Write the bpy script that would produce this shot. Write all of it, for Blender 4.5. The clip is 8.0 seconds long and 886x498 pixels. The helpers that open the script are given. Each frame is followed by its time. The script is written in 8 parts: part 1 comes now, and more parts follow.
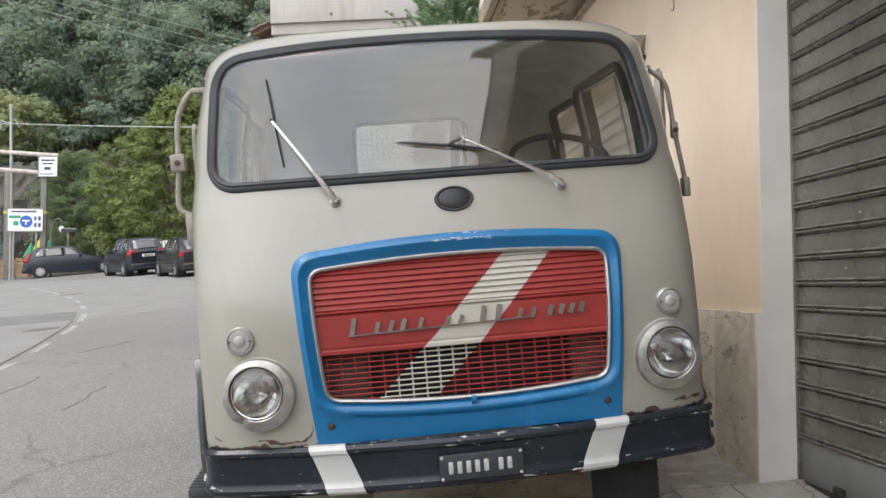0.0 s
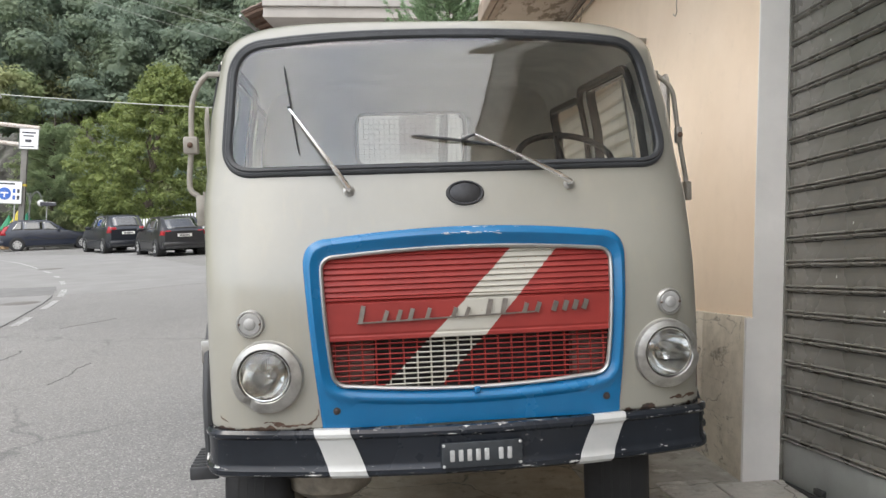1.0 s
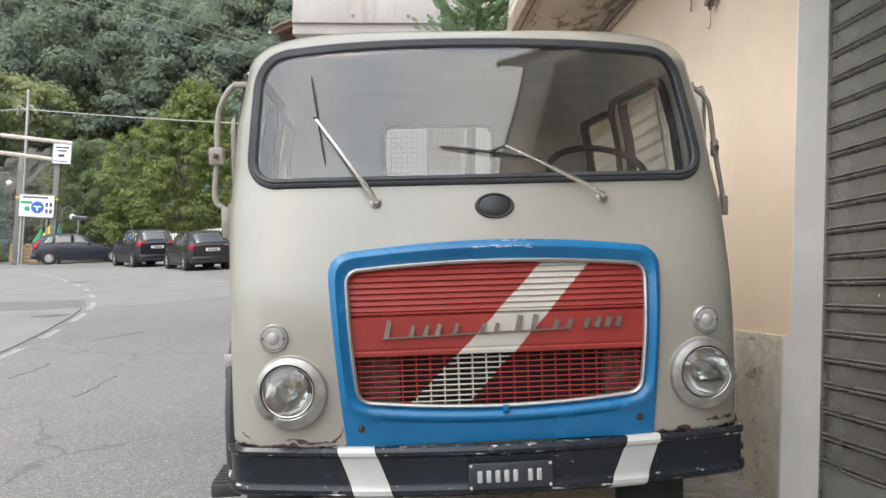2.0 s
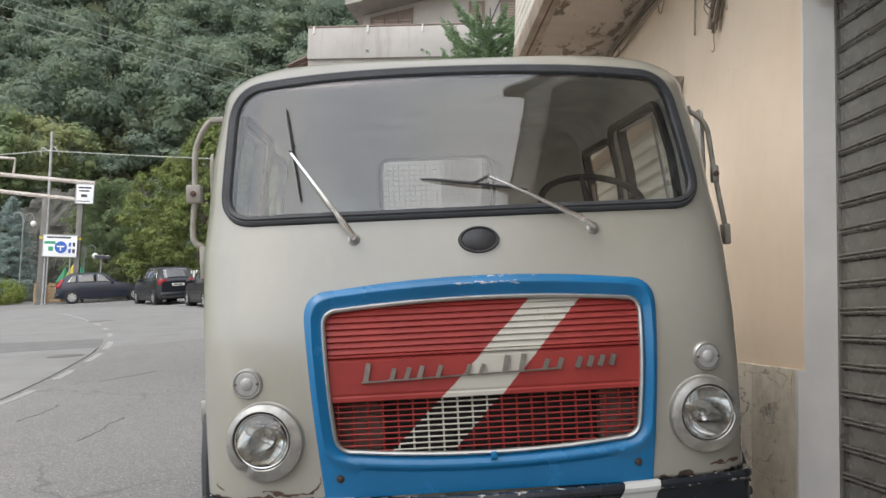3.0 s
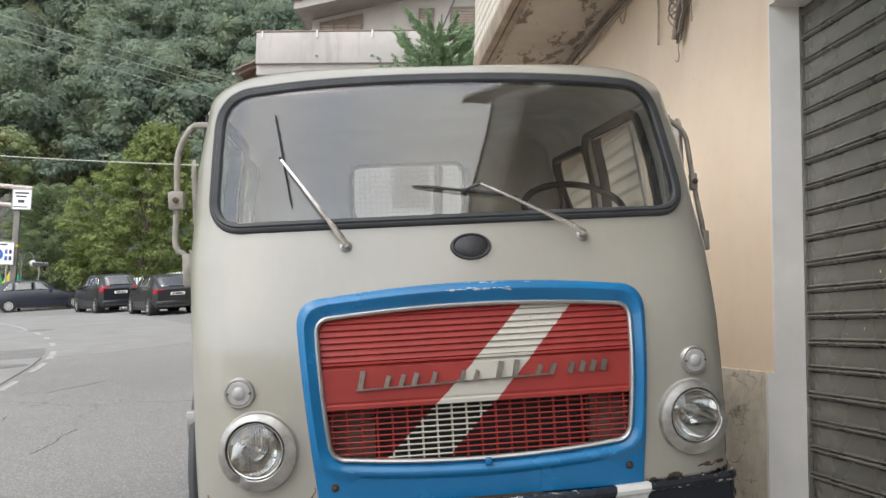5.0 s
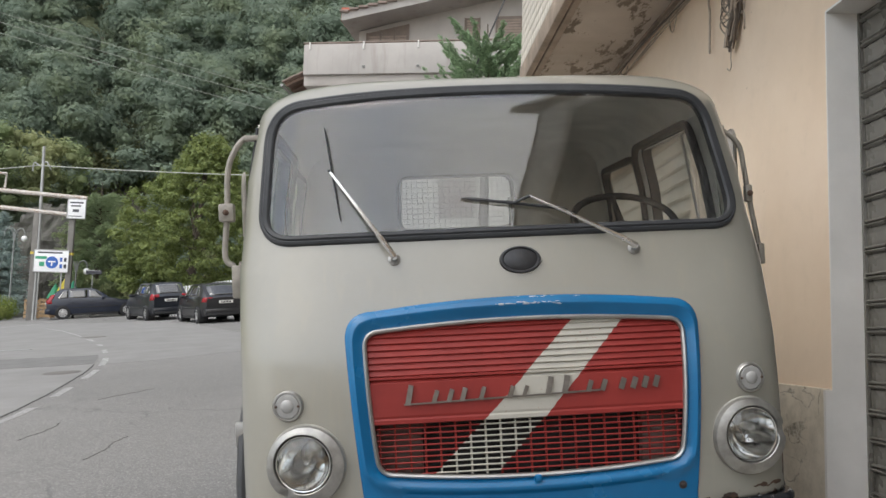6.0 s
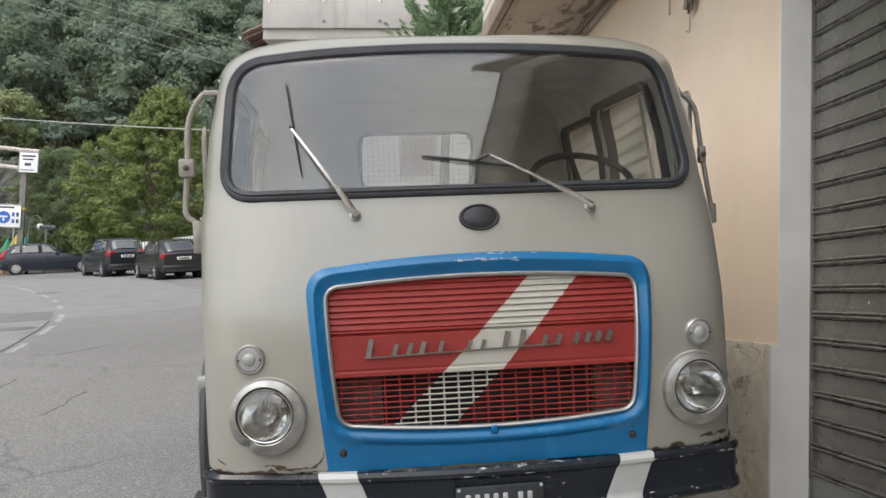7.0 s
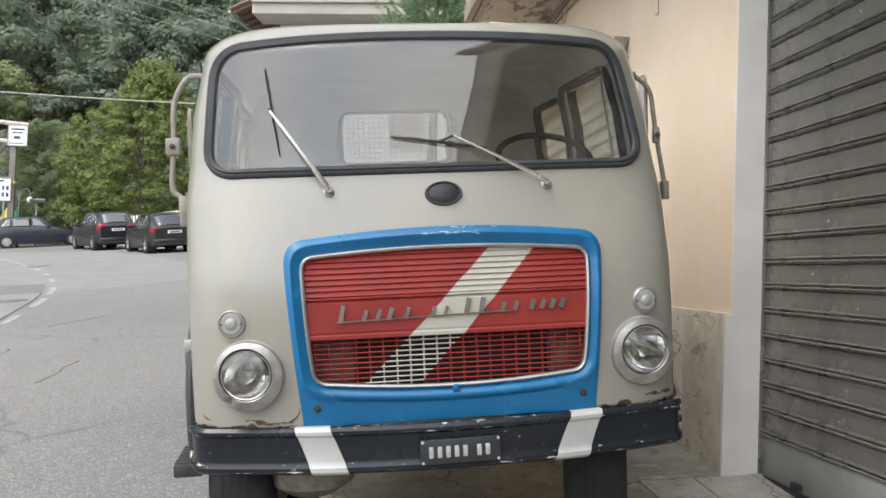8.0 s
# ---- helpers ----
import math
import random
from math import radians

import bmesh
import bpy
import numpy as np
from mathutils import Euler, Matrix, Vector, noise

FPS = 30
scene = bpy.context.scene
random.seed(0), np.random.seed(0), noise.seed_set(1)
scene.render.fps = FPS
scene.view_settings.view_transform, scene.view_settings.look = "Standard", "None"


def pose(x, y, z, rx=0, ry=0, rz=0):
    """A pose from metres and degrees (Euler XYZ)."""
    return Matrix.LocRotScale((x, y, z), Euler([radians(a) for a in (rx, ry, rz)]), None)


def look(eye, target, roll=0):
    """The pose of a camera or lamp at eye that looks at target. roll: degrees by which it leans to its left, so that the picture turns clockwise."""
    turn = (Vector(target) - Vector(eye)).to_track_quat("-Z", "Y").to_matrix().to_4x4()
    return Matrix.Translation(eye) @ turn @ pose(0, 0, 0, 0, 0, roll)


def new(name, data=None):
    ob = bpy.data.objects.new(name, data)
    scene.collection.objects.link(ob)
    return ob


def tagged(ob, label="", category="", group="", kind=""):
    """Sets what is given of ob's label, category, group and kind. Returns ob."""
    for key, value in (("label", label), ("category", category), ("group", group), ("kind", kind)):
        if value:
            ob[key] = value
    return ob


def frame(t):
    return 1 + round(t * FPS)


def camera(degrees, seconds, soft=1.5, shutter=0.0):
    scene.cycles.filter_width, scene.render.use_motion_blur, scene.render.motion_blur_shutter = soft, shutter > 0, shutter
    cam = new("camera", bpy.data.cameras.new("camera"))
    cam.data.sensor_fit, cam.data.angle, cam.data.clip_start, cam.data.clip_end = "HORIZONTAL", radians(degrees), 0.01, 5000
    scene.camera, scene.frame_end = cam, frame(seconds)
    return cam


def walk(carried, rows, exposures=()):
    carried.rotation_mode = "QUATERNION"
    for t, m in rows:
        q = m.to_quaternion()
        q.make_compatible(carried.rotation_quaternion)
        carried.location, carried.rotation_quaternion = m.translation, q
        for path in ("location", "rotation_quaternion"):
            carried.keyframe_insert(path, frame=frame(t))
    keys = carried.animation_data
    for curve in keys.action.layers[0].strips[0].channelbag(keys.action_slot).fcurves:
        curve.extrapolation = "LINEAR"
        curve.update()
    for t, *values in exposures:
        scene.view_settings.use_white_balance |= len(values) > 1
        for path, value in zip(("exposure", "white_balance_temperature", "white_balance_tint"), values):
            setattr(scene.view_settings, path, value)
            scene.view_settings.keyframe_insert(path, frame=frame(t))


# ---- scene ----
cam = camera(54.7, 8.0, soft=1.5)
PATH = [
    (0, (-0.199, -0.157, 1.374), (-0.034, 1.834, 1.461), -0.3),
    (0.5, (-0.277, -0.191, 1.375), (-0.106, 1.801, 1.438), 0.6),
    (1, (-0.317, -0.213, 1.377), (-0.103, 1.775, 1.443), 2.1),
    (1.5, (-0.336, -0.19, 1.373), (-0.117, 1.796, 1.451), 2.8),
    (2, (-0.316, -0.129, 1.37), (-0.165, 1.863, 1.472), 2.6),
    (2.2, (-0.271, -0.1, 1.379), (-0.158, 1.893, 1.495), 2.0),
    (3.3, (-0.157, 0.042, 1.402), (-0.063, 2.03, 1.591), 1.6),
    (3.5, (-0.191, 0.046, 1.401), (-0.06, 2.032, 1.596), 1.4),
    (4, (-0.287, 0.021, 1.404), (-0.094, 2.002, 1.601), 1.1),
    (4.2, (-0.33, 0.018, 1.415), (-0.102, 1.995, 1.601), 1.1),
    (5.3, (-0.327, 0.032, 1.397), (-0.115, 2.011, 1.589), 1.2),
    (5.5, (-0.336, 0.039, 1.412), (-0.146, 2.021, 1.602), 1.3),
    (6, (-0.339, 0.051, 1.416), (-0.222, 2.037, 1.626), 1.6),
    (6.5, (-0.342, 0.05, 1.415), (-0.237, 2.037, 1.62), 1.9),
    (7, (-0.341, 0.0, 1.408), (-0.129, 1.986, 1.523), 1.8),
    (7.5, (-0.304, -0.133, 1.397), (-0.057, 1.851, 1.445), 1.8),
    (8, (-0.274, -0.265, 1.394), (-0.041, 1.72, 1.45), 1.9),
]
EXPOSURES = [(0.0, -0.02), (0.5, 0.10), (1.0, 0.11), (1.5, 0.09), (2.0, 0.12), (3.5, -0.31), (4.0, -0.19), (5.5, 0.04), (6.0, -0.34), (6.5, -0.42), (7.0, -0.21), (7.5, 0.08), (8.0, 0.13)]
walk(cam, [(t, look(eye, target, roll)) for t, eye, target, roll in PATH], EXPOSURES)

# ---- light: bright overcast, broken cloud ----
world = bpy.data.worlds.new("overcast_sky")
scene.world = world
world.use_nodes = True
wn, wl = world.node_tree.nodes, world.node_tree.links
wn.clear()
w_out = wn.new("ShaderNodeOutputWorld")
w_bg = wn.new("ShaderNodeBackground")
w_sky = wn.new("ShaderNodeTexSky")
w_sky.sky_type, w_sky.sun_disc = "NISHITA", False
w_sky.sun_elevation, w_sky.sun_rotation = radians(63), radians(213)
w_cloud = wn.new("ShaderNodeTexNoise")
w_cloud.inputs["Scale"].default_value, w_cloud.inputs["Detail"].default_value = 1.6, 3
w_ramp = wn.new("ShaderNodeValToRGB")
w_ramp.color_ramp.elements[0].position, w_ramp.color_ramp.elements[1].position = 0.22, 0.60
w_mix = wn.new("ShaderNodeMix")
w_mix.data_type = "RGBA"
w_mix.inputs["B"].default_value = (8.66, 8.6, 8.48, 1)
w_tc = wn.new("ShaderNodeTexCoord")
wl.new(w_tc.outputs["Generated"], w_cloud.inputs["Vector"])
wl.new(w_cloud.outputs["Fac"], w_ramp.inputs["Fac"])
wl.new(w_ramp.outputs["Color"], w_mix.inputs["Factor"])
wl.new(w_sky.outputs["Color"], w_mix.inputs["A"])
# the cloud is brightest round the hidden sun
w_dot = wn.new("ShaderNodeVectorMath")
w_dot.operation = "DOT_PRODUCT"
w_dot.inputs[1].default_value = Vector((-0.34, -0.56, 0.76)).normalized()
w_glow = wn.new("ShaderNodeMapRange")
w_glow.inputs["From Min"].default_value, w_glow.inputs["From Max"].default_value = 0.35, 1.0
w_glow.inputs["To Min"].default_value, w_glow.inputs["To Max"].default_value = 0.90, 3.2
w_mul = wn.new("ShaderNodeVectorMath")
w_mul.operation = "SCALE"
wl.new(w_tc.outputs["Generated"], w_dot.inputs[0])
wl.new(w_dot.outputs["Value"], w_glow.inputs["Value"])
wl.new(w_mix.outputs["Result"], w_mul.inputs[0])
wl.new(w_glow.outputs["Result"], w_mul.inputs["Scale"])
wl.new(w_mul.outputs["Vector"], w_bg.inputs["Color"])
w_bg.inputs["Strength"].default_value = 0.15
wl.new(w_bg.outputs["Background"], w_out.inputs["Surface"])
sun = new("sun", bpy.data.lights.new("sun", "SUN"))
sun.data.energy, sun.data.angle, sun.data.color = 1.2, radians(16), (1.0, 0.952, 0.88)
sun.matrix_world = look((-11.0, -2.6, 15.5), (0, 0, 0))

# ---- the street's slope: x across, y up the street, both rising ----
_ex = Vector((1, 0, 0.077)).normalized()
_ey = Vector((0, 1, 0.075))
_ey = (_ey - _ex * _ey.dot(_ex)).normalized()
_ez = _ex.cross(_ey)
G = Matrix(((_ex.x, _ey.x, _ez.x, 0.1), (_ex.y, _ey.y, _ez.y, 3.0), (_ex.z, _ey.z, _ez.z, 0.13), (0, 0, 0, 1)))


def ground_z(x, y):
    """Height of the sloping street at a place of the world."""
    return 0.13 + 0.075 * (y - 3.0) + 0.077 * (x - 0.1)


# ---- small helpers ----
def mesh_ob(name, bm, material, smooth=True):
    me = bpy.data.meshes.new(name)
    bm.normal_update()
    bm.to_mesh(me)
    bm.free()
    for m in (material if isinstance(material, (list, tuple)) else [material]):
        me.materials.append(m)
    if smooth:
        me.polygons.foreach_set("use_smooth", [True] * len(me.polygons))
        me.set_sharp_from_angle(angle=radians(35))
    return new(name, me)


def part(name, bm, material, parent, label="", smooth=True):
    """One mesh under a thing or under a part, in the thing's own coordinates."""
    ob = mesh_ob(name, bm, material, smooth)
    ob.parent = parent
    if label:
        ob["label"] = label
    return ob


def thing(name, m, label, category, group="", kind=""):
    ob = new(name)
    ob.empty_display_size = 0.1
    ob.matrix_basis = m
    return tagged(ob, label, category, group, kind)


def setting(name, bm, material, label, category, smooth=True):
    return tagged(mesh_ob(name, bm, material, smooth), label, category, "", "structure")


def box(bm, x0, x1, y0, y1, z0, z1, bevel=0.0, m=None):
    made = bmesh.ops.create_cube(bm, size=1.0)["verts"]
    for v in made:
        v.co = Vector(((x0 + x1) / 2 + v.co.x * (x1 - x0), (y0 + y1) / 2 + v.co.y * (y1 - y0), (z0 + z1) / 2 + v.co.z * (z1 - z0)))
        if m is not None:
            v.co = m @ v.co
    if bevel > 0:
        edges = list({e for v in made for e in v.link_edges})
        bmesh.ops.bevel(bm, geom=edges, offset=bevel, segments=2, affect="EDGES", profile=0.5)
    return bm


def boxed(x0, x1, y0, y1, z0, z1, bevel=0.0, m=None):
    return box(bmesh.new(), x0, x1, y0, y1, z0, z1, bevel, m)


def tube(bm, pts, r, seg=10, caps=True):
    """A round bar along a line of points; r is one radius or one for each point."""
    pts = [Vector(p) for p in pts]
    rs = r if isinstance(r, (list, tuple)) else [r] * len(pts)
    rings, side = [], None
    for i, p in enumerate(pts):
        d = (pts[min(i + 1, len(pts) - 1)] - pts[max(i - 1, 0)]).normalized()
        if side is None:
            side = d.cross(Vector((0, 0, 1)) if abs(d.z) < 0.9 else Vector((1, 0, 0))).normalized()
        side = (side - d * side.dot(d)).normalized()
        up = d.cross(side)
        rings.append([bm.verts.new(p + rs[i] * (math.cos(a) * side + math.sin(a) * up)) for a in [2 * math.pi * k / seg for k in range(seg)]])
    for a, b in zip(rings, rings[1:]):
        for k in range(seg):
            bm.faces.new((a[k], a[(k + 1) % seg], b[(k + 1) % seg], b[k]))
    if caps:
        bm.faces.new(rings[0][::-1])
        bm.faces.new(rings[-1])
    return bm


def smooth_line(pts, n=6):
    """Points along a rounded line through the given ones."""
    P = [Vector(p) for p in pts]
    out = []
    for i in range(len(P) - 1):
        a, b, c, d = P[max(i - 1, 0)], P[i], P[i + 1], P[min(i + 2, len(P) - 1)]
        for k in range(n):
            t = k / n
            out.append(0.5 * ((2 * b) + (c - a) * t + (2 * a - 5 * b + 4 * c - d) * t * t + (3 * b - 3 * c + d - a) * t ** 3))
    return out + [P[-1]]


def lathe(bm, prof, seg=32, m=None):
    """Turns (radius, height) pairs about z."""
    rings = []
    for r, h in prof:
        if r < 1e-6:
            rings.append([bm.verts.new((0, 0, h))])
        else:
            rings.append([bm.verts.new((r * math.cos(2 * math.pi * k / seg), r * math.sin(2 * math.pi * k / seg), h)) for k in range(seg)])
    for a, b in zip(rings, rings[1:]):
        for k in range(seg):
            j = (k + 1) % seg
            if len(a) == 1 and len(b) > 1:
                bm.faces.new((a[0], b[k], b[j]))
            elif len(b) == 1 and len(a) > 1:
                bm.faces.new((a[k], b[0], a[j]))
            elif len(a) > 1:
                bm.faces.new((a[k], b[k], b[j], a[j]))
    if m is not None:
        for ring in rings:
            for v in ring:
                v.co = m @ v.co
    bmesh.ops.recalc_face_normals(bm, faces=bm.faces)
    return bm


def rounded(corners, radii, n=8, bulge=None):
    """A closed outline with round corners; bulge[i] bows the side after corner i outwards (counter-clockwise corners)."""
    C = [Vector(c) for c in corners]
    out = []
    for i, p in enumerate(C):
        a, b = (C[i - 1] - p).normalized(), (C[(i + 1) % len(C)] - p).normalized()
        r = radii[i]
        ang = a.angle(b)
        cut = r / math.tan(ang / 2)
        p0, p1 = p + a * cut, p + b * cut
        for k in range(n + 1):
            t = k / n
            out.append((1 - t) ** 2 * p0 + 2 * t * (1 - t) * p + t * t * p1)
        q = C[(i + 1) % len(C)]
        bow = bulge[i] if bulge else 0.0
        nxt = C[(i + 2) % len(C)]
        ang2 = (p - q).normalized().angle((nxt - q).normalized())
        q0 = q + (p - q).normalized() * (radii[(i + 1) % len(C)] / math.tan(ang2 / 2))
        side = (q - p).normalized()
        outw = Vector((side.y, -side.x))
        for k in range(1, 16):
            t = k / 16
            out.append(p1.lerp(q0, t) + outw * bow * 4 * t * (1 - t))
    return out


def inside(poly, x, y):
    c, j = False, len(poly) - 1
    for i in range(len(poly)):
        xi, yi, xj, yj = poly[i][0], poly[i][1], poly[j][0], poly[j][1]
        if (yi > y) != (yj > y) and x < (xj - xi) * (y - yi) / (yj - yi) + xi:
            c = not c
        j = i
    return c


# ---- materials ----
def shader(name):
    m = bpy.data.materials.new(name)
    m.use_nodes = True
    return m, m.node_tree.nodes, m.node_tree.links, m.node_tree.nodes["Principled BSDF"]


def noise_node(n, l, scale, detail=4, rough=0.55, vec=None):
    t = n.new("ShaderNodeTexNoise")
    t.inputs["Scale"].default_value, t.inputs["Detail"].default_value, t.inputs["Roughness"].default_value = scale, detail, rough
    if vec is not None:
        l.new(vec, t.inputs["Vector"])
    return t.outputs["Fac"]


def ramp(n, l, fac, p0, p1, c0=(0, 0, 0), c1=(1, 1, 1)):
    r = n.new("ShaderNodeValToRGB")
    e = r.color_ramp.elements
    e[0].position, e[1].position = p0, p1
    e[0].color, e[1].color = (*c0, 1), (*c1, 1)
    l.new(fac, r.inputs["Fac"])
    return r.outputs["Color"]


def mixed(n, l, fac, a, b, blend="MIX"):
    x = n.new("ShaderNodeMix")
    x.data_type, x.blend_type = "RGBA", blend
    for key, val in (("Factor", fac), ("A", a), ("B", b)):
        s = x.inputs[key] if key == "Factor" else [i for i in x.inputs if i.name == key and i.type == "RGBA"][0]
        if isinstance(val, (int, float)):
            s.default_value = val
        elif isinstance(val, tuple):
            s.default_value = (*val, 1)
        else:
            l.new(val, s)
    return [o for o in x.outputs if o.type == "RGBA"][0]


def math_node(n, l, op, a, b=0.0):
    x = n.new("ShaderNodeMath")
    x.operation = op
    for i, val in enumerate((a, b)):
        if isinstance(val, (int, float)):
            x.inputs[i].default_value = val
        else:
            l.new(val, x.inputs[i])
    return x.outputs[0]


def bump(n, l, p, height, strength=0.3, dist=0.01):
    b = n.new("ShaderNodeBump")
    b.inputs["Strength"].default_value, b.inputs["Distance"].default_value = strength, dist
    l.new(height, b.inputs["Height"])
    l.new(b.outputs["Normal"], p.inputs["Normal"])


def plain(name, col, rough=0.5, metal=0.0, var=0.12, scale=6.0, fine=60.0, bump_k=0.08, coat=0.0, per_object=0.0):
    """A surface with colour variation at two scales and a fine relief."""
    m, n, l, p = shader(name)
    tc = n.new("ShaderNodeTexCoord").outputs["Object"]
    a = noise_node(n, l, scale, 5, 0.6, tc)
    b = noise_node(n, l, fine, 3, 0.6, tc)
    dark = tuple(c * (1 - var) for c in col)
    light = tuple(min(1, c * (1 + var)) for c in col)
    c = mixed(n, l, ramp(n, l, a, 0.3, 0.7), dark, light)
    c = mixed(n, l, math_node(n, l, "MULTIPLY", b, var), c, dark)
    if per_object:
        oi = n.new("ShaderNodeObjectInfo")
        c = mixed(n, l, math_node(n, l, "MULTIPLY", oi.outputs["Random"], per_object), c, tuple(x * 0.55 for x in col))
    l.new(c, p.inputs["Base Color"])
    rr = math_node(n, l, "ADD", math_node(n, l, "MULTIPLY", a, 0.2), rough - 0.1)
    l.new(rr, p.inputs["Roughness"])
    p.inputs["Metallic"].default_value = metal
    p.inputs["Coat Weight"].default_value = coat
    if bump_k:
        bump(n, l, p, b, bump_k, 0.004)
    return m


def pane_mat(name, tint=(0.9, 0.93, 0.92), gloss=1.0, dust=0.03, ior=1.5, base=0.0):
    """A thin sheet of glass: mirrors by its angle, lets the rest through, a little dust on it."""
    m, n, l, p = shader(name)
    n.remove(p)
    out = n["Material Output"]
    tr, gl, df = n.new("ShaderNodeBsdfTransparent"), n.new("ShaderNodeBsdfGlossy"), n.new("ShaderNodeBsdfDiffuse")
    tr.inputs["Color"].default_value = (*tint, 1)
    gl.inputs["Roughness"].default_value = 0.02
    df.inputs["Color"].default_value = (0.6, 0.58, 0.53, 1)
    fr = n.new("ShaderNodeFresnel")
    fr.inputs["IOR"].default_value = ior
    f2 = math_node(n, l, "MINIMUM", math_node(n, l, "ADD", math_node(n, l, "MULTIPLY", fr.outputs[0], 1.8 * gloss), base), 1.0)
    a, b = n.new("ShaderNodeMixShader"), n.new("ShaderNodeMixShader")
    tc = n.new("ShaderNodeTexCoord").outputs["Object"]
    d = noise_node(n, l, 5, 6, 0.65, tc)
    l.new(math_node(n, l, "MULTIPLY", ramp(n, l, d, 0.25, 0.8), dust * 2), a.inputs[0])
    l.new(tr.outputs[0], a.inputs[1])
    l.new(df.outputs[0], a.inputs[2])
    l.new(f2, b.inputs[0])
    l.new(a.outputs[0], b.inputs[1])
    l.new(gl.outputs[0], b.inputs[2])
    l.new(b.outputs[0], out.inputs["Surface"])
    return m

M_SEAL = plain("dusty_window_rubber", (0.046, 0.048, 0.051), 0.5, 0, 0.2, 10, 110, 0.1)
M_SEAL.node_tree.nodes["Principled BSDF"].inputs["Specular IOR Level"].default_value = 0.22
M_RUBBER = plain("black_rubber", (0.035, 0.036, 0.038), 0.55, 0, 0.25, 14, 120, 0.1)
M_TYRE = plain("tyre_rubber", (0.022, 0.022, 0.023), 0.8, 0, 0.3, 9, 90, 0.25)
M_CHROME = plain("aged_chrome", (0.82, 0.81, 0.79), 0.24, 1.0, 0.12, 22, 160, 0.05)
M_ALU = plain("dull_aluminium_trim", (0.43, 0.42, 0.40), 0.42, 0.85, 0.12, 15, 140, 0.06)
M_STEEL = plain("grey_painted_tube", (0.31, 0.285, 0.245), 0.5, 0.2, 0.25, 12, 80, 0.15)
M_RUST = plain("rust", (0.11, 0.065, 0.045), 0.85, 0, 0.45, 30, 200, 0.4)
# also used as painted shade behind the grille and in the headlamp gap
M_BLACK = plain("black_underbody_and_shade", (0.02, 0.02, 0.02), 0.7, 0, 0.3, 8, 60, 0.2)
M_BOLT = plain("dark_rusty_bolt", (0.05, 0.038, 0.032), 0.6, 0.3, 0.3, 30, 200, 0.2)
M_GREYIN = plain("grey_cab_lining", (0.84, 0.835, 0.785), 0.75, 0, 0.15, 5, 70, 0.15)
M_FLOORMAT = plain("grey_floor_mat", (0.22, 0.21, 0.20), 0.85, 0, 0.25, 6, 60, 0.3)
M_SEAT = plain("brown_seat_vinyl", (0.16, 0.135, 0.115), 0.55, 0, 0.2, 9, 80, 0.15)
M_WHITE = plain("off_white_paint", (0.72, 0.70, 0.66), 0.55, 0, 0.08, 10, 90, 0.1)
M_WHITEBRIGHT = plain("white_paint", (0.80, 0.80, 0.80), 0.6, 0, 0.06, 8, 60, 0.08)
M_PLATE = plain("dark_number_plate", (0.035, 0.04, 0.045), 0.45, 0, 0.3, 40, 160, 0.1)
M_CHARS = plain("plate_white", (0.46, 0.46, 0.45), 0.6, 0, 0.2, 80, 300, 0.1)
M_GLASS = pane_mat("windscreen_glass", (0.96, 0.97, 0.96), 0.42, 0.012, 1.45, 0.075)
# dark tint stands in for dimmer light behind the cab, besides the dust
M_REARGLASS = pane_mat("dusty_dimmed_rear_glass", (0.66, 0.70, 0.68), 0.35, 0.06)
M_SIDEGLASS = pane_mat("window_glass", (0.95, 0.97, 0.96), 0.35, 0.01)


def paint_cream():
    """Old cream lacquer, dulled, with chipped rust along its lower edge."""
    m, n, l, p = shader("cream_lacquer")
    tc = n.new("ShaderNodeTexCoord").outputs["Object"]
    a = noise_node(n, l, 1.8, 5, 0.6, tc)
    b = noise_node(n, l, 40, 4, 0.6, tc)
    c = mixed(n, l, ramp(n, l, a, 0.3, 0.75), (0.270, 0.259, 0.220), (0.318, 0.306, 0.264))
    c = mixed(n, l, math_node(n, l, "MULTIPLY", b, 0.12), c, (0.38, 0.34, 0.25))
    # faint rain streaks
    mp = n.new("ShaderNodeMapping")
    mp.inputs["Scale"].default_value = (22, 22, 1.2)
    l.new(tc, mp.inputs["Vector"])
    s = noise_node(n, l, 1.0, 3, 0.6, mp.outputs[0])
    c = mixed(n, l, math_node(n, l, "MULTIPLY", ramp(n, l, s, 0.55, 0.8), 0.16), c, (0.42, 0.36, 0.25))
    sep = n.new("ShaderNodeSeparateXYZ")
    l.new(tc, sep.inputs[0])
    low = math_node(n, l, "MULTIPLY", math_node(n, l, "SUBTRACT", 0.785, sep.outputs[2]), 6.0)
    chip = noise_node(n, l, 9, 6, 0.65, tc)
    k = math_node(n, l, "SUBTRACT", math_node(n, l, "ADD", chip, low), 0.84)
    mask = ramp(n, l, k, 0.0, 0.03)
    rust = mixed(n, l, ramp(n, l, b, 0.35, 0.65), (0.028, 0.018, 0.013), (0.10, 0.050, 0.028))
    c = mixed(n, l, mask, c, rust)
    l.new(c, p.inputs["Base Color"])
    p.inputs["Coat Weight"].default_value, p.inputs["Coat Roughness"].default_value = 1.0, 0.18
    l.new(math_node(n, l, "ADD", math_node(n, l, "MULTIPLY", mask, 0.45), math_node(n, l, "ADD", math_node(n, l, "MULTIPLY", a, 0.2), 0.27)), p.inputs["Roughness"])
    h = math_node(n, l, "SUBTRACT", math_node(n, l, "MULTIPLY", b, 0.05), mask)
    bump(n, l, p, h, 0.25, 0.003)
    return m


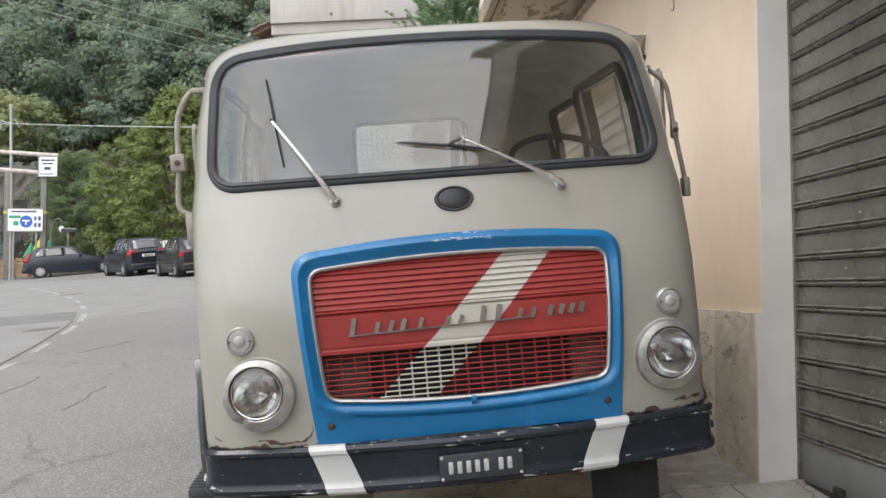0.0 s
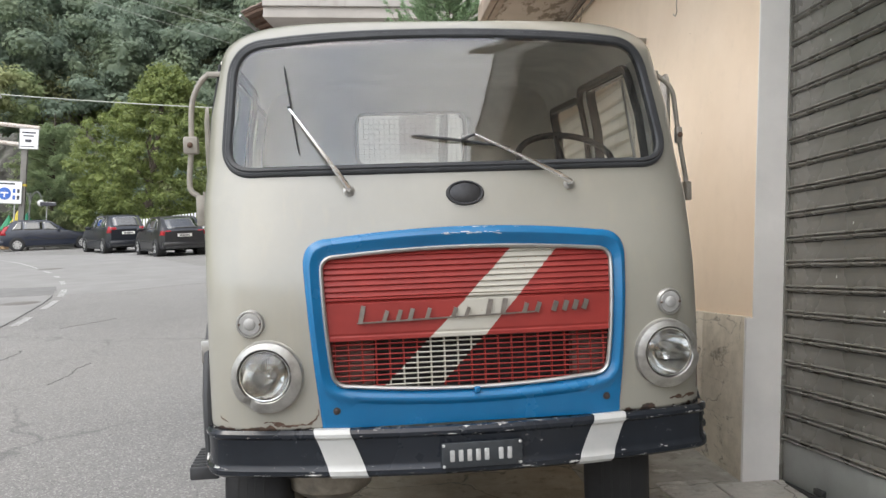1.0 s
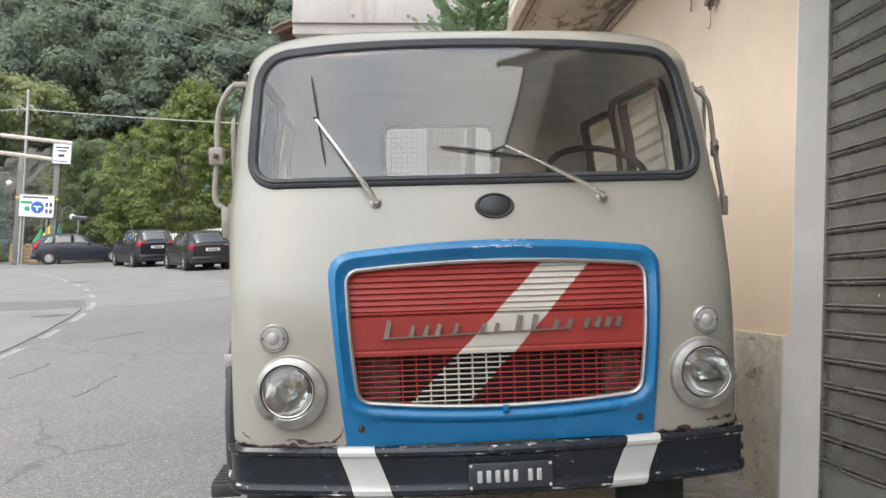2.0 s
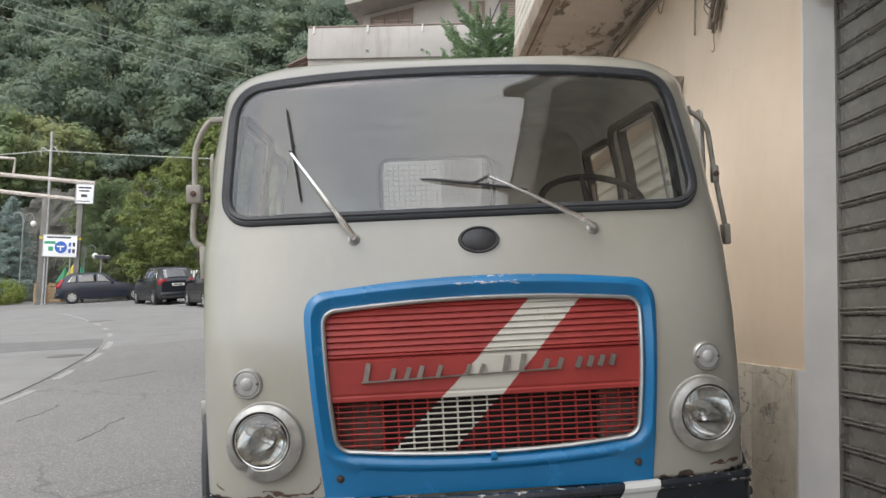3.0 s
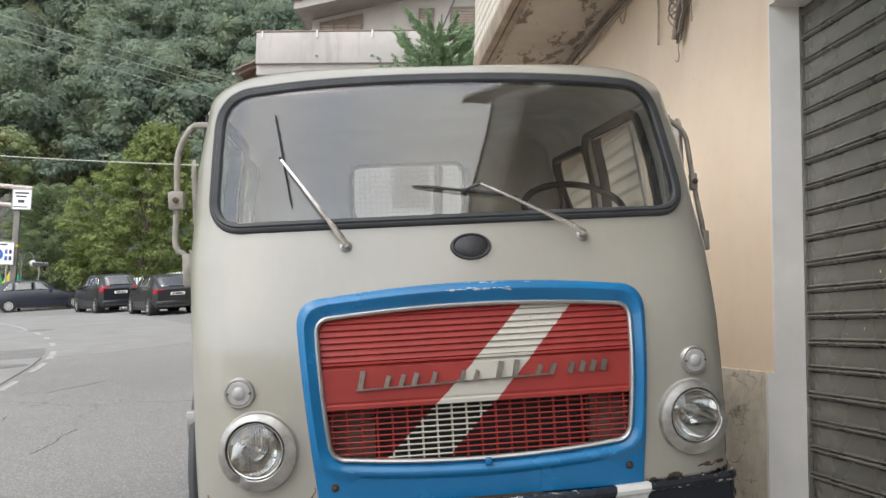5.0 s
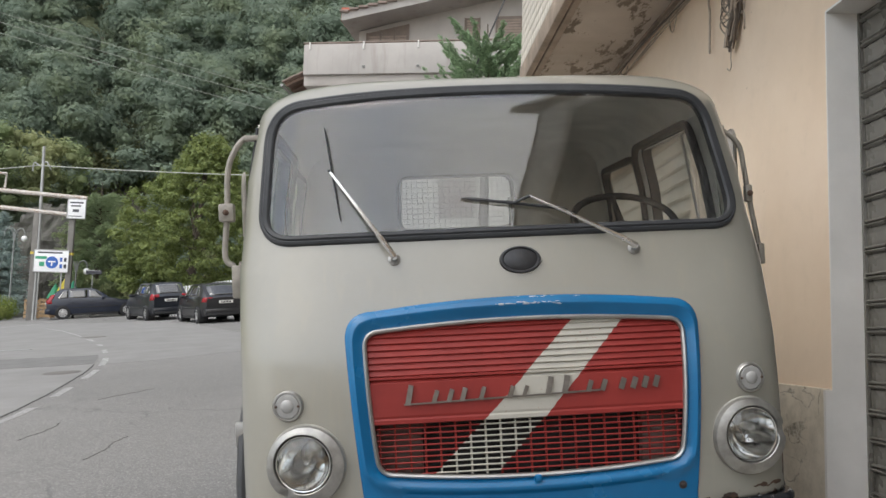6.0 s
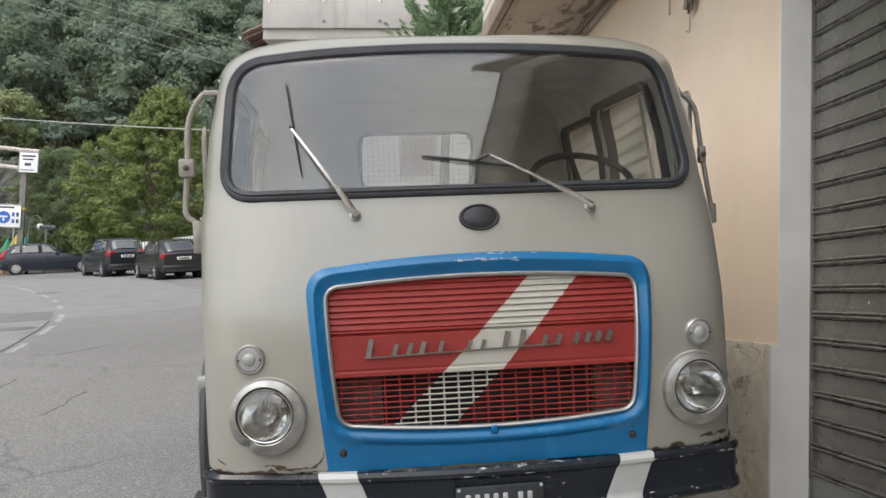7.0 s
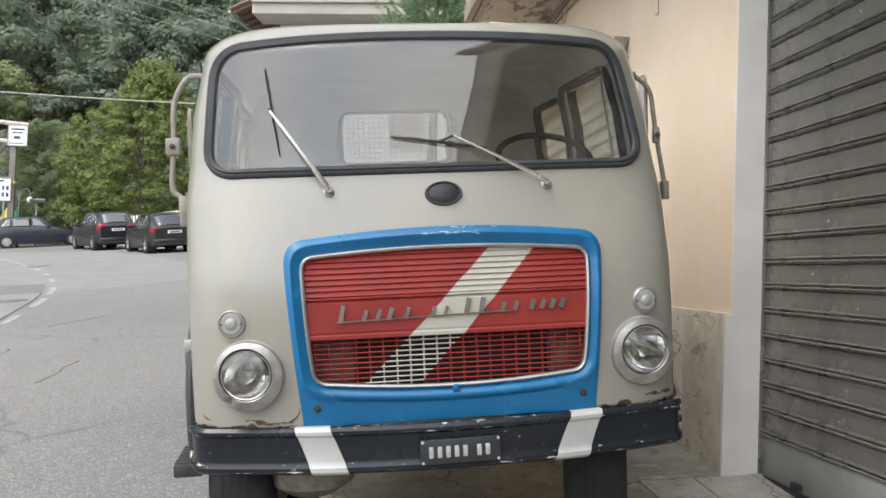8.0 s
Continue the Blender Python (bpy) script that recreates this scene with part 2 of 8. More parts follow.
def paint_chipped(name, col, chip_col, amount=0.60, rough=0.35, grain=26):
    """Enamel with small chips that show an older coat."""
    m, n, l, p = shader(name)
    tc = n.new("ShaderNodeTexCoord").outputs["Object"]
    a = noise_node(n, l, 3, 5, 0.6, tc)
    b = noise_node(n, l, grain, 6, 0.7, tc)
    fine = noise_node(n, l, 120, 3, 0.6, tc)
    c = mixed(n, l, ramp(n, l, a, 0.3, 0.7), tuple(x * 0.82 for x in col), tuple(min(1, x * 1.1) for x in col))
    mask = ramp(n, l, b, amount + 0.12, amount + 0.14)
    c = mixed(n, l, mask, c, chip_col)
    l.new(c, p.inputs["Base Color"])
    l.new(math_node(n, l, "ADD", math_node(n, l, "MULTIPLY", a, 0.2), rough - 0.1), p.inputs["Roughness"])
    bump(n, l, p, math_node(n, l, "SUBTRACT", math_node(n, l, "MULTIPLY", fine, 0.2), mask), 0.2, 0.002)
    return m


def paint_grille():
    """Red enamel with a slanting off-white band brushed across it."""
    m, n, l, p = shader("red_enamel_with_white_band")
    tc = n.new("ShaderNodeTexCoord").outputs["Object"]
    sep = n.new("ShaderNodeSeparateXYZ")
    l.new(tc, sep.inputs[0])
    wob = math_node(n, l, "MULTIPLY", math_node(n, l, "SUBTRACT", noise_node(n, l, 14, 4, 0.6, tc), 0.5), 0.025)
    u = math_node(n, l, "ADD", sep.outputs[0], wob)
    left = math_node(n, l, "SUBTRACT", u, math_node(n, l, "ADD", math_node(n, l, "MULTIPLY", math_node(n, l, "SUBTRACT", sep.outputs[2], 1.336), 1.0), 0.150))
    right = math_node(n, l, "SUBTRACT", math_node(n, l, "ADD", math_node(n, l, "MULTIPLY", math_node(n, l, "SUBTRACT", sep.outputs[2], 1.339), 0.93), 0.335), u)
    band = math_node(n, l, "MULTIPLY", math_node(n, l, "GREATER_THAN", left, 0.0), math_node(n, l, "GREATER_THAN", right, 0.0))
    a = noise_node(n, l, 5, 5, 0.6, tc)
    b = noise_node(n, l, 60, 5, 0.7, tc)
    red = mixed(n, l, ramp(n, l, a, 0.3, 0.7), (0.215, 0.024, 0.020), (0.290, 0.034, 0.027))
    white = mixed(n, l, ramp(n, l, a, 0.3, 0.7), (0.40, 0.38, 0.325), (0.47, 0.445, 0.385))
    worn = ramp(n, l, b, 0.66, 0.70)
    c = mixed(n, l, band, red, mixed(n, l, worn, white, (0.33, 0.16, 0.10)))
    l.new(c, p.inputs["Base Color"])
    l.new(math_node(n, l, "ADD", math_node(n, l, "MULTIPLY", a, 0.2), 0.40), p.inputs["Roughness"])
    p.inputs["Specular IOR Level"].default_value = 0.3
    bump(n, l, p, b, 0.12, 0.002)
    return m


M_CREAM = paint_cream()
M_CREAM_PLAIN = plain("cream_lacquer_plain", (0.37, 0.356, 0.315), 0.4, 0, 0.1, 6, 60, 0.05)
M_BLUE = paint_chipped("blue_enamel", (0.006, 0.135, 0.315), (0.45, 0.55, 0.62), 0.615, 0.25)


def paint_bumper():
    """Black enamel, worn through along the pressed edges."""
    m, n, l, p = shader("black_enamel")
    tc = n.new("ShaderNodeTexCoord").outputs["Object"]
    sep = n.new("ShaderNodeSeparateXYZ")
    l.new(tc, sep.inputs[0])
    mp = n.new("ShaderNodeMapping")
    mp.inputs["Scale"].default_value = (14, 20, 55)
    l.new(tc, mp.inputs["Vector"])
    chip = noise_node(n, l, 1.0, 7, 0.75, mp.outputs[0])
    a = noise_node(n, l, 3, 5, 0.6, tc)
    worn = 0.0
    for z in (0.693, 0.717, 0.557, 0.579):
        d = math_node(n, l, "ABSOLUTE", math_node(n, l, "SUBTRACT", sep.outputs[2], z))
        worn = math_node(n, l, "MAXIMUM", worn, ramp(n, l, d, 0.0, 0.009, (1, 1, 1), (0, 0, 0)))
    k = math_node(n, l, "ADD", chip, math_node(n, l, "MULTIPLY", worn, 0.085))
    # bare at the street-side tip
    tip = ramp(n, l, math_node(n, l, "MULTIPLY", sep.outputs[0], -1.0), 0.985, 1.035)
    k = math_node(n, l, "ADD", k, math_node(n, l, "MULTIPLY", tip, math_node(n, l, "ADD", 0.09, math_node(n, l, "MULTIPLY", worn, 0.10))))
    mask = ramp(n, l, k, 0.665, 0.685)
    c = mixed(n, l, ramp(n, l, a, 0.3, 0.7), (0.012, 0.014, 0.018), (0.020, 0.024, 0.031))
    tint = mixed(n, l, ramp(n, l, noise_node(n, l, 9, 3, 0.5, tc), 0.60, 0.68), (0.56, 0.55, 0.52), (0.25, 0.11, 0.05))
    l.new(mixed(n, l, mask, c, tint), p.inputs["Base Color"])
    p.inputs["Specular IOR Level"].default_value = 0.32
    l.new(math_node(n, l, "ADD", math_node(n, l, "MULTIPLY", a, 0.25), math_node(n, l, "ADD", 0.14, math_node(n, l, "MULTIPLY", mask, 0.4))), p.inputs["Roughness"])
    bump(n, l, p, math_node(n, l, "SUBTRACT", math_node(n, l, "MULTIPLY", a, 0.3), mask), 0.25, 0.003)
    return m


M_BUMPER = paint_bumper()
M_GRILLE = paint_grille()

# ---- the lorry, in its own coordinates: x across, y backwards from the nose, z up from the road ----
_keys_w = [0.60, 0.70, 0.95, 1.12, 1.28, 1.42, 1.55, 1.66, 1.90, 2.20, 2.40]
_keys_v = [0.008, 0.000, 0.000, 0.010, 0.036, 0.072, 0.108, 0.138, 0.198, 0.275, 0.330]
_dense_w = np.linspace(0.5, 2.5, 801)
_dense_v = np.convolve(np.pad(np.interp(_dense_w, _keys_w, _keys_v), 30, mode="edge"), np.ones(61) / 61, mode="valid")
CAB_X = -0.022
ROOF_W, ROOF_H, CAB_BACK, CAB_LOW = 2.12, 0.168, 2.42, 0.715


def roof_turn(w):
    s = min(max((w - ROOF_W) / ROOF_H, 0.0), 1.0)
    return 1 - math.sqrt(max(0.0, 1 - s * s))


def half_width(w):
    return float(np.interp(w, [0.6, 0.8, 1.2, 1.55, 1.9, 2.12], [0.963, 0.965, 0.967, 0.982, 0.957, 0.915])) - 0.24 * roof_turn(w)


def nose(w):
    return float(np.interp(w, _dense_w, _dense_v)) + 0.24 * roof_turn(w)


def plan_shape(w):
    return float(np.interp(w, [1.25, 1.7], [5.0, 4.0])), float(np.interp(w, [1.25, 1.7], [0.40, 0.45]))


def face_v(u, w):
    n, d = plan_shape(w)
    k = min(abs(u - CAB_X) / half_width(w), 0.9999)
    return nose(w) + d * (1 - (1 - k ** n) ** (1 / n))


def on_face(u, w, out=0.0):
    """A place on the lorry's front, out metres before it."""
    e = 0.004
    p = Vector((u, face_v(u, w), w))
    du = Vector((u + e, face_v(u + e, w), w)) - Vector((u - e, face_v(u - e, w), w))
    dw = Vector((u, face_v(u, w + e), w + e)) - Vector((u, face_v(u, w - e), w - e))
    nrm = du.cross(dw).normalized()
    return p + nrm * out


WS_GLASS = rounded([(-0.883, 1.670), (0.824, 1.672), (0.750, 2.154), (-0.848, 2.154)], [0.095, 0.095, 0.135, 0.135], 10, [0.0, 0.0, 0.030, 0.0])
GR_TRIM = rounded([(-0.512, 0.868), (0.512, 0.868), (0.548, 1.338), (-0.548, 1.338)], [0.065, 0.065, 0.055, 0.055], 8, [0.024, 0.004, 0.022, 0.004])
BLUE_OUT = rounded([(-0.556, 0.717), (0.553, 0.717), (0.612, 1.408), (-0.618, 1.406)], [0.004, 0.004, 0.10, 0.10], 8, [0.0, 0.004, 0.030, 0.004])
DOOR_FRONT, DOOR_BACK, DOOR_LOW, DOOR_TOP = 0.61, 1.58, 0.80, 2.135
WIN_DOOR = rounded([(0.655, 1.675), (1.46, 1.675), (1.46, 2.112), (0.765, 2.112)], [0.05, 0.05, 0.06, 0.06], 5)
DOOR_INNER = rounded([(0.645, 1.60), (1.565, 1.60), (1.565, 2.122), (0.745, 2.122)], [0.05, 0.06, 0.10, 0.08], 6)
WIN_QUARTER = rounded([(1.62, 1.70), (2.28, 1.70), (2.28, 2.088), (1.62, 2.088)], [0.06, 0.06, 0.07, 0.07], 5)
WIN_REAR = rounded([(-0.368, 1.79), (0.332, 1.79), (0.332, 2.113), (-0.368, 2.113)], [0.07, 0.07, 0.07, 0.07], 6)


def grown(poly, d):
    """The outline moved outwards by d."""
    out, n = [], len(poly)
    for i in range(n):
        a, b = poly[i - 1], poly[(i + 1) % n]
        t = (b - a)
        t = t.normalized() if t.length > 1e-9 else Vector((1, 0))
        out.append(poly[i] + Vector((t.y, -t.x)) * d)
    return out


def cab_contour(w, nf=110, ns=46):
    n, d = plan_shape(w)
    W, v0 = half_width(w), nose(w)
    back = CAB_BACK - 0.16 * roof_turn(w)
    pts = []
    side = [v0 + d + (back - v0 - d) * k / ns for k in range(1, ns + 1)]
    for v in reversed(side):
        pts.append((-W, v))
    for k in range(nf + 1):
        th = math.pi * (k / nf - 0.5)
        s, c = math.sin(th), math.cos(th)
        pts.append((W * math.copysign(abs(s) ** (2 / n), s), v0 + d * (1 - abs(c) ** (2 / n))))
    for v in side:
        pts.append((W, v))
    for k in range(1, 40):
        pts.append((W - 2 * W * k / 40, back))
    return [(u + CAB_X, v) for u, v in pts]


def build_cab(truck):
    levels = [CAB_LOW + (ROOF_W - CAB_LOW) * k / 104 for k in range(105)] + [ROOF_W + ROOF_H * math.sin(math.pi / 2 * k / 12) for k in range(1, 13)]
    bm = bmesh.new()
    rings = [[bm.verts.new((u, v, w)) for u, v in cab_contour(w)] for w in levels]
    top = rings[-1]
    cx, cy = 0.0, (CAB_BACK + 0.4) / 2
    for k, f in enumerate((0.85, 0.6, 0.3)):
        rings.append([bm.verts.new((cx + (p.co.x - cx) * f, cy + (p.co.y - cy) * f, ROOF_W + ROOF_H + 0.006 * (1 - f * f))) for p in top])
    hole_ws, hole_gr = grown(WS_GLASS, 0.012), grown(GR_TRIM, 0.020)
    hole_door = [(DOOR_FRONT, DOOR_LOW), (DOOR_BACK, DOOR_LOW), (DOOR_BACK, DOOR_TOP), (DOOR_FRONT, DOOR_TOP)]
    N = len(top)
    for a, b in zip(rings, rings[1:]):
        for k in range(N):
            j = (k + 1) % N
            c = (a[k].co + a[j].co + b[k].co + b[j].co) / 4
            if c.y < 0.5 and min(math.hypot(c.x - 0.747, c.z - 0.928), math.hypot(c.x + 0.747, c.z - 0.916)) < 0.108:
                continue
            if c.y < 0.75 and (inside(hole_ws, c.x, c.z) or inside(hole_gr, c.x, c.z)):
                continue
            if abs(c.x) > 0.8 and c.z < 2.14 and (inside(hole_door, c.y, c.z) or inside(WIN_QUARTER, c.y, c.z)):
                continue
            if c.y > CAB_BACK - 0.03 and inside(WIN_REAR, c.x, c.z):
                continue
            bm.faces.new((a[k], a[j], b[j], b[k]))
    bm.faces.new(rings[-1])
    bmesh.ops.recalc_face_normals(bm, faces=bm.faces)
    loose = [v for v in bm.verts if not v.link_faces]
    bmesh.ops.delete(bm, geom=loose, context="VERTS")
    body = part("cab_shell", bm, [M_CREAM, M_GREYIN], truck, "cream lacquered steel cab with rust at its lower edge")
    sol = body.modifiers.new("sheet", "SOLIDIFY")
    sol.thickness, sol.offset, sol.material_offset, sol.material_offset_rim = 0.022, -1, 1, 0
    return body


def band_on(poly, place, offs):
    """A closed profile swept along an outline: offs are (outwards, proud) pairs, place(u, w, out) gives the spot."""
    bm = bmesh.new()
    rings = []
    lines = [grown(poly, o) for o, _ in offs]
    for i in range(len(poly)):
        rings.append([bm.verts.new(place(lines[k][i][0], lines[k][i][1], offs[k][1])) for k in range(len(offs))])
    for a, b in zip(rings, rings[1:] + rings[:1]):
        for k in range(len(offs)):
            j = (k + 1) % len(offs)
            bm.faces.new((a[k], b[k], b[j], a[j]))
    bmesh.ops.recalc_face_normals(bm, faces=bm.faces)
    return bm


def sheet_on(poly, place, out, rings=14, centre=None):
    """A sheet that fills an outline."""
    bm = bmesh.new()
    c = Vector(centre) if centre else sum(poly, Vector((0, 0))) / len(poly)
    loops = []
    for r in range(rings, 0, -1):
        f = r / rings
        loops.append([bm.verts.new(place(*(c + (p - c) * f), out)) for p in poly])
    mid = bm.verts.new(place(c.x, c.y, out))
    for a, b in zip(loops, loops[1:]):
        for k in range(len(poly)):
            j = (k + 1) % len(poly)
            bm.faces.new((a[k], a[j], b[j], b[k]))
    for k in range(len(poly)):
        bm.faces.new((loops[-1][k], loops[-1][(k + 1) % len(poly)], mid))
    bmesh.ops.recalc_face_normals(bm, faces=bm.faces)
    return bm


def side_place(sign, extra=0.0):
    return lambda v, w, out: Vector((CAB_X + sign * (half_width(w) + extra + out), v, w))


def rear_place(u, w, out):
    return Vector((u, CAB_BACK + out, w))


def build_windows(truck):
    seal = band_on(WS_GLASS, on_face, [(-0.008, 0.004), (-0.004, 0.012), (0.008, 0.016), (0.013, 0.011), (0.018, 0.014), (0.026, 0.011), (0.031, 0.000), (0.010, -0.03)])
    seal_ob = part("windscreen_seal", seal, M_SEAL, truck, "black rubber windscreen seal")
    glass = part("windscreen", sheet_on(grown(WS_GLASS, 0.002), on_face, 0.002, 16, (0, 1.93)), M_GLASS, truck, "curved one-piece windscreen, dusty")
    glass.visible_shadow = False
    rs = part("rear_window_seal", band_on(WIN_REAR, rear_place, [(-0.008, 0.01), (0.010, 0.01), (0.010, -0.035), (-0.008, -0.035)]), M_STEEL, truck)
    rp = part("rear_window", sheet_on(WIN_REAR, rear_place, -0.01, 3), M_REARGLASS, truck, "dusty rear window, tinted to dim the view")
    rp.visible_shadow = False
    for sign in (-1, 1):
        pl = side_place(sign)
        part("quarter_window_seal", band_on(WIN_QUARTER, pl, [(-0.014, 0.008), (0.016, 0.008), (0.016, -0.036), (-0.014, -0.036)]), M_RUBBER, truck)
        qp = part("quarter_window", sheet_on(WIN_QUARTER, pl, -0.01, 3), M_SIDEGLASS, truck)
        qp.visible_shadow = False


def build_door(truck, sign):
    """A door skin with its window, hinges, handle and rubber edge."""
    nv, nw = 48, 64
    bm = bmesh.new()
    vs = [DOOR_FRONT - 0.012 + (DOOR_BACK - DOOR_FRONT + 0.024) * k / nv for k in range(nv + 1)]
    ws = [DOOR_LOW - 0.012 + (DOOR_TOP - DOOR_LOW + 0.024) * k / nw for k in range(nw + 1)]
    grid = [[bm.verts.new((CAB_X + sign * (half_width(w) + 0.010), v, w)) for v in vs] for w in ws]
    for j in range(nw):
        for i in range(nv):
            c = (grid[j][i].co + grid[j + 1][i + 1].co) / 2
            if inside(WIN_DOOR, c.y, c.z):
                continue
            f = (grid[j][i], grid[j][i + 1], grid[j + 1][i + 1], grid[j + 1][i])
            bm.faces.new(f if sign > 0 else f[::-1])
    loose = [v for v in bm.verts if not v.link_faces]
    bmesh.ops.delete(bm, geom=loose, context="VERTS")
    door = part("door", bm, [M_CREAM, M_GREYIN], truck, "cream door with a dark rubber edge")
    sol = door.modifiers.new("sheet", "SOLIDIFY")
    sol.thickness, sol.offset, sol.material_offset = 0.035, -1, 1
    pl = side_place(sign, 0.010)
    part("window_seal", band_on(WIN_DOOR, pl, [(-0.008, 0.008), (0.012, 0.008), (0.008, -0.039), (-0.008, -0.039)]), M_RUBBER, door)
    wp = part("window_pane", sheet_on(WIN_DOOR, pl, -0.015, 3), M_SIDEGLASS, door)
    wp.visible_shadow = False
    part("vent_bar", tube(bmesh.new(), [pl(0.90, 1.68, -0.014), pl(0.93, 2.10, -0.014)], 0.0065, 8), M_ALU, door, "dull metal bar of the vent window")
    for w in (1.00, 1.55):
        hb = bmesh.new()
        hx = CAB_X + sign * (half_width(w) + 0.022)
        tube(hb, [(hx, DOOR_FRONT - 0.02, w - 0.055), (hx, DOOR_FRONT - 0.02, w + 0.055)], 0.014, 10)
        box(hb, hx - sign * 0.016, hx + sign * 0.002, DOOR_FRONT - 0.07, DOOR_FRONT + 0.05, w - 0.042, w + 0.042, 0.004)
        part("hinge", hb, M_STEEL, door, "grey painted steel hinge")
    hd = bmesh.new()
    x = CAB_X + sign * (half_width(1.3) + 0.010)
    tube(hd, [(x, 1.38, 1.32), (x + sign * 0.05, 1.38, 1.32), (x + sign * 0.05, 1.24, 1.32)], 0.011, 8)
    part("handle", hd, M_CHROME, door)
    edge = bmesh.new()
    tube(edge, [(CAB_X + sign * (half_width(w) + 0.012), DOOR_FRONT - 0.014, w) for w in np.linspace(DOOR_LOW, DOOR_TOP, 24)], 0.006, 6)
    part("edge_rubber", edge, M_RUBBER, door)
    return door


M_FLECK = plain("pale_blue_grey_fleck", (0.45, 0.50, 0.54), 0.5, 0, 0.25, 60, 200, 0.1)
M_SCRIPT = plain("tarnished_script_metal", (0.25, 0.23, 0.21), 0.38, 0.9, 0.2, 25, 120, 0.1)


def build_nose(truck):
    # blue surround of the grille, pressed outwards
    n = len(BLUE_OUT)
    c = Vector((0, 1.09))
    inner = [Vector(p) for p in GR_TRIM]

    def meet(p):
        """Where the line from the middle through p crosses the grille's outline."""
        best = None
        d = (p - c)
        for a, b in zip(inner, inner[1:] + inner[:1]):
            e = b - a
            den = d.x * e.y - d.y * e.x
            if abs(den) < 1e-12:
                continue
            t = ((a.x - c.x) * e.y - (a.y - c.y) * e.x) / den
            s = ((a.x - c.x) * d.y - (a.y - c.y) * d.x) / den
            if t > 0 and -1e-6 <= s <= 1 + 1e-6:
                best = t if best is None else min(best, t)
        return c + d * best

    def away(poly, pts):
        """Distance of each point from a closed outline."""
        P, A = np.array(pts), np.array([tuple(p) for p in poly])
        B = np.roll(A, -1, axis=0)
        E = B - A
        t = np.clip(((P[:, None] - A) * E).sum(2) / ((E * E).sum(1) + 1e-12), 0, 1)
        return np.sqrt((((A + t[..., None] * E) - P[:, None]) ** 2).sum(2)).min(1)

    def inner_slope(di):
        """The flat flank that rises from the trim to a crisp crease."""
        return float(np.interp(di, [0, 0.006, 0.012, 0.040, 0.046, 0.06], [-0.004, 0.0, 0.003, 0.0235, 0.026, 0.027]))

    def outer_step(do):
        """The outer edge: a narrow bead, a small step, then up to the crease."""
        return float(np.interp(do, [0, 0.002, 0.006, 0.011, 0.013, 0.017, 0.032], [0.001, 0.007, 0.0120, 0.0135, 0.0180, 0.0195, 0.0265]))

    steps = [k / 32 for k in range(32, -1, -1)]
    bm = bmesh.new()
    rings = []
    outline = []
    for a, b in zip(BLUE_OUT, BLUE_OUT[1:] + BLUE_OUT[:1]):
        k = max(1, int((b - a).length / 0.02))
        outline += [a.lerp(b, i / k) for i in range(k)]
    for p in outline:
        q = meet(p)
        pts = [tuple(q + (p - q) * f) for f in steps]
        d_in, d_out = away(inner, pts), away(BLUE_OUT, pts)
        ring = []
        for (u, w), di, do in zip(pts, d_in, d_out):
            # a rounded rim that follows the trim, folding down to the flat apron below
            h = float(np.interp(di, [0, 0.010, 0.020, 0.032, 0.042, 0.050, 0.058], [-0.004, 0.000, 0.012, 0.020, 0.020, 0.015, 0.007]))
            if w > 0.84:
                g = min(1.0, (w - 0.84) / 0.06)
                h += g * (inner_slope(di) - h)
            if w > 0.73:
                h = min(h, outer_step(do))
            ring.append(bm.verts.new(on_face(u, w, h)))
        rings.append(ring)
    for a, b in zip(rings, rings[1:] + rings[:1]):
        for k in range(len(steps) - 1):
            bm.faces.new((a[k], b[k], b[k + 1], a[k + 1]))
    bmesh.ops.recalc_face_normals(bm, faces=bm.faces)
    surround = part("grille_surround", bm, M_BLUE, truck, "blue enamelled surround of the grille")
    for u in (-0.503, 0.503):
        p = on_face(u, 0.781, 0.008)
        b2 = lathe(bmesh.new(), [(0.0, 0.008), (0.006, 0.007), (0.009, 0.004), (0.010, 0.0), (0.014, 0.0), (0.015, -0.004)], 16, Matrix.Translation(p) @ Matrix.Rotation(math.pi / 2, 4, "X"))
        part("fixing_bolt", b2, M_BOLT, surround, "rusty bolt head")
    part("trim", band_on(GR_TRIM, on_face, [(-0.008, 0.000), (-0.006, 0.010), (0.0, 0.014), (0.006, 0.010), (0.008, -0.002), (0.0, -0.012)]), M_ALU, surround, "thin bright metal trim")
    # small pale flecks along the crease and near the upper edge
    rng = random.Random(14)
    flecks = [(rng.uniform(-0.10, 0.13), 1.4055 + rng.gauss(0, 0.0022)) for k in range(34)] + [(rng.uniform(-0.03, 0.20), 1.4300 + rng.gauss(0, 0.001)) for k in range(12)]
    for u, w in flecks:
        w -= 0.031 * (u / 0.55) ** 2
        sz = rng.uniform(0.0015, 0.0065)
        fb = bmesh.new()
        ring = [(u + sz * 2.0 * math.cos(a) * rng.uniform(0.5, 1.2), w + 0.35 * sz * math.sin(a) * rng.uniform(0.5, 1.2)) for a in np.linspace(0, 5.4, 7)]
        d_in, d_out = away(inner, ring), away(BLUE_OUT, ring)
        fb.faces.new([fb.verts.new(on_face(x, y, min(inner_slope(a), outer_step(b)) + 0.0012)) for (x, y), a, b in zip(ring, d_in, d_out)])
        part("paint_fleck", fb, M_FLECK, surround, "pale fleck on the blue paint", False)
    nb = boxed(-0.012, 0.012, -0.014, 0.01, -0.012, 0.012, 0.005, Matrix.Translation(on_face(0.012, 0.835, 0.012)))
    part("latch", nb, M_BLUE, surround, "small blue catch")

    # red grille: pressed ribs above, plain band, wire-like lattice below
    grille = thing("grille_insert", Matrix(), "", "")
    grille.parent = truck
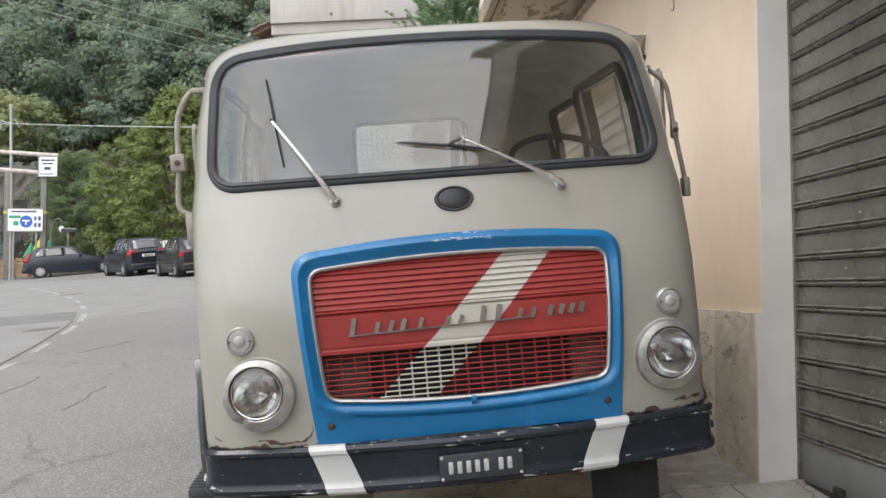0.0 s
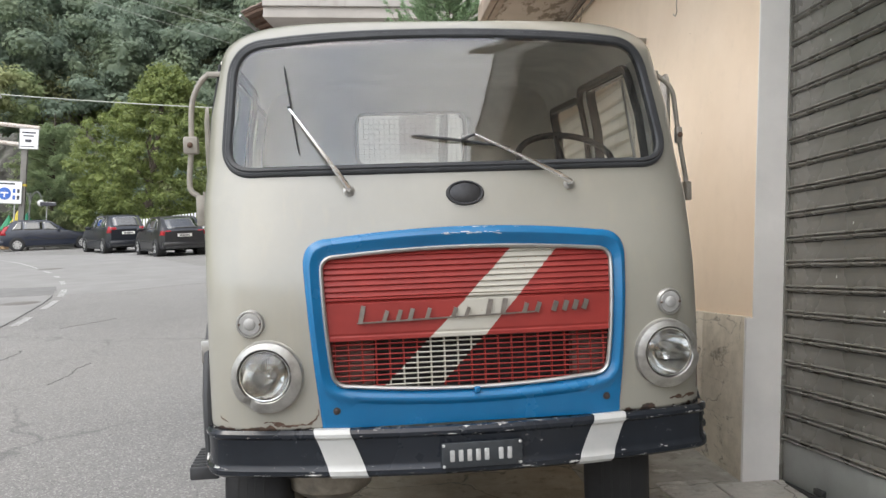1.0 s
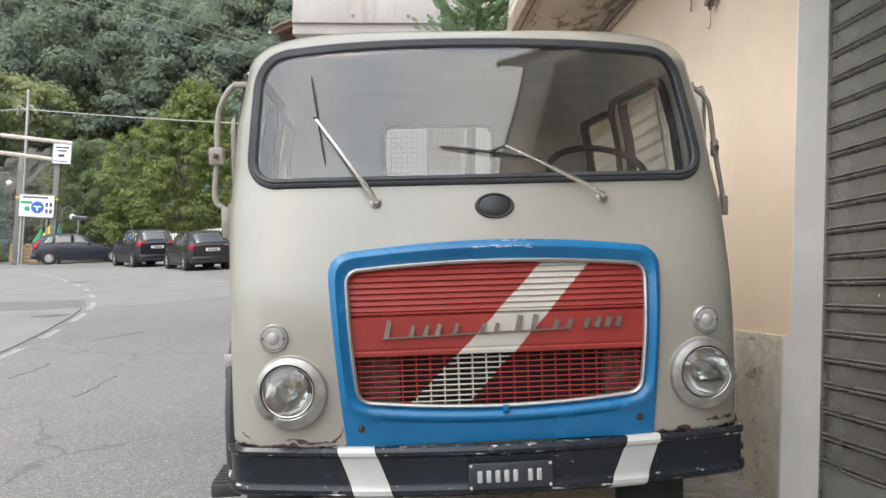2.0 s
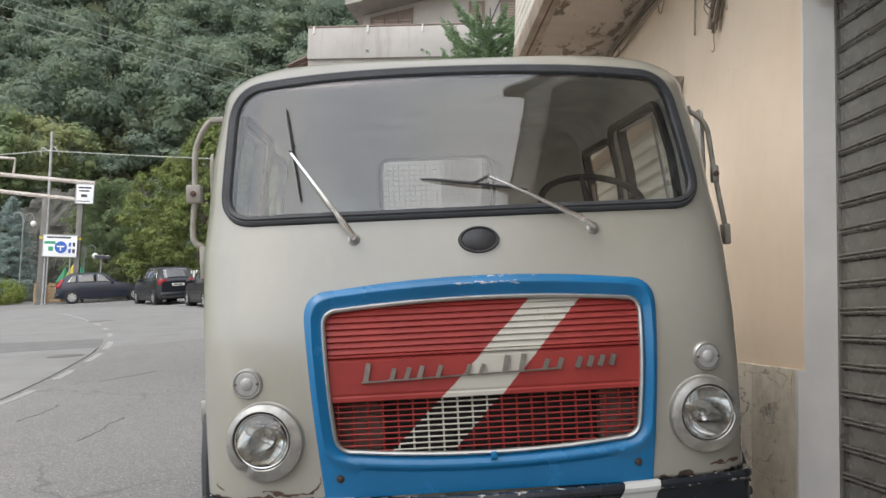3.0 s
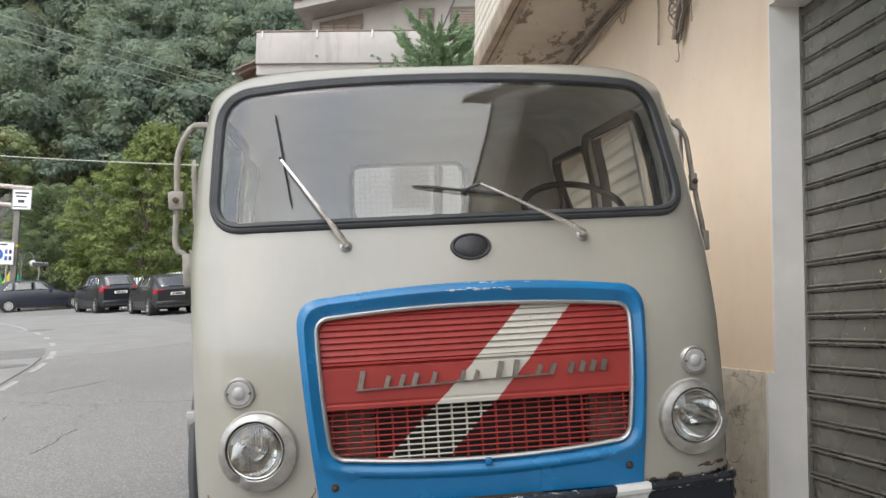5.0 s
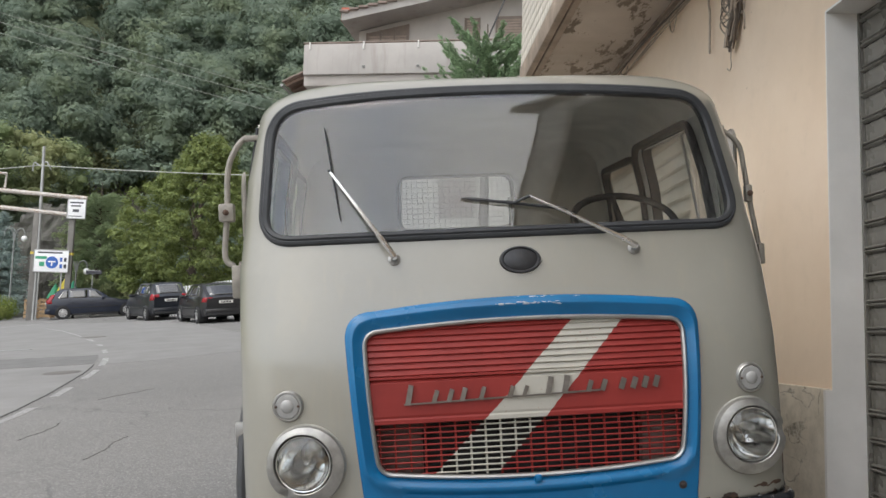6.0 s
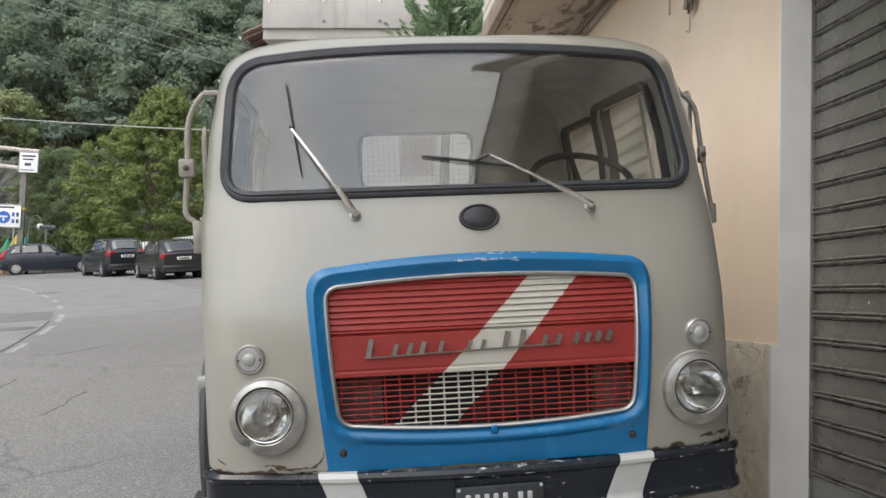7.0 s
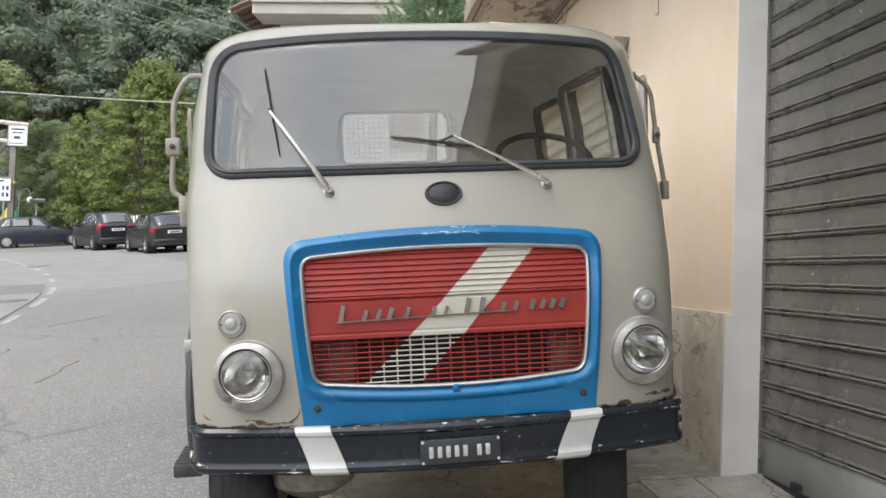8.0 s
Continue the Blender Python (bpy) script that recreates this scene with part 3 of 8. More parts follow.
    gin = grown(GR_TRIM, -0.004)
    upper = [q for q in grown(GR_TRIM, -0.001) if q.y > 1.045]
    part("backing_panel", sheet_on(upper, on_face, -0.0125, 8), M_GRILLE, grille, "", False)

    def span(w):
        xs = []
        for a, b in zip(gin, gin[1:] + gin[:1]):
            if (a.y > w) != (b.y > w):
                xs.append(a.x + (b.x - a.x) * (w - a.y) / (b.y - a.y))
        return (min(xs), max(xs)) if len(xs) >= 2 else None

    def strip(bm, w0, w1, h0, h1, steps=24):
        """One pressed strip from w0 to w1 with its heights."""
        a, b = span(w0) or span(w0 - 0.002), span(w1) or span(w1 - 0.004)
        if not a or not b:
            return
        prev = None
        for k in range(steps + 1):
            t = k / steps
            cur = (bm.verts.new(on_face(a[0] + (a[1] - a[0]) * t, w0, h0 - 0.012)), bm.verts.new(on_face(b[0] + (b[1] - b[0]) * t, w1, h1 - 0.012)))
            if prev:
                bm.faces.new((prev[0], cur[0], cur[1], prev[1]))
            prev = cur

    w = 1.188
    step = 0.0212
    k = 0
    while w < 1.365:
        bm = bmesh.new()
        w1 = min(w + step, 1.368)
        strip(bm, w, w + 0.002, 0.002, 0.008)
        strip(bm, w + 0.002, w + 0.004, 0.008, 0.0095)
        strip(bm, w + 0.004, w1, 0.0095, 0.002)
        if bm.faces:
            part("rib", bm, M_GRILLE, grille, "", False)
        w += step
        k += 1
    bm = bmesh.new()
    strip(bm, 1.176, 1.180, 0.004, 0.015)
    strip(bm, 1.180, 1.186, 0.015, 0.015)
    strip(bm, 1.186, 1.189, 0.015, 0.0)
    part("rib", bm, M_GRILLE, grille, "", False)
    bm = bmesh.new()
    strip(bm, 1.052, 1.060, 0.010, 0.012)
    strip(bm, 1.060, 1.166, 0.012, 0.012)
    strip(bm, 1.166, 1.176, 0.012, 0.004)
    part("plain_band", bm, M_GRILLE, grille, "", False)
    bm = bmesh.new()
    strip(bm, 1.030, 1.034, -0.004, 0.014)
    strip(bm, 1.034, 1.046, 0.014, 0.014)
    strip(bm, 1.046, 1.053, 0.014, 0.009)
    part("rib", bm, M_GRILLE, grille, "", False)
    # lattice: flat bars before, round uprights behind
    def flat_bar(pts, hw, deep):
        b3 = bmesh.new()
        rows = []
        for p in pts:
            rows.append([b3.verts.new(p + Vector(d)) for d in ((0, 0, -hw), (0, -deep * 0.7, -hw * 0.7), (0, -deep, 0), (0, -deep * 0.7, hw * 0.7), (0, 0, hw), (0, 0.006, 0))])
        for r0, r1 in zip(rows, rows[1:]):
            for k in range(6):
                b3.faces.new((r0[k], r1[k], r1[(k + 1) % 6], r0[(k + 1) % 6]))
        b3.faces.new(rows[0][::-1])
        b3.faces.new(rows[-1])
        bmesh.ops.recalc_face_normals(b3, faces=b3.faces)
        return b3

    for i in range(10):
        wb = 1.017 - 0.0191 * i
        s = span(wb)
        if s:
            part("lattice_bar", flat_bar([on_face(s[0] + (s[1] - s[0]) * t / 16, wb, -0.017) for t in range(17)], 0.0031, 0.005), M_GRILLE, grille)
    for i in range(-10, 11):
        u = 0.0505 * i
        lo = [p.y for p, q in zip(gin, gin[1:] + gin[:1]) if (p.x > u) != (q.x > u) and p.y < 1.0]
        if lo:
            part("lattice_bar", tube(bmesh.new(), [on_face(u, min(lo), -0.021), on_face(u, 0.95, -0.021), on_face(u, 1.034, -0.021)], 0.0040, 6), M_GRILLE, grille)
    # bright metal script, drawn as plain slanting strokes on a common foot line
    script = thing("script_badge", Matrix(), "", "")
    script.parent = grille

    def stroke(u0, w0, u1, w1, r=0.0045):
        b3 = bmesh.new()
        a, b = on_face(u0, w0, 0.004), on_face(u1, w1, 0.004)
        d = (b - a).normalized()
        s = d.cross(Vector((0, -1, 0))).normalized() * r
        o = Vector((0, -0.006, 0))
        vs = [b3.verts.new(p) for p in (a - s, a + s, b + s, b - s, a - s + o, a + s + o, b + s + o, b - s + o)]
        for f in ((0, 1, 2, 3), (7, 6, 5, 4), (0, 4, 5, 1), (1, 5, 6, 2), (2, 6, 7, 3), (3, 7, 4, 0)):
            b3.faces.new([vs[i] for i in f])
        bmesh.ops.recalc_face_normals(b3, faces=b3.faces)
        part("stroke", b3, M_SCRIPT, script, smooth=False)

    stroke(-0.420, 1.096, 0.240, 1.111, 0.0026)
    for u, hgt, wd in ((-0.408, 0.062, 0.0085), (-0.322, 0.040, 0.0075), (-0.272, 0.040, 0.0075), (-0.228, 0.042, 0.0080), (-0.165, 0.040, 0.0070), (-0.068, 0.036, 0.0075), (-0.020, 0.034, 0.0065), (0.062, 0.058, 0.0090), (0.118, 0.058, 0.0090), (0.198, 0.036, 0.0080), (0.246, 0.036, 0.0080), (0.310, 0.036, 0.0090), (0.350, 0.036, 0.0090), (0.388, 0.036, 0.0090), (0.426, 0.036, 0.0090)):
        b0 = 1.096 + 0.02 * (u + 0.41)
        stroke(u, b0, u + 0.014, b0 + hgt, wd)
    # black box put in for the shade behind the lattice, with the radiator's edges
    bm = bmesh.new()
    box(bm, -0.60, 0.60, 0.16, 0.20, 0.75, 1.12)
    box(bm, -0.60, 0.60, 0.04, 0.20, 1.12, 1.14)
    part("grille_shade_panel", bm, M_BLACK, truck)
    M_RAD = plain("dusty_radiator", (0.17, 0.115, 0.10), 0.8, 0, 0.4, 12, 90, 0.2)
    for a, b in ((-0.53, -0.36), (0.40, 0.545)):
        part("radiator_tank", boxed(a, b, 0.10, 0.15, 0.80, 1.06, 0.012), M_RAD, truck, "dusty brownish radiator tank")
    # oval maker's plate, blank
    b4 = bmesh.new()
    ctr = on_face(0.005, 1.560, 0.0)
    tilt = Matrix.Translation(ctr) @ Matrix.Rotation(math.pi / 2 - 0.22, 4, "X") @ Matrix.Diagonal((0.073, 0.049, 1, 1))
    lathe(b4, [(0.0, 0.009), (0.72, 0.009), (0.80, 0.007), (0.86, 0.012), (0.95, 0.012), (1.0, 0.004), (1.0, -0.02)], 40, tilt)
    part("oval_badge", b4, plain("dark_badge", (0.035, 0.035, 0.037), 0.35, 0.3, 0.3, 25, 140, 0.1), truck, "blank dark oval plate")


M_LENS = pane_mat("headlamp_lens", (0.95, 0.96, 0.96), 1.0, 0.006)
# strong pale film paints the bright glints along the flutes
M_FLUTE = pane_mat("fluted_glass", (0.90, 0.91, 0.91), 1.0, 0.22)
M_RING = plain("dull_bright_ring", (0.40, 0.39, 0.365), 0.42, 0.85, 0.30, 16, 90, 0.30)


def mirror_mat():
    """Bright silvering, a little clouded."""
    m, n, l, p = shader("silvered_reflector")
    tc = n.new("ShaderNodeTexCoord").outputs["Object"]
    l.new(mixed(n, l, ramp(n, l, noise_node(n, l, 30, 4, 0.6, tc), 0.4, 0.7), (0.72, 0.72, 0.71), (0.54, 0.52, 0.48)), p.inputs["Base Color"])
    p.inputs["Metallic"].default_value, p.inputs["Roughness"].default_value = 1.0, 0.10
    return m


M_REFLECTOR = mirror_mat()
M_INDICATOR = plain("milky_lamp_lens", (0.34, 0.335, 0.32), 0.25, 0, 0.08, 20, 90, 0.05)


def build_lamps(truck):
    for sign in (-1, 1):
        c = on_face(sign * 0.747, 0.928 if sign > 0 else 0.916, 0.0)
        yaw = 0.10 * sign
        m = Matrix.Translation(c) @ Matrix.Rotation(yaw, 4, "Z") @ Matrix.Rotation(math.pi / 2, 4, "X")
        lamp = new("headlamp")
        lamp.parent, lamp.matrix_basis = truck, m
        lamp["label"] = "round headlamp in a dented bright ring"
        part("bucket", lathe(bmesh.new(), [(0.134, -0.03), (0.132, 0.000), (0.130, 0.006), (0.122, 0.008)], 48), M_CREAM_PLAIN, lamp)
        ring = lathe(bmesh.new(), [(0.1285, 0.002), (0.1285, 0.026), (0.1265, 0.031), (0.122, 0.033), (0.101, 0.042), (0.098, 0.0425), (0.0955, 0.040), (0.095, 0.0)], 64)
        shift = Vector((0.003 * sign - 0.003, 0.008, 0.0))
        for v in ring.verts:
            if math.hypot(v.co.x, v.co.y) < 0.11:
                v.co += shift
            a = math.atan2(v.co.y, v.co.x)
            dent = math.exp(-((a - (0.12 if sign > 0 else -2.2)) / 0.14) ** 2)
            v.co.z -= 0.016 * dent
            v.co.x, v.co.y = v.co.x * (1 - 0.06 * dent), v.co.y * (1 - 0.06 * dent)
        part("ring", ring, M_RING, lamp, "wide dented metal ring")
        # black ring painted in for the shade between ring and lens
        part("shadow_gap", lathe(bmesh.new(), [(0.112, 0.006), (0.091, 0.004), (0.088, -0.01)], 40, Matrix.Translation(shift)), M_BLACK, lamp)
        off = Matrix.Translation(shift)
        part("lens_rim", lathe(bmesh.new(), [(0.092, 0.010), (0.092, 0.034), (0.090, 0.037), (0.087, 0.036), (0.086, 0.010)], 48, off), M_CHROME, lamp)
        part("reflector", lathe(bmesh.new(), [(0.088, 0.030), (0.083, 0.012), (0.070, -0.014), (0.052, -0.036), (0.034, -0.050), (0.015, -0.057), (0.0, -0.058)], 48, off), M_REFLECTOR, lamp)
        part("bulb_shield", lathe(bmesh.new(), [(0.011, -0.055), (0.012, -0.006), (0.008, 0.000), (0.0, 0.001)], 16, off), M_CHROME, lamp)
        lens = lathe(bmesh.new(), [(0.088, 0.034), (0.079, 0.041), (0.057, 0.049), (0.03, 0.054), (0.0, 0.056)], 48, off)
        lo = part("lens", lens, M_LENS, lamp, "clear fluted lens")
        lo.visible_shadow = False
        for k in range(-8, 9):
            x = k * 0.0088
            h = math.sqrt(max(0, 0.076 ** 2 - x * x))
            if h < 0.022:
                continue
            fl = tube(bmesh.new(), [off @ Vector((x, 0.010 + 0.25 * abs(x), 0.040 - 1.2 * x * x)), off @ Vector((x, h * 0.92, 0.030))], 0.0024, 6)
            fo = part("flute", fl, M_FLUTE, lamp)
            fo.visible_shadow = False
            if abs(k) < 5:
                fo = part("flute", tube(bmesh.new(), [off @ Vector((x, -h * 0.85, 0.034)), off @ Vector((x, -0.035, 0.043))], 0.0022, 6), M_FLUTE, lamp)
                fo.visible_shadow = False
        for k in (-1, 1):
            part("lens_ridge", tube(bmesh.new(), [off @ Vector((0, 0.004, 0.052)), off @ Vector((k * 0.068, -0.026, 0.041))], 0.0022, 6), M_REFLECTOR, lamp)
        ci = on_face(sign * (0.770 if sign > 0 else 0.803), 1.122 if sign > 0 else 1.108, 0.0)
        ind = new("side_lamp")
        ind.parent, ind.matrix_basis = truck, Matrix.Translation(ci) @ Matrix.Rotation(0.12 * sign, 4, "Z") @ Matrix.Rotation(math.pi / 2, 4, "X")
        part("base", lathe(bmesh.new(), [(0.051, -0.02), (0.051, 0.012), (0.047, 0.018), (0.042, 0.018), (0.041, 0.010)], 36), M_ALU, ind, "dull metal base")
        part("lens", lathe(bmesh.new(), [(0.042, 0.010), (0.041, 0.016), (0.038, 0.019), (0.022, 0.020), (0.020, 0.023), (0.015, 0.027), (0.0, 0.029)], 36), M_INDICATOR, ind, "milky white lamp lens")
        for k in (-1, 1):
            part("screw", lathe(bmesh.new(), [(0.004, 0.018), (0.004, 0.024), (0.0, 0.025)], 8, Matrix.Translation((0.037 * k, 0, 0))), M_RUST, ind)


BUMP_PROF = [(-0.010, 0.150), (-0.028, 0.166), (-0.012, 0.174), (0.008, 0.172), (0.020, 0.160), (0.020, 0.148), (0.012, 0.138), (0.010, 0.100), (0.010, 0.050), (0.013, 0.036), (0.022, 0.026), (0.022, 0.010), (0.010, 0.000), (-0.012, -0.002), (-0.028, 0.006)]


BUMP_LEFT, BUMP_RIGHT = 1.070, 1.022


def bumper_line(s):
    """The bumper's run in plan, from end to end, s from -1 to 1: place and outward direction."""
    def at(s):
        u = s * (BUMP_LEFT if s < 0 else BUMP_RIGHT)
        k = max(0.0, abs(s) - 0.86) / 0.14
        return Vector((u - math.copysign(0.048 * k * k, s), -0.082 + 0.155 * u * u + 0.17 * k ** 2.0, 0))
    p = at(s)
    d = (at(min(s + 0.003, 1.0)) - at(max(s - 0.003, -1.0))).normalized()
    return p, Vector((d.y, -d.x, 0))


def build_bumper(truck):
    base = 0.545
    bm = bmesh.new()
    rings = []
    ss = [-1 + 2 * k / 96 for k in range(97)]
    for s in ss:
        p, o = bumper_line(s)
        e = max(0.0, abs(s) - 0.91) / 0.09
        rings.append([bm.verts.new(p + o * (a - 0.022 - 0.010 * e * e) + Vector((0, 0, base + 0.086 + (b - 0.086) * (1 - 0.30 * e ** 2.5)))) for a, b in BUMP_PROF])
    for a, b in zip(rings, rings[1:]):
        for k in range(len(BUMP_PROF) - 1):
            bm.faces.new((a[k], a[k + 1], b[k + 1], b[k]))
    bm.faces.new(rings[0])
    bm.faces.new(rings[-1][::-1])
    bmesh.ops.recalc_face_normals(bm, faces=bm.faces)
    bumper = part("bumper", bm, M_BUMPER, truck, "black pressed-steel bumper, chipped and dented")
    for lo, hi in (((-0.530, -0.395), (-0.592, -0.462)), ((0.372, 0.508), (0.445, 0.572))):
        bm = bmesh.new()
        rows = []
        pr = BUMP_PROF[1:14]
        for a, b in pr:
            t = min(max(b / 0.172, 0), 1)
            u0, u1 = lo[0] + (hi[0] - lo[0]) * t, lo[1] + (hi[1] - lo[1]) * t
            row = []
            for k in range(9):
                u = u0 + (u1 - u0) * k / 8
                p, o = bumper_line(u / (BUMP_LEFT if u < 0 else BUMP_RIGHT))
                row.append(bm.verts.new(p + o * (a - 0.022 + 0.0045) + Vector((0, 0, base + b + (0.0025 if b > 0.16 else -0.002 if b < 0.005 else 0)))))
            rows.append(row)
        for a, b in zip(rows, rows[1:]):
            for k in range(8):
                bm.faces.new((a[k], a[k + 1], b[k + 1], b[k]))
        bmesh.ops.recalc_face_normals(bm, faces=bm.faces)
        part("painted_stripe", bm, paint_chipped("stripe_white_%d" % (lo[0] > 0), (0.50, 0.50, 0.48), (0.06, 0.06, 0.06), 0.58, 0.45, 70), bumper, "slanting white painted stripe")
    p, o = bumper_line(0.012)
    pm = Matrix.Translation((0.012, p.y - 0.004, 0.6165)) @ Matrix.Rotation(0.02, 4, "Z")
    plate = part("number_plate", boxed(-0.148, 0.148, -0.008, 0.008, -0.045, 0.045, 0.004, pm), M_PLATE, bumper, "dark number plate with worn white characters")
    x = -0.118
    for k in range(7):
        w = 0.017
        part("character_bar", boxed(x, x + w, -0.011, -0.0075, -0.021, 0.021, 0.003, pm), M_CHARS, plate)
        x += 0.0315 if k != 4 else 0.052
    for u in (-0.140, 0.140):
        for h in (-0.038, 0.038):
            part("rivet", lathe(bmesh.new(), [(0.006, 0.0), (0.005, 0.004), (0.0, 0.005)], 10, pm @ Matrix.Translation((u, -0.008, h)) @ Matrix.Rotation(math.pi / 2, 4, "X")), M_CHARS, plate)
    for sign in (-1, 1):
        part("bracket", boxed(sign * 0.5 - 0.03, sign * 0.5 + 0.03, -0.03, 0.5, 0.56, 0.66, 0.006), M_BLACK, bumper)
    part("end_bolt", tube(bmesh.new(), [(0.90, 0.21, 0.60), (0.975, 0.21, 0.60)], 0.016, 10), M_BLACK, bumper)


def build_cracks(truck):
    """Lifted, rust-edged paint along the cab's lower edge."""
    rng = random.Random(5)
    for line, r in (
            ([(-0.768, 0.744), (-0.743, 0.749), (-0.718, 0.747), (-0.700, 0.733), (-0.660, 0.731), (-0.619, 0.735), (-0.585, 0.748), (-0.573, 0.770), (-0.568, 0.791)], 0.0030),
            ([(-0.930, 0.762), (-0.915, 0.752), (-0.895, 0.744)], 0.0022), ([(0.765, 0.748), (0.790, 0.755), (0.812, 0.744), (0.850, 0.755), (0.880, 0.752)], 0.0032),
            ([(0.905, 0.890), (0.908, 0.84), (0.903, 0.79), (0.897, 0.765)], 0.0022)):
        pts = []
        for a, b in zip(line, line[1:]):
            for k in range(4):
                t = k / 4
                pts.append(on_face(a[0] + (b[0] - a[0]) * t + rng.uniform(-1, 1) * 0.0025, a[1] + (b[1] - a[1]) * t + rng.uniform(-1, 1) * 0.0035, 0.0005))
        part("paint_crack", tube(bmesh.new(), pts, [r * rng.uniform(0.35, 1.3) for _ in pts], 5), M_RUST, truck, "rusty crack in the cream paint", False)
    for u, w, n, sz in ((-0.712, 0.741, 9, 0.016), (-0.68, 0.733, 7, 0.010), (0.805, 0.752, 7, 0.012), (0.865, 0.752, 9, 0.014), (-0.60, 0.738, 5, 0.008)):
        b = bmesh.new()
        ring = [b.verts.new(on_face(u + sz * 1.5 * math.cos(2 * math.pi * k / n) * rng.uniform(0.5, 1.2), w + sz * 0.7 * math.sin(2 * math.pi * k / n) * rng.uniform(0.5, 1.3), 0.0014)) for k in range(n)]
        b.faces.new(ring)
        part("bare_patch", b, M_RUST, truck, "flaked patch of rust", False)


def build_wipers(truck):
    for piv, elbow, b0, b1 in (((-0.431, 1.580), (-0.640, 1.890), (-0.658, 2.062), (-0.610, 1.720)), ((0.411, 1.583), (0.052, 1.772), (-0.187, 1.783), (0.189, 1.728))):
        wiper = new("wiper")
        wiper.parent = truck
        wiper["label"] = "bright metal wiper arm with a black blade"
        p = on_face(*piv, 0.0)
        m = Matrix.Translation(p) @ Matrix.Rotation(math.pi / 2 - 0.22, 4, "X")
        part("spindle", lathe(bmesh.new(), [(0.021, 0.0), (0.021, 0.006), (0.013, 0.010), (0.012, 0.026), (0.009, 0.032), (0.0, 0.033)], 20, m), M_ALU, wiper)
        pts = [on_face(*piv, 0.030)] + [on_face(piv[0] + (elbow[0] - piv[0]) * t, piv[1] + (elbow[1] - piv[1]) * t, 0.040 + 0.01 * math.sin(3.14 * t)) for t in (0.15, 0.4, 0.7, 0.9, 1.0)]
        part("arm", tube(bmesh.new(), pts, [0.012, 0.011, 0.0075, 0.006, 0.0055, 0.0045], 8), M_CHROME, wiper, "bright metal arm")
        bl = [on_face(b0[0] + (b1[0] - b0[0]) * t / 12, b0[1] + (b1[1] - b0[1]) * t / 12, 0.013 + 0.007 * math.sin(math.pi * t / 12)) for t in range(13)]
        part("blade", tube(bmesh.new(), bl, [0.0018] + [0.0034 if piv[0] < 0 else 0.0058] * 11 + [0.0018], 6), M_RUBBER, wiper)
        bl2 = [on_face(b0[0] + (b1[0] - b0[0]) * t / 12, b0[1] + (b1[1] - b0[1]) * t / 12, 0.007) for t in range(13)]
        part("rubber_lip", tube(bmesh.new(), bl2, 0.0018, 6), M_RUBBER, wiper)
        mid = [on_face(elbow[0] + 0.0, elbow[1] + 0.0, 0.045), on_face((b0[0] + b1[0]) / 2, (b0[1] + b1[1]) / 2, 0.030)]
        part("clip", tube(bmesh.new(), mid, 0.0055, 8), M_RUBBER, wiper)


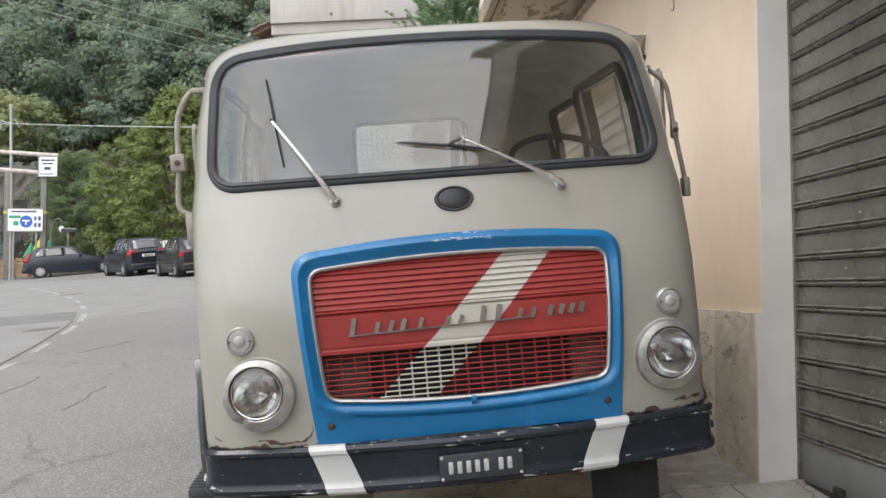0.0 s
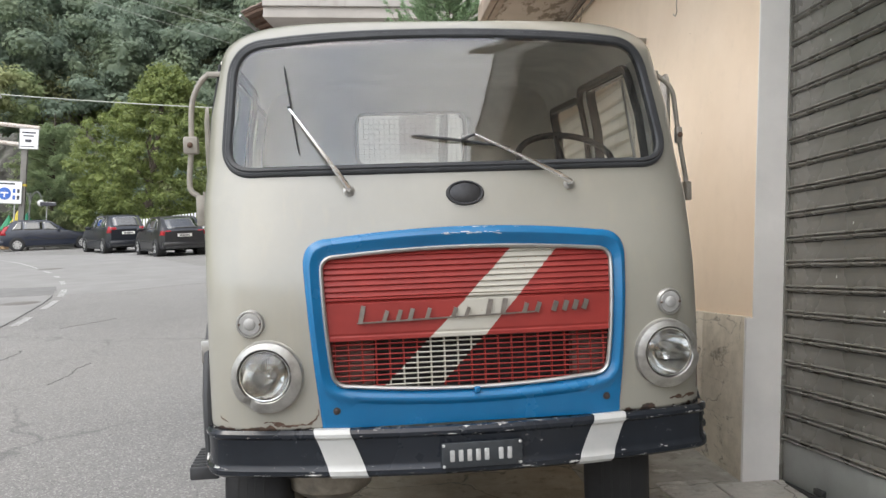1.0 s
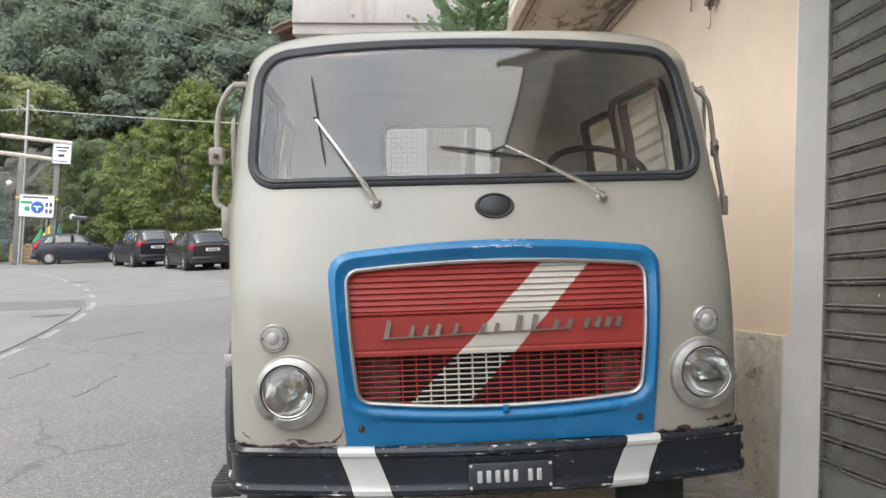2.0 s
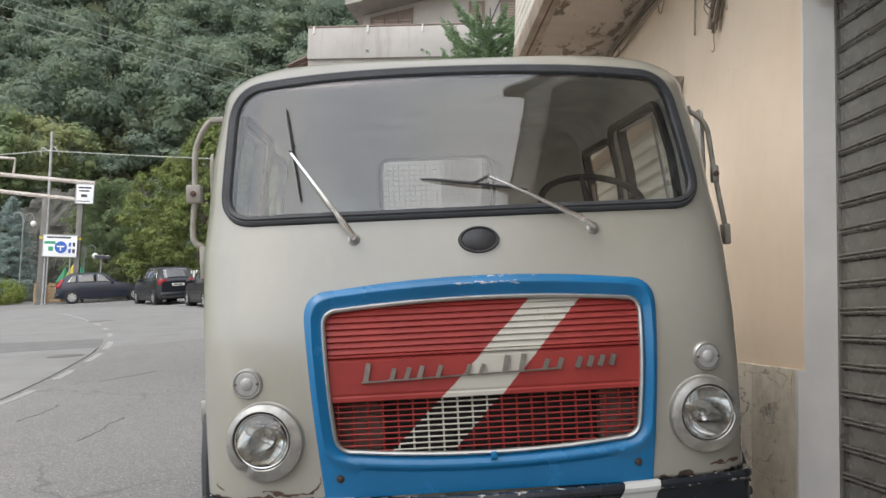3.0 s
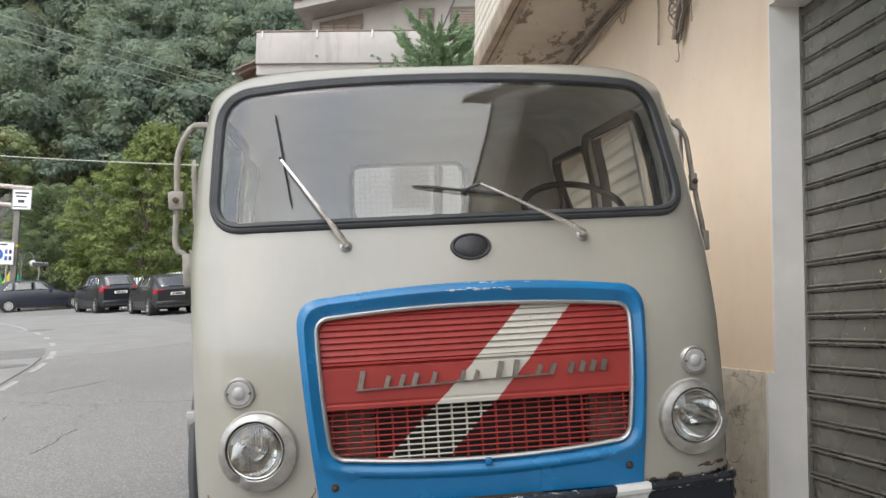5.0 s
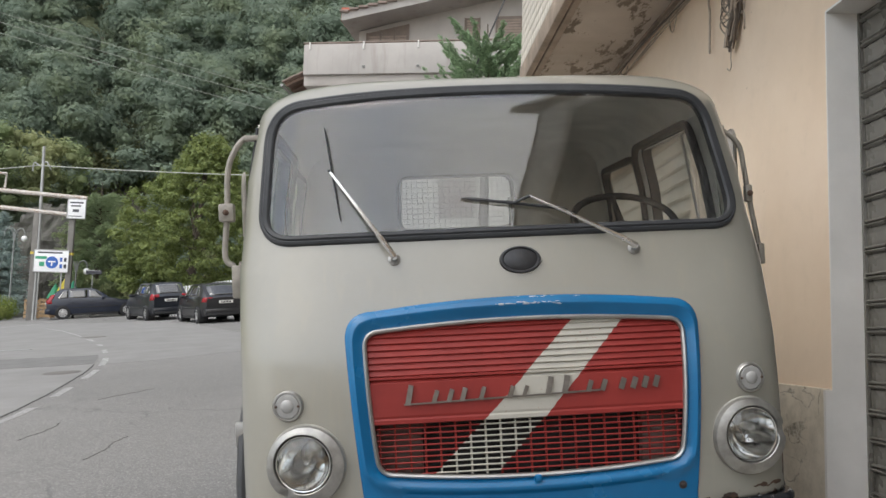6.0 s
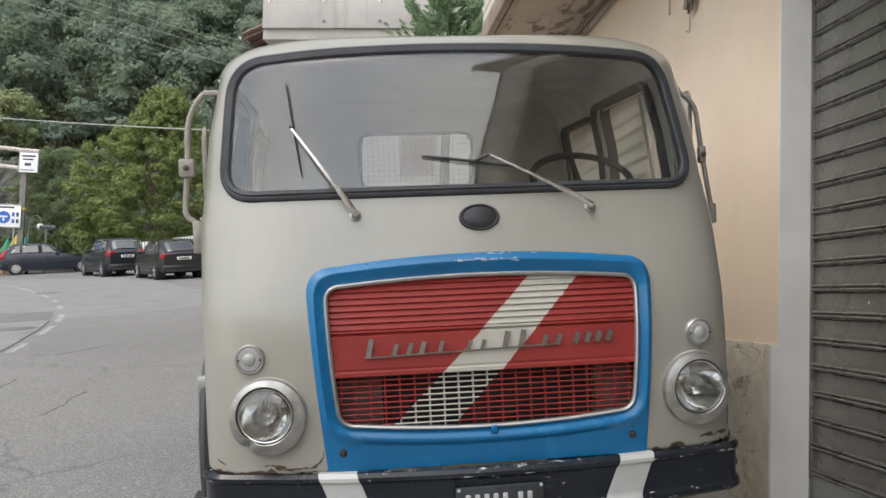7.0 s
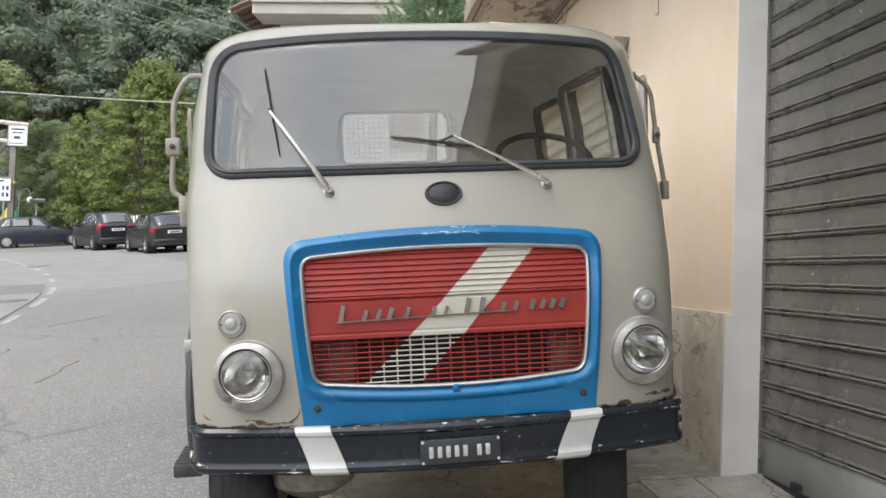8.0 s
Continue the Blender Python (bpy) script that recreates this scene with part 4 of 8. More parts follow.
def build_mirrors(truck):
    for sign in (-1, 1):
        mir = new("mirror_arm")
        mir.parent = truck
        mir["label"] = "tubular mirror arm, grey paint worn to rust"
        s, v = sign, 0.60
        if s < 0:
            line = [(-0.965, v, 2.095), (-1.005, v, 2.090), (-1.045, v, 2.04), (-1.072, v, 1.96), (-1.080, v, 1.80), (-1.094, v, 1.65), (-1.085, v, 1.605), (-1.06, v, 1.585), (-1.045, v, 1.53)]
        else:
            line = [(0.926, v, 2.073), (0.951, v, 2.061), (0.998, v, 2.024), (1.020, v, 1.984), (1.029, v, 1.925), (1.040, v, 1.828), (1.054, v, 1.729), (1.068, v, 1.643), (1.077, v, 1.581)]
        part("tube", tube(bmesh.new(), smooth_line(line, 6), 0.0118 if s < 0 else 0.0105, 10), M_STEEL, mir)
        x0, x1 = sorted((line[0][0] - s * 0.03, line[1][0]))
        part("top_foot", boxed(x0, x1, v - 0.018, v + 0.018, line[0][2] - 0.012, line[0][2] + 0.010, 0.005), M_STEEL, mir)
        fx = line[-1][0]
        part("lower_foot", boxed(fx - (0.022 if s < 0 else 0.014), fx + (0.022 if s < 0 else 0.014), v - 0.03, v + 0.03, 1.46 if s < 0 else 1.505, 1.59, 0.008), M_STEEL, mir)
        cx, cz = (line[4][0], 1.80) if s < 0 else (line[5][0] + 0.004, line[5][2] - 0.03)
        cs = 1.0 if s < 0 else 0.5
        part("clamp", boxed(cx - 0.030 * cs, cx + 0.030 * cs, v - 0.03 * cs, v + 0.02, cz - 0.036, cz + 0.036, 0.008), M_STEEL, mir)
        part("clamp_bolt", lathe(bmesh.new(), [(0.012, 0.0), (0.012, 0.008), (0.007, 0.012), (0.0, 0.013)], 8, Matrix.Translation((cx, v - 0.03 * cs, cz)) @ Matrix.Rotation(math.pi / 2, 4, "X")), M_RUST, mir, "rusty bolt")
        # the mirror itself stands edge-on to the street
        hd = rounded([(-0.08, -0.15), (0.08, -0.15), (0.08, 0.15), (-0.08, 0.15)], [0.05] * 4, 5)
        mm = Matrix.Translation((cx - s * (0.055 if s < 0 else 0.020), v + 0.11, 1.82 if s < 0 else 1.93)) @ Matrix.Rotation(s * radians(80), 4, "Z")
        bk = bmesh.new()
        loops = [[bk.verts.new(mm @ Vector((p.x * f, d, p.y * f))) for p in hd] for f, d in ((1.0, 0.004), (1.0, -0.004), (0.92, -0.010), (0.6, -0.014))]
        for a, b in zip(loops, loops[1:]):
            for k in range(len(hd)):
                bk.faces.new((a[k], a[(k + 1) % len(hd)], b[(k + 1) % len(hd)], b[k]))
        bk.faces.new(loops[-1])
        bmesh.ops.recalc_face_normals(bk, faces=bk.faces)
        head = part("mirror_head", bk, M_STEEL, mir)
        gl = bmesh.new()
        gl.faces.new([gl.verts.new(mm @ Vector((p.x * 0.97, 0.0055, p.y * 0.97))) for p in hd])
        part("mirror_glass", gl, M_REFLECTOR, head, smooth=False)


def build_wheels(truck):
    prof = [(0.20, -0.10), (0.215, -0.118), (0.29, -0.136), (0.325, -0.134), (0.350, -0.122), (0.366, -0.098), (0.374, -0.05), (0.375, 0.0), (0.374, 0.05), (0.366, 0.098), (0.350, 0.122), (0.325, 0.134), (0.29, 0.136), (0.215, 0.118), (0.20, 0.10)]
    for u, v, steer in ((-0.745, 0.66, -18), (0.745, 0.66, -18), (-0.765, 3.35, 0), (0.765, 3.35, 0)):
        w = new("wheel")
        w.parent = truck
        w.matrix_basis = Matrix.Translation((u, v, 0.375)) @ Matrix.Rotation(radians(steer), 4, "Z") @ Matrix.Rotation(math.pi / 2, 4, "Y")
        tb = lathe(bmesh.new(), prof, 48)
        part("tyre", tb, M_TYRE, w)
        for h in (-0.055, -0.018, 0.018, 0.055):
            part("tread_groove", lathe(bmesh.new(), [(0.3735, h - 0.004), (0.3755, h - 0.003), (0.3755, h + 0.003), (0.3735, h + 0.004)], 48), M_BLACK, w)
        part("rim", lathe(bmesh.new(), [(0.205, -0.09), (0.19, -0.07), (0.18, 0.0), (0.16, 0.05), (0.09, 0.06), (0.06, 0.09), (0.0, 0.09)], 32), M_STEEL, w)


def build_under(truck):
    # mudguards behind the cab's lower corners, steps, chassis, floor, load bed
    for s in (-1, 1):
        bm = bmesh.new()
        arc = [(0.66 + 0.47 * math.cos(a), 0.40 + 0.50 * math.sin(a)) for a in np.linspace(radians(150), radians(10), 24)]
        rows = []
        for v, w in arc:
            rows.append([bm.verts.new((s * x, v, w)) for x in (0.55, 0.93, 0.985, 0.995)])
        for i, r in enumerate(rows):
            r[3].co.z -= 0.03
        for a, b in zip(rows, rows[1:]):
            for k in range(3):
                bm.faces.new((a[k], a[k + 1], b[k + 1], b[k]))
        bmesh.ops.recalc_face_normals(bm, faces=bm.faces)
        mg = part("mudguard", bm, M_BLACK, truck, "black steel mudguard")
        so = mg.modifiers.new("sheet", "SOLIDIFY")
        so.thickness = 0.006
        if s > 0:
            part("chassis_rail", boxed(s * 0.38 - 0.035, s * 0.38 + 0.035, 0.1, 4.3, 0.52, 0.66, 0.006), M_BLACK, truck)
            continue
        fl = bmesh.new()
        tube(fl, [(s * 1.008, v, w) for v, w in [(0.27, 0.53), (0.275, 0.66), (0.30, 0.80), (0.36, 0.95), (0.45, 1.06), (0.58, 1.11)]], [0.012, 0.018, 0.022, 0.022, 0.018, 0.012], 8)
        part("arch_lip", fl, M_RUBBER, truck, "black rubber wheel-arch lip")
        part("door_hinge", boxed(-1.036, -0.975, 0.350, 0.380, 0.915, 1.010, 0.006), M_ALU, truck, "small worn metal hinge")
        x0, x1 = sorted((s * 0.985, s * 1.10))
        st = box(boxed(x0, x1, 0.34, 0.62, 0.485, 0.505, 0.01), x0, x1, 0.335, 0.355, 0.455, 0.508, 0.008)
        step = part("step", st, M_RUBBER, truck, "ribbed black rubber step")
        for k in range(7):
            part("tread_rib", boxed(x0 + 0.004, x1 - 0.004, 0.345 + k * 0.039, 0.362 + k * 0.039, 0.500, 0.517, 0.004), M_RUBBER, step)
        part("chassis_rail", boxed(s * 0.38 - 0.035, s * 0.38 + 0.035, 0.1, 4.3, 0.52, 0.66, 0.006), M_BLACK, truck)
    part("front_axle", tube(bmesh.new(), [(-0.72, 0.70, 0.38), (-0.4, 0.70, 0.42), (0.4, 0.70, 0.42), (0.72, 0.70, 0.38)], 0.045, 10), M_BLACK, truck)
    part("rear_axle", tube(bmesh.new(), [(-0.7, 3.35, 0.37), (-0.15, 3.35, 0.37), (0, 3.35, 0.37), (0.15, 3.35, 0.37), (0.7, 3.35, 0.37)], [0.05, 0.06, 0.15, 0.06, 0.05], 12), M_BLACK, truck)
    part("sump", lathe(bmesh.new(), [(0.0, -0.10), (0.10, -0.09), (0.17, -0.04), (0.19, 0.06), (0.0, 0.12)], 24, Matrix.Translation((-0.55, 0.42, 0.43))), plain("oily_metal", (0.30, 0.265, 0.215), 0.5, 0.4, 0.4, 14, 80, 0.2), truck, "oily rounded metal casing")
    part("cab_floor", boxed(-0.90, 0.90, 0.12, 2.39, 0.74, 0.77), M_FLOORMAT, truck)
    part("inner_arch", boxed(-0.53, 0.53, 0.2, 0.9, 0.70, 0.74), M_BLACK, truck)
    # cab inside
    dash = bmesh.new()
    box(dash, -0.86, 0.86, 0.34, 0.62, 1.42, 1.60, 0.04)
    part("dashboard", dash, M_GREYIN, truck, "grey dashboard")
    part("instrument_panel", boxed(0.33, 0.73, 0.50, 0.62, 1.56, 1.66, 0.03), M_BLACK, truck)
    sw = new("steering_wheel")
    sw.parent = truck
    sw.matrix_basis = Matrix.Translation((0.548, 0.70, 1.715)) @ Matrix.Rotation(radians(33), 4, "X")
    bm = bmesh.new()
    R, r = 0.212, 0.015
    rings = []
    for k in range(48):
        a = 2 * math.pi * k / 48
        c = Vector((R * math.cos(a), R * math.sin(a), 0))
        o = c.normalized()
        rings.append([bm.verts.new(c + r * (math.cos(t) * o + math.sin(t) * Vector((0, 0, 1)))) for t in [2 * math.pi * j / 10 for j in range(10)]])
    for a, b in zip(rings, rings[1:] + rings[:1]):
        for j in range(10):
            bm.faces.new((a[j], b[j], b[(j + 1) % 10], a[(j + 1) % 10]))
    part("rim", bm, M_BLACK, sw)
    for a in (radians(200), radians(-20), radians(90)):
        part("spoke", tube(bmesh.new(), [(0, 0, -0.05), (R * math.cos(a), R * math.sin(a), 0)], [0.02, 0.010], 8), M_BLACK, sw)
    part("hub", lathe(bmesh.new(), [(0.05, -0.06), (0.05, -0.03), (0.03, -0.02), (0.0, -0.02)], 20), M_BLACK, sw)
    part("column", tube(bmesh.new(), [(0, 0, -0.05), (0, 0, -0.75)], 0.03, 10), M_BLACK, sw)
    for s in (-1, 1):
        part("door_aperture_rubber", band_on(DOOR_INNER, side_place(s), [(-0.010, -0.026), (0.018, -0.026), (0.022, -0.040), (0.018, -0.052), (-0.006, -0.056), (-0.014, -0.044)]), M_RUBBER, truck, "black rubber round the door opening")
    for u0, u1 in ((-0.86, 0.16), (0.26, 0.86)):
        seat = new("seat")
        seat.parent = truck
        part("cushion", boxed(u0, u1, 0.95, 1.45, 1.12, 1.26, 0.05), M_SEAT, seat)
        part("backrest", boxed(u0, u1, 1.40, 1.53, 1.24, 1.68, 0.05), M_SEAT, seat)
    # mesh guard and flat bed behind the cab
    M_WIRE = plain("dull_guard_wire", (0.16, 0.155, 0.14), 0.6, 0.2, 0.25, 12, 80, 0.15)
    mesh = new("mesh_guard")
    mesh.parent = truck
    fr = bmesh.new()
    tube(fr, [(-0.45, 2.47, 1.70), (0.42, 2.47, 1.70), (0.42, 2.47, 2.15), (-0.45, 2.47, 2.15), (-0.45, 2.47, 1.70)], 0.012, 8)
    part("frame", fr, M_STEEL, mesh)
    for k in range(1, 25):
        u = -0.42 + 0.84 * k / 25
        part("wire", tube(bmesh.new(), [(u, 2.47, 1.70), (u, 2.47, 2.15)], 0.0032, 5), M_WIRE, mesh)
    for k in range(1, 14):
        w = 1.70 + 0.45 * k / 14
        part("wire", tube(bmesh.new(), [(-0.42, 2.472, w), (0.42, 2.472, w)], 0.0032, 5), M_WIRE, mesh)
    for k in (-1, 1):
        part("stay", tube(bmesh.new(), [(0.40 * k, 2.47, 0.9), (0.40 * k, 2.47, 1.72)], 0.015, 8), M_STEEL, mesh)
    bed = new("load_bed")
    bed.parent = truck
    M_BED = plain("weathered_bed_boards", (0.16, 0.13, 0.10), 0.8, 0, 0.3, 6, 60, 0.3)
    for k in range(9):
        part("board", boxed(-0.95 + k * 0.212, -0.95 + k * 0.212 + 0.205, 2.52, 5.2, 0.90, 0.935, 0.004), M_BED, bed)
    for s in (-1, 1):
        part("side_board", boxed(s * 0.97 - 0.015, s * 0.97 + 0.015, 2.52, 5.2, 0.90, 1.25, 0.006), M_BLUE, bed)
    part("tail_board", boxed(-0.98, 0.98, 5.2, 5.23, 0.90, 1.25, 0.006), M_BLUE, bed)
    part("cross_member", boxed(-0.8, 0.8, 2.6, 5.0, 0.66, 0.90, 0.01), M_BLACK, bed)


truck = thing("lorry", G @ Matrix.Translation((0.119, 0, 0)), "old cream cab-over lorry with blue-framed red grille, parked", "lorry")
build_cab(truck)
build_windows(truck)
for _s in (-1, 1):
    build_door(truck, _s)
build_nose(truck)
build_lamps(truck)
build_bumper(truck)
build_cracks(truck)
build_wipers(truck)
build_mirrors(truck)
build_wheels(truck)
build_under(truck)

# ---- ground ----
def asphalt():
    m, n, l, p = shader("worn_asphalt")
    tc = n.new("ShaderNodeTexCoord").outputs["Object"]
    big = noise_node(n, l, 0.35, 5, 0.6, tc)
    mid = noise_node(n, l, 3.0, 5, 0.65, tc)
    grit = n.new("ShaderNodeTexVoronoi")
    grit.inputs["Scale"].default_value = 100
    l.new(tc, grit.inputs["Vector"])
    sepc = n.new("ShaderNodeSeparateColor")
    l.new(grit.outputs["Color"], sepc.inputs[0])
    c = mixed(n, l, ramp(n, l, big, 0.3, 0.7), (0.143, 0.139, 0.133), (0.200, 0.194, 0.185))
    c = mixed(n, l, math_node(n, l, "MULTIPLY", ramp(n, l, mid, 0.35, 0.75), 0.35), c, (0.165, 0.162, 0.155))
    c = mixed(n, l, math_node(n, l, "MULTIPLY", ramp(n, l, sepc.outputs[0], 0.70, 0.95), 0.62), c, (0.36, 0.348, 0.325))
    c = mixed(n, l, math_node(n, l, "MULTIPLY", ramp(n, l, sepc.outputs[1], 0.72, 0.92), 0.65), c, (0.09, 0.087, 0.082))
    # long cracks
    wob = n.new("ShaderNodeMapping")
    wob.inputs["Scale"].default_value = (0.34, 0.20, 1)
    wob.inputs["Rotation"].default_value = (0, 0, 0.6)
    add = n.new("ShaderNodeVectorMath")
    add.operation = "ADD"
    nt = n.new("ShaderNodeTexNoise")
    nt.inputs["Scale"].default_value, nt.inputs["Detail"].default_value = 2.5, 6
    l.new(tc, nt.inputs["Vector"])
    sc = n.new("ShaderNodeVectorMath")
    sc.operation = "SCALE"
    sc.inputs["Scale"].default_value = 0.45
    l.new(nt.outputs["Color"], sc.inputs[0])
    l.new(tc, add.inputs[0])
    l.new(sc.outputs[0], add.inputs[1])
    l.new(add.outputs[0], wob.inputs["Vector"])
    vo = n.new("ShaderNodeTexVoronoi")
    vo.feature = "DISTANCE_TO_EDGE"
    vo.inputs["Scale"].default_value = 1.0
    l.new(wob.outputs[0], vo.inputs["Vector"])
    crack = ramp(n, l, vo.outputs["Distance"], 0.0, 0.009, (1, 1, 1), (0, 0, 0))
    gate = ramp(n, l, noise_node(n, l, 0.6, 3, 0.6, tc), 0.46, 0.56)
    ck = math_node(n, l, "MULTIPLY", crack, gate)
    c = mixed(n, l, math_node(n, l, "MULTIPLY", ck, 0.5), c, (0.06, 0.06, 0.06))
    l.new(c, p.inputs["Base Color"])
    p.inputs["Roughness"].default_value = 0.82
    h = math_node(n, l, "SUBTRACT", math_node(n, l, "MULTIPLY", grit.outputs["Distance"], 0.5), ck)
    bump(n, l, p, h, 0.5, 0.006)
    return m


M_ASPHALT = asphalt()


def cracked_concrete(name, dark, light, moss):
    """Trodden concrete: blotches, damp stains, pale scuffs and hairline cracks."""
    m, n, l, p = shader(name)
    tc = n.new("ShaderNodeTexCoord").outputs["Object"]
    a = noise_node(n, l, 2.4, 7, 0.68, tc)
    b = noise_node(n, l, 11, 6, 0.7, tc)
    f = noise_node(n, l, 90, 4, 0.65, tc)
    c = mixed(n, l, ramp(n, l, a, 0.36, 0.64), dark, light)
    c = mixed(n, l, math_node(n, l, "MULTIPLY", ramp(n, l, b, 0.54, 0.66), 0.55), c, tuple(x * 0.5 for x in dark))
    c = mixed(n, l, math_node(n, l, "MULTIPLY", ramp(n, l, noise_node(n, l, 5, 6, 0.7, tc), 0.60, 0.66), 0.6), c, tuple(min(1, x * 1.35) for x in light))
    c = mixed(n, l, math_node(n, l, "MULTIPLY", ramp(n, l, noise_node(n, l, 3.1, 5, 0.6, tc), 0.58, 0.72), 0.45), c, moss)
    c = mixed(n, l, math_node(n, l, "MULTIPLY", f, 0.35), c, tuple(x * 0.6 for x in dark))
    nt = n.new("ShaderNodeTexNoise")
    nt.inputs["Scale"].default_value, nt.inputs["Detail"].default_value = 4.0, 6
    l.new(tc, nt.inputs["Vector"])
    sc, add = n.new("ShaderNodeVectorMath"), n.new("ShaderNodeVectorMath")
    sc.operation, add.operation = "SCALE", "ADD"
    sc.inputs["Scale"].default_value = 0.35
    l.new(nt.outputs["Color"], sc.inputs[0])
    l.new(tc, add.inputs[0])
    l.new(sc.outputs[0], add.inputs[1])
    vo = n.new("ShaderNodeTexVoronoi")
    vo.feature = "DISTANCE_TO_EDGE"
    vo.inputs["Scale"].default_value = 1.5
    l.new(add.outputs[0], vo.inputs["Vector"])
    ck = ramp(n, l, vo.outputs["Distance"], 0.0, 0.012, (1, 1, 1), (0, 0, 0))
    c = mixed(n, l, math_node(n, l, "MULTIPLY", ck, 0.8), c, (0.06, 0.055, 0.045))
    l.new(c, p.inputs["Base Color"])
    p.inputs["Roughness"].default_value = 0.88
    bump(n, l, p, math_node(n, l, "SUBTRACT", math_node(n, l, "ADD", math_node(n, l, "MULTIPLY", b, 0.7), math_node(n, l, "MULTIPLY", f, 0.25)), ck), 0.6, 0.010)
    return m


M_CONCRETE = cracked_concrete("grey_concrete", (0.25, 0.235, 0.20), (0.42, 0.40, 0.35), (0.20, 0.21, 0.14))
M_ROADPAINT = paint_chipped("worn_road_paint", (0.37, 0.365, 0.35), (0.23, 0.225, 0.22), 0.36, 0.7)
M_OLDPATCH = plain("pale_old_asphalt", (0.212, 0.207, 0.199), 0.85, 0, 0.15, 1.2, 70, 0.3)
M_IRON = plain("cast_iron", (0.26, 0.27, 0.26), 0.6, 0.5, 0.3, 20, 90, 0.3)


def on_road(u, v, h=0.0):
    return G @ Vector((u, v, h))


def road_patch(name, pts, material, h, label, category):
    bm = bmesh.new()
    top = [bm.verts.new(on_road(u, v, h)) for u, v in pts]
    low = [bm.verts.new(on_road(u, v, -0.02)) for u, v in pts]
    bm.faces.new(top)
    for k in range(len(pts)):
        j = (k + 1) % len(pts)
        bm.faces.new((top[k], low[k], low[j], top[j]))
    bmesh.ops.recalc_face_normals(bm, faces=bm.faces)
    return setting(name, bm, material, label, category, False)


bm = bmesh.new()
_xs = [-900, -200, -60, -30, -15, -8, -4, -2, 0, 2, 4, 8, 30, 200, 900]
_ys = [-900, -200, -40, -10, -4, 0, 3, 6, 10, 15, 22, 30, 40, 50, 60, 120, 400, 2500]
_grid = [[bm.verts.new(on_road(x, y)) for x in _xs] for y in _ys]
for _a, _b in zip(_grid, _grid[1:]):
    for _k in range(len(_xs) - 1):
        bm.faces.new((_a[_k], _a[_k + 1], _b[_k + 1], _b[_k]))
ground = setting("ground", bm, M_ASPHALT, "worn grey asphalt street rising away, cracked and gritty", "road", False)

# curved dashed edge line at the junction, with a tarred seam beside it
_edge = [(-4.99, 6.39), (-4.92, 6.88), (-4.92, 7.37), (-4.92, 7.91), (-4.98, 8.60), (-5.11, 9.65), (-5.22, 10.41), (-5.37, 11.31), (-5.65, 12.95), (-6.0, 14.49), (-6.39, 15.9), (-7.03, 17.83), (-7.85, 20.0), (-8.62, 21.79), (-9.49, 23.6), (-10.83, 26.36), (-12.43, 29.36), (-13.5, 30.88)]
_line = smooth_line([(u, v, 0) for u, v in _edge], 8)


def line_strip(i0, i1, wid, shift=0.0, rough=0.0):
    """The outline of a strip along the edge line, between two of its places."""
    a = _line[i0:i1 + 1]
    left, right = [], []
    for k, p in enumerate(a):
        d = (a[min(k + 1, len(a) - 1)] - a[max(k - 1, 0)]).normalized()
        s = Vector((d.y, -d.x, 0))
        c = p - s * (shift + random.uniform(-rough, rough))
        left.append((c.x - s.x * wid, c.y - s.y * wid))
        right.append((c.x + s.x * wid, c.y + s.y * wid))
    return left, right


def line_dash(i0, i1, wid=0.060):
    left, right = line_strip(i0, i1, wid)
    return road_patch("road_marking", left + right[::-1], M_ROADPAINT, 0.0045, "worn white dashed road line", "road marking")


for _i in ((6, 32), (40, 51), (59, 66), (70, 80), (86, 90), (95, 98), (104, 109), (114, 134)):
    line_dash(*_i, *((0.042,) if _i[0] > 110 else ()))
M_CRACK = plain("dusty_crack", (0.085, 0.082, 0.078), 0.85, 0, 0.4, 9, 80, 0.2)
_l, _r2 = line_strip(8, 72, 0.013, 0.16, 0.010)
M_TAR = plain("tarred_seam", (0.045, 0.044, 0.042), 0.7, 0, 0.3, 12, 80, 0.2)
road_patch("road_seam", _l + _r2[::-1], M_TAR, 0.0040, "dark tarred seam along the edge line", "road")
_l, _r2 = line_strip(0, 72, 0.0, 0.185)
road_patch("road_patch", _l + [(-8.1, 14.46), (-14, 14.2), (-14, 5.5)], M_OLDPATCH, 0.003, "pale older asphalt inside the edge line", "road")
road_patch("road_patch", [(-14, 14.25), (-8.1, 14.5), (-6.22, 14.65), (-6.80, 16.73), (-9.15, 16.89), (-14, 16.9)], plain("dark_trench_asphalt", (0.155, 0.152, 0.147), 0.85, 0, 0.2, 3, 80, 0.3), 0.003, "darker strip of relaid asphalt across the street", "road")
road_patch("road_patch", [(-6.05, 14.50), (-5.25, 14.67), (-4.42, 15.41), (-3.57, 16.08), (-1.5, 17.6), (1.2, 20.2), (1.2, 23.0), (-4.6, 22.4), (-7.43, 29.01), (-9.5, 32.4), (-16.2, 36.2), (-22, 33), (-14, 17.0), (-6.85, 16.8)], M_OLDPATCH, 0.003, "smoother pale asphalt of the junction", "road")
road_patch("road_marking", [(-16.50, 33.3), (-16.36, 33.3), (-15.18, 37.5), (-15.32, 37.5)], M_ROADPAINT, 0.0045, "worn white road line before the sign frame", "road marking")
road_patch("drain_grate", [(-10.45, 19.70), (-9.46, 19.52), (-9.44, 19.72), (-10.43, 19.92)], M_IRON, 0.007, "narrow dark iron drain grate in the asphalt", "drain")
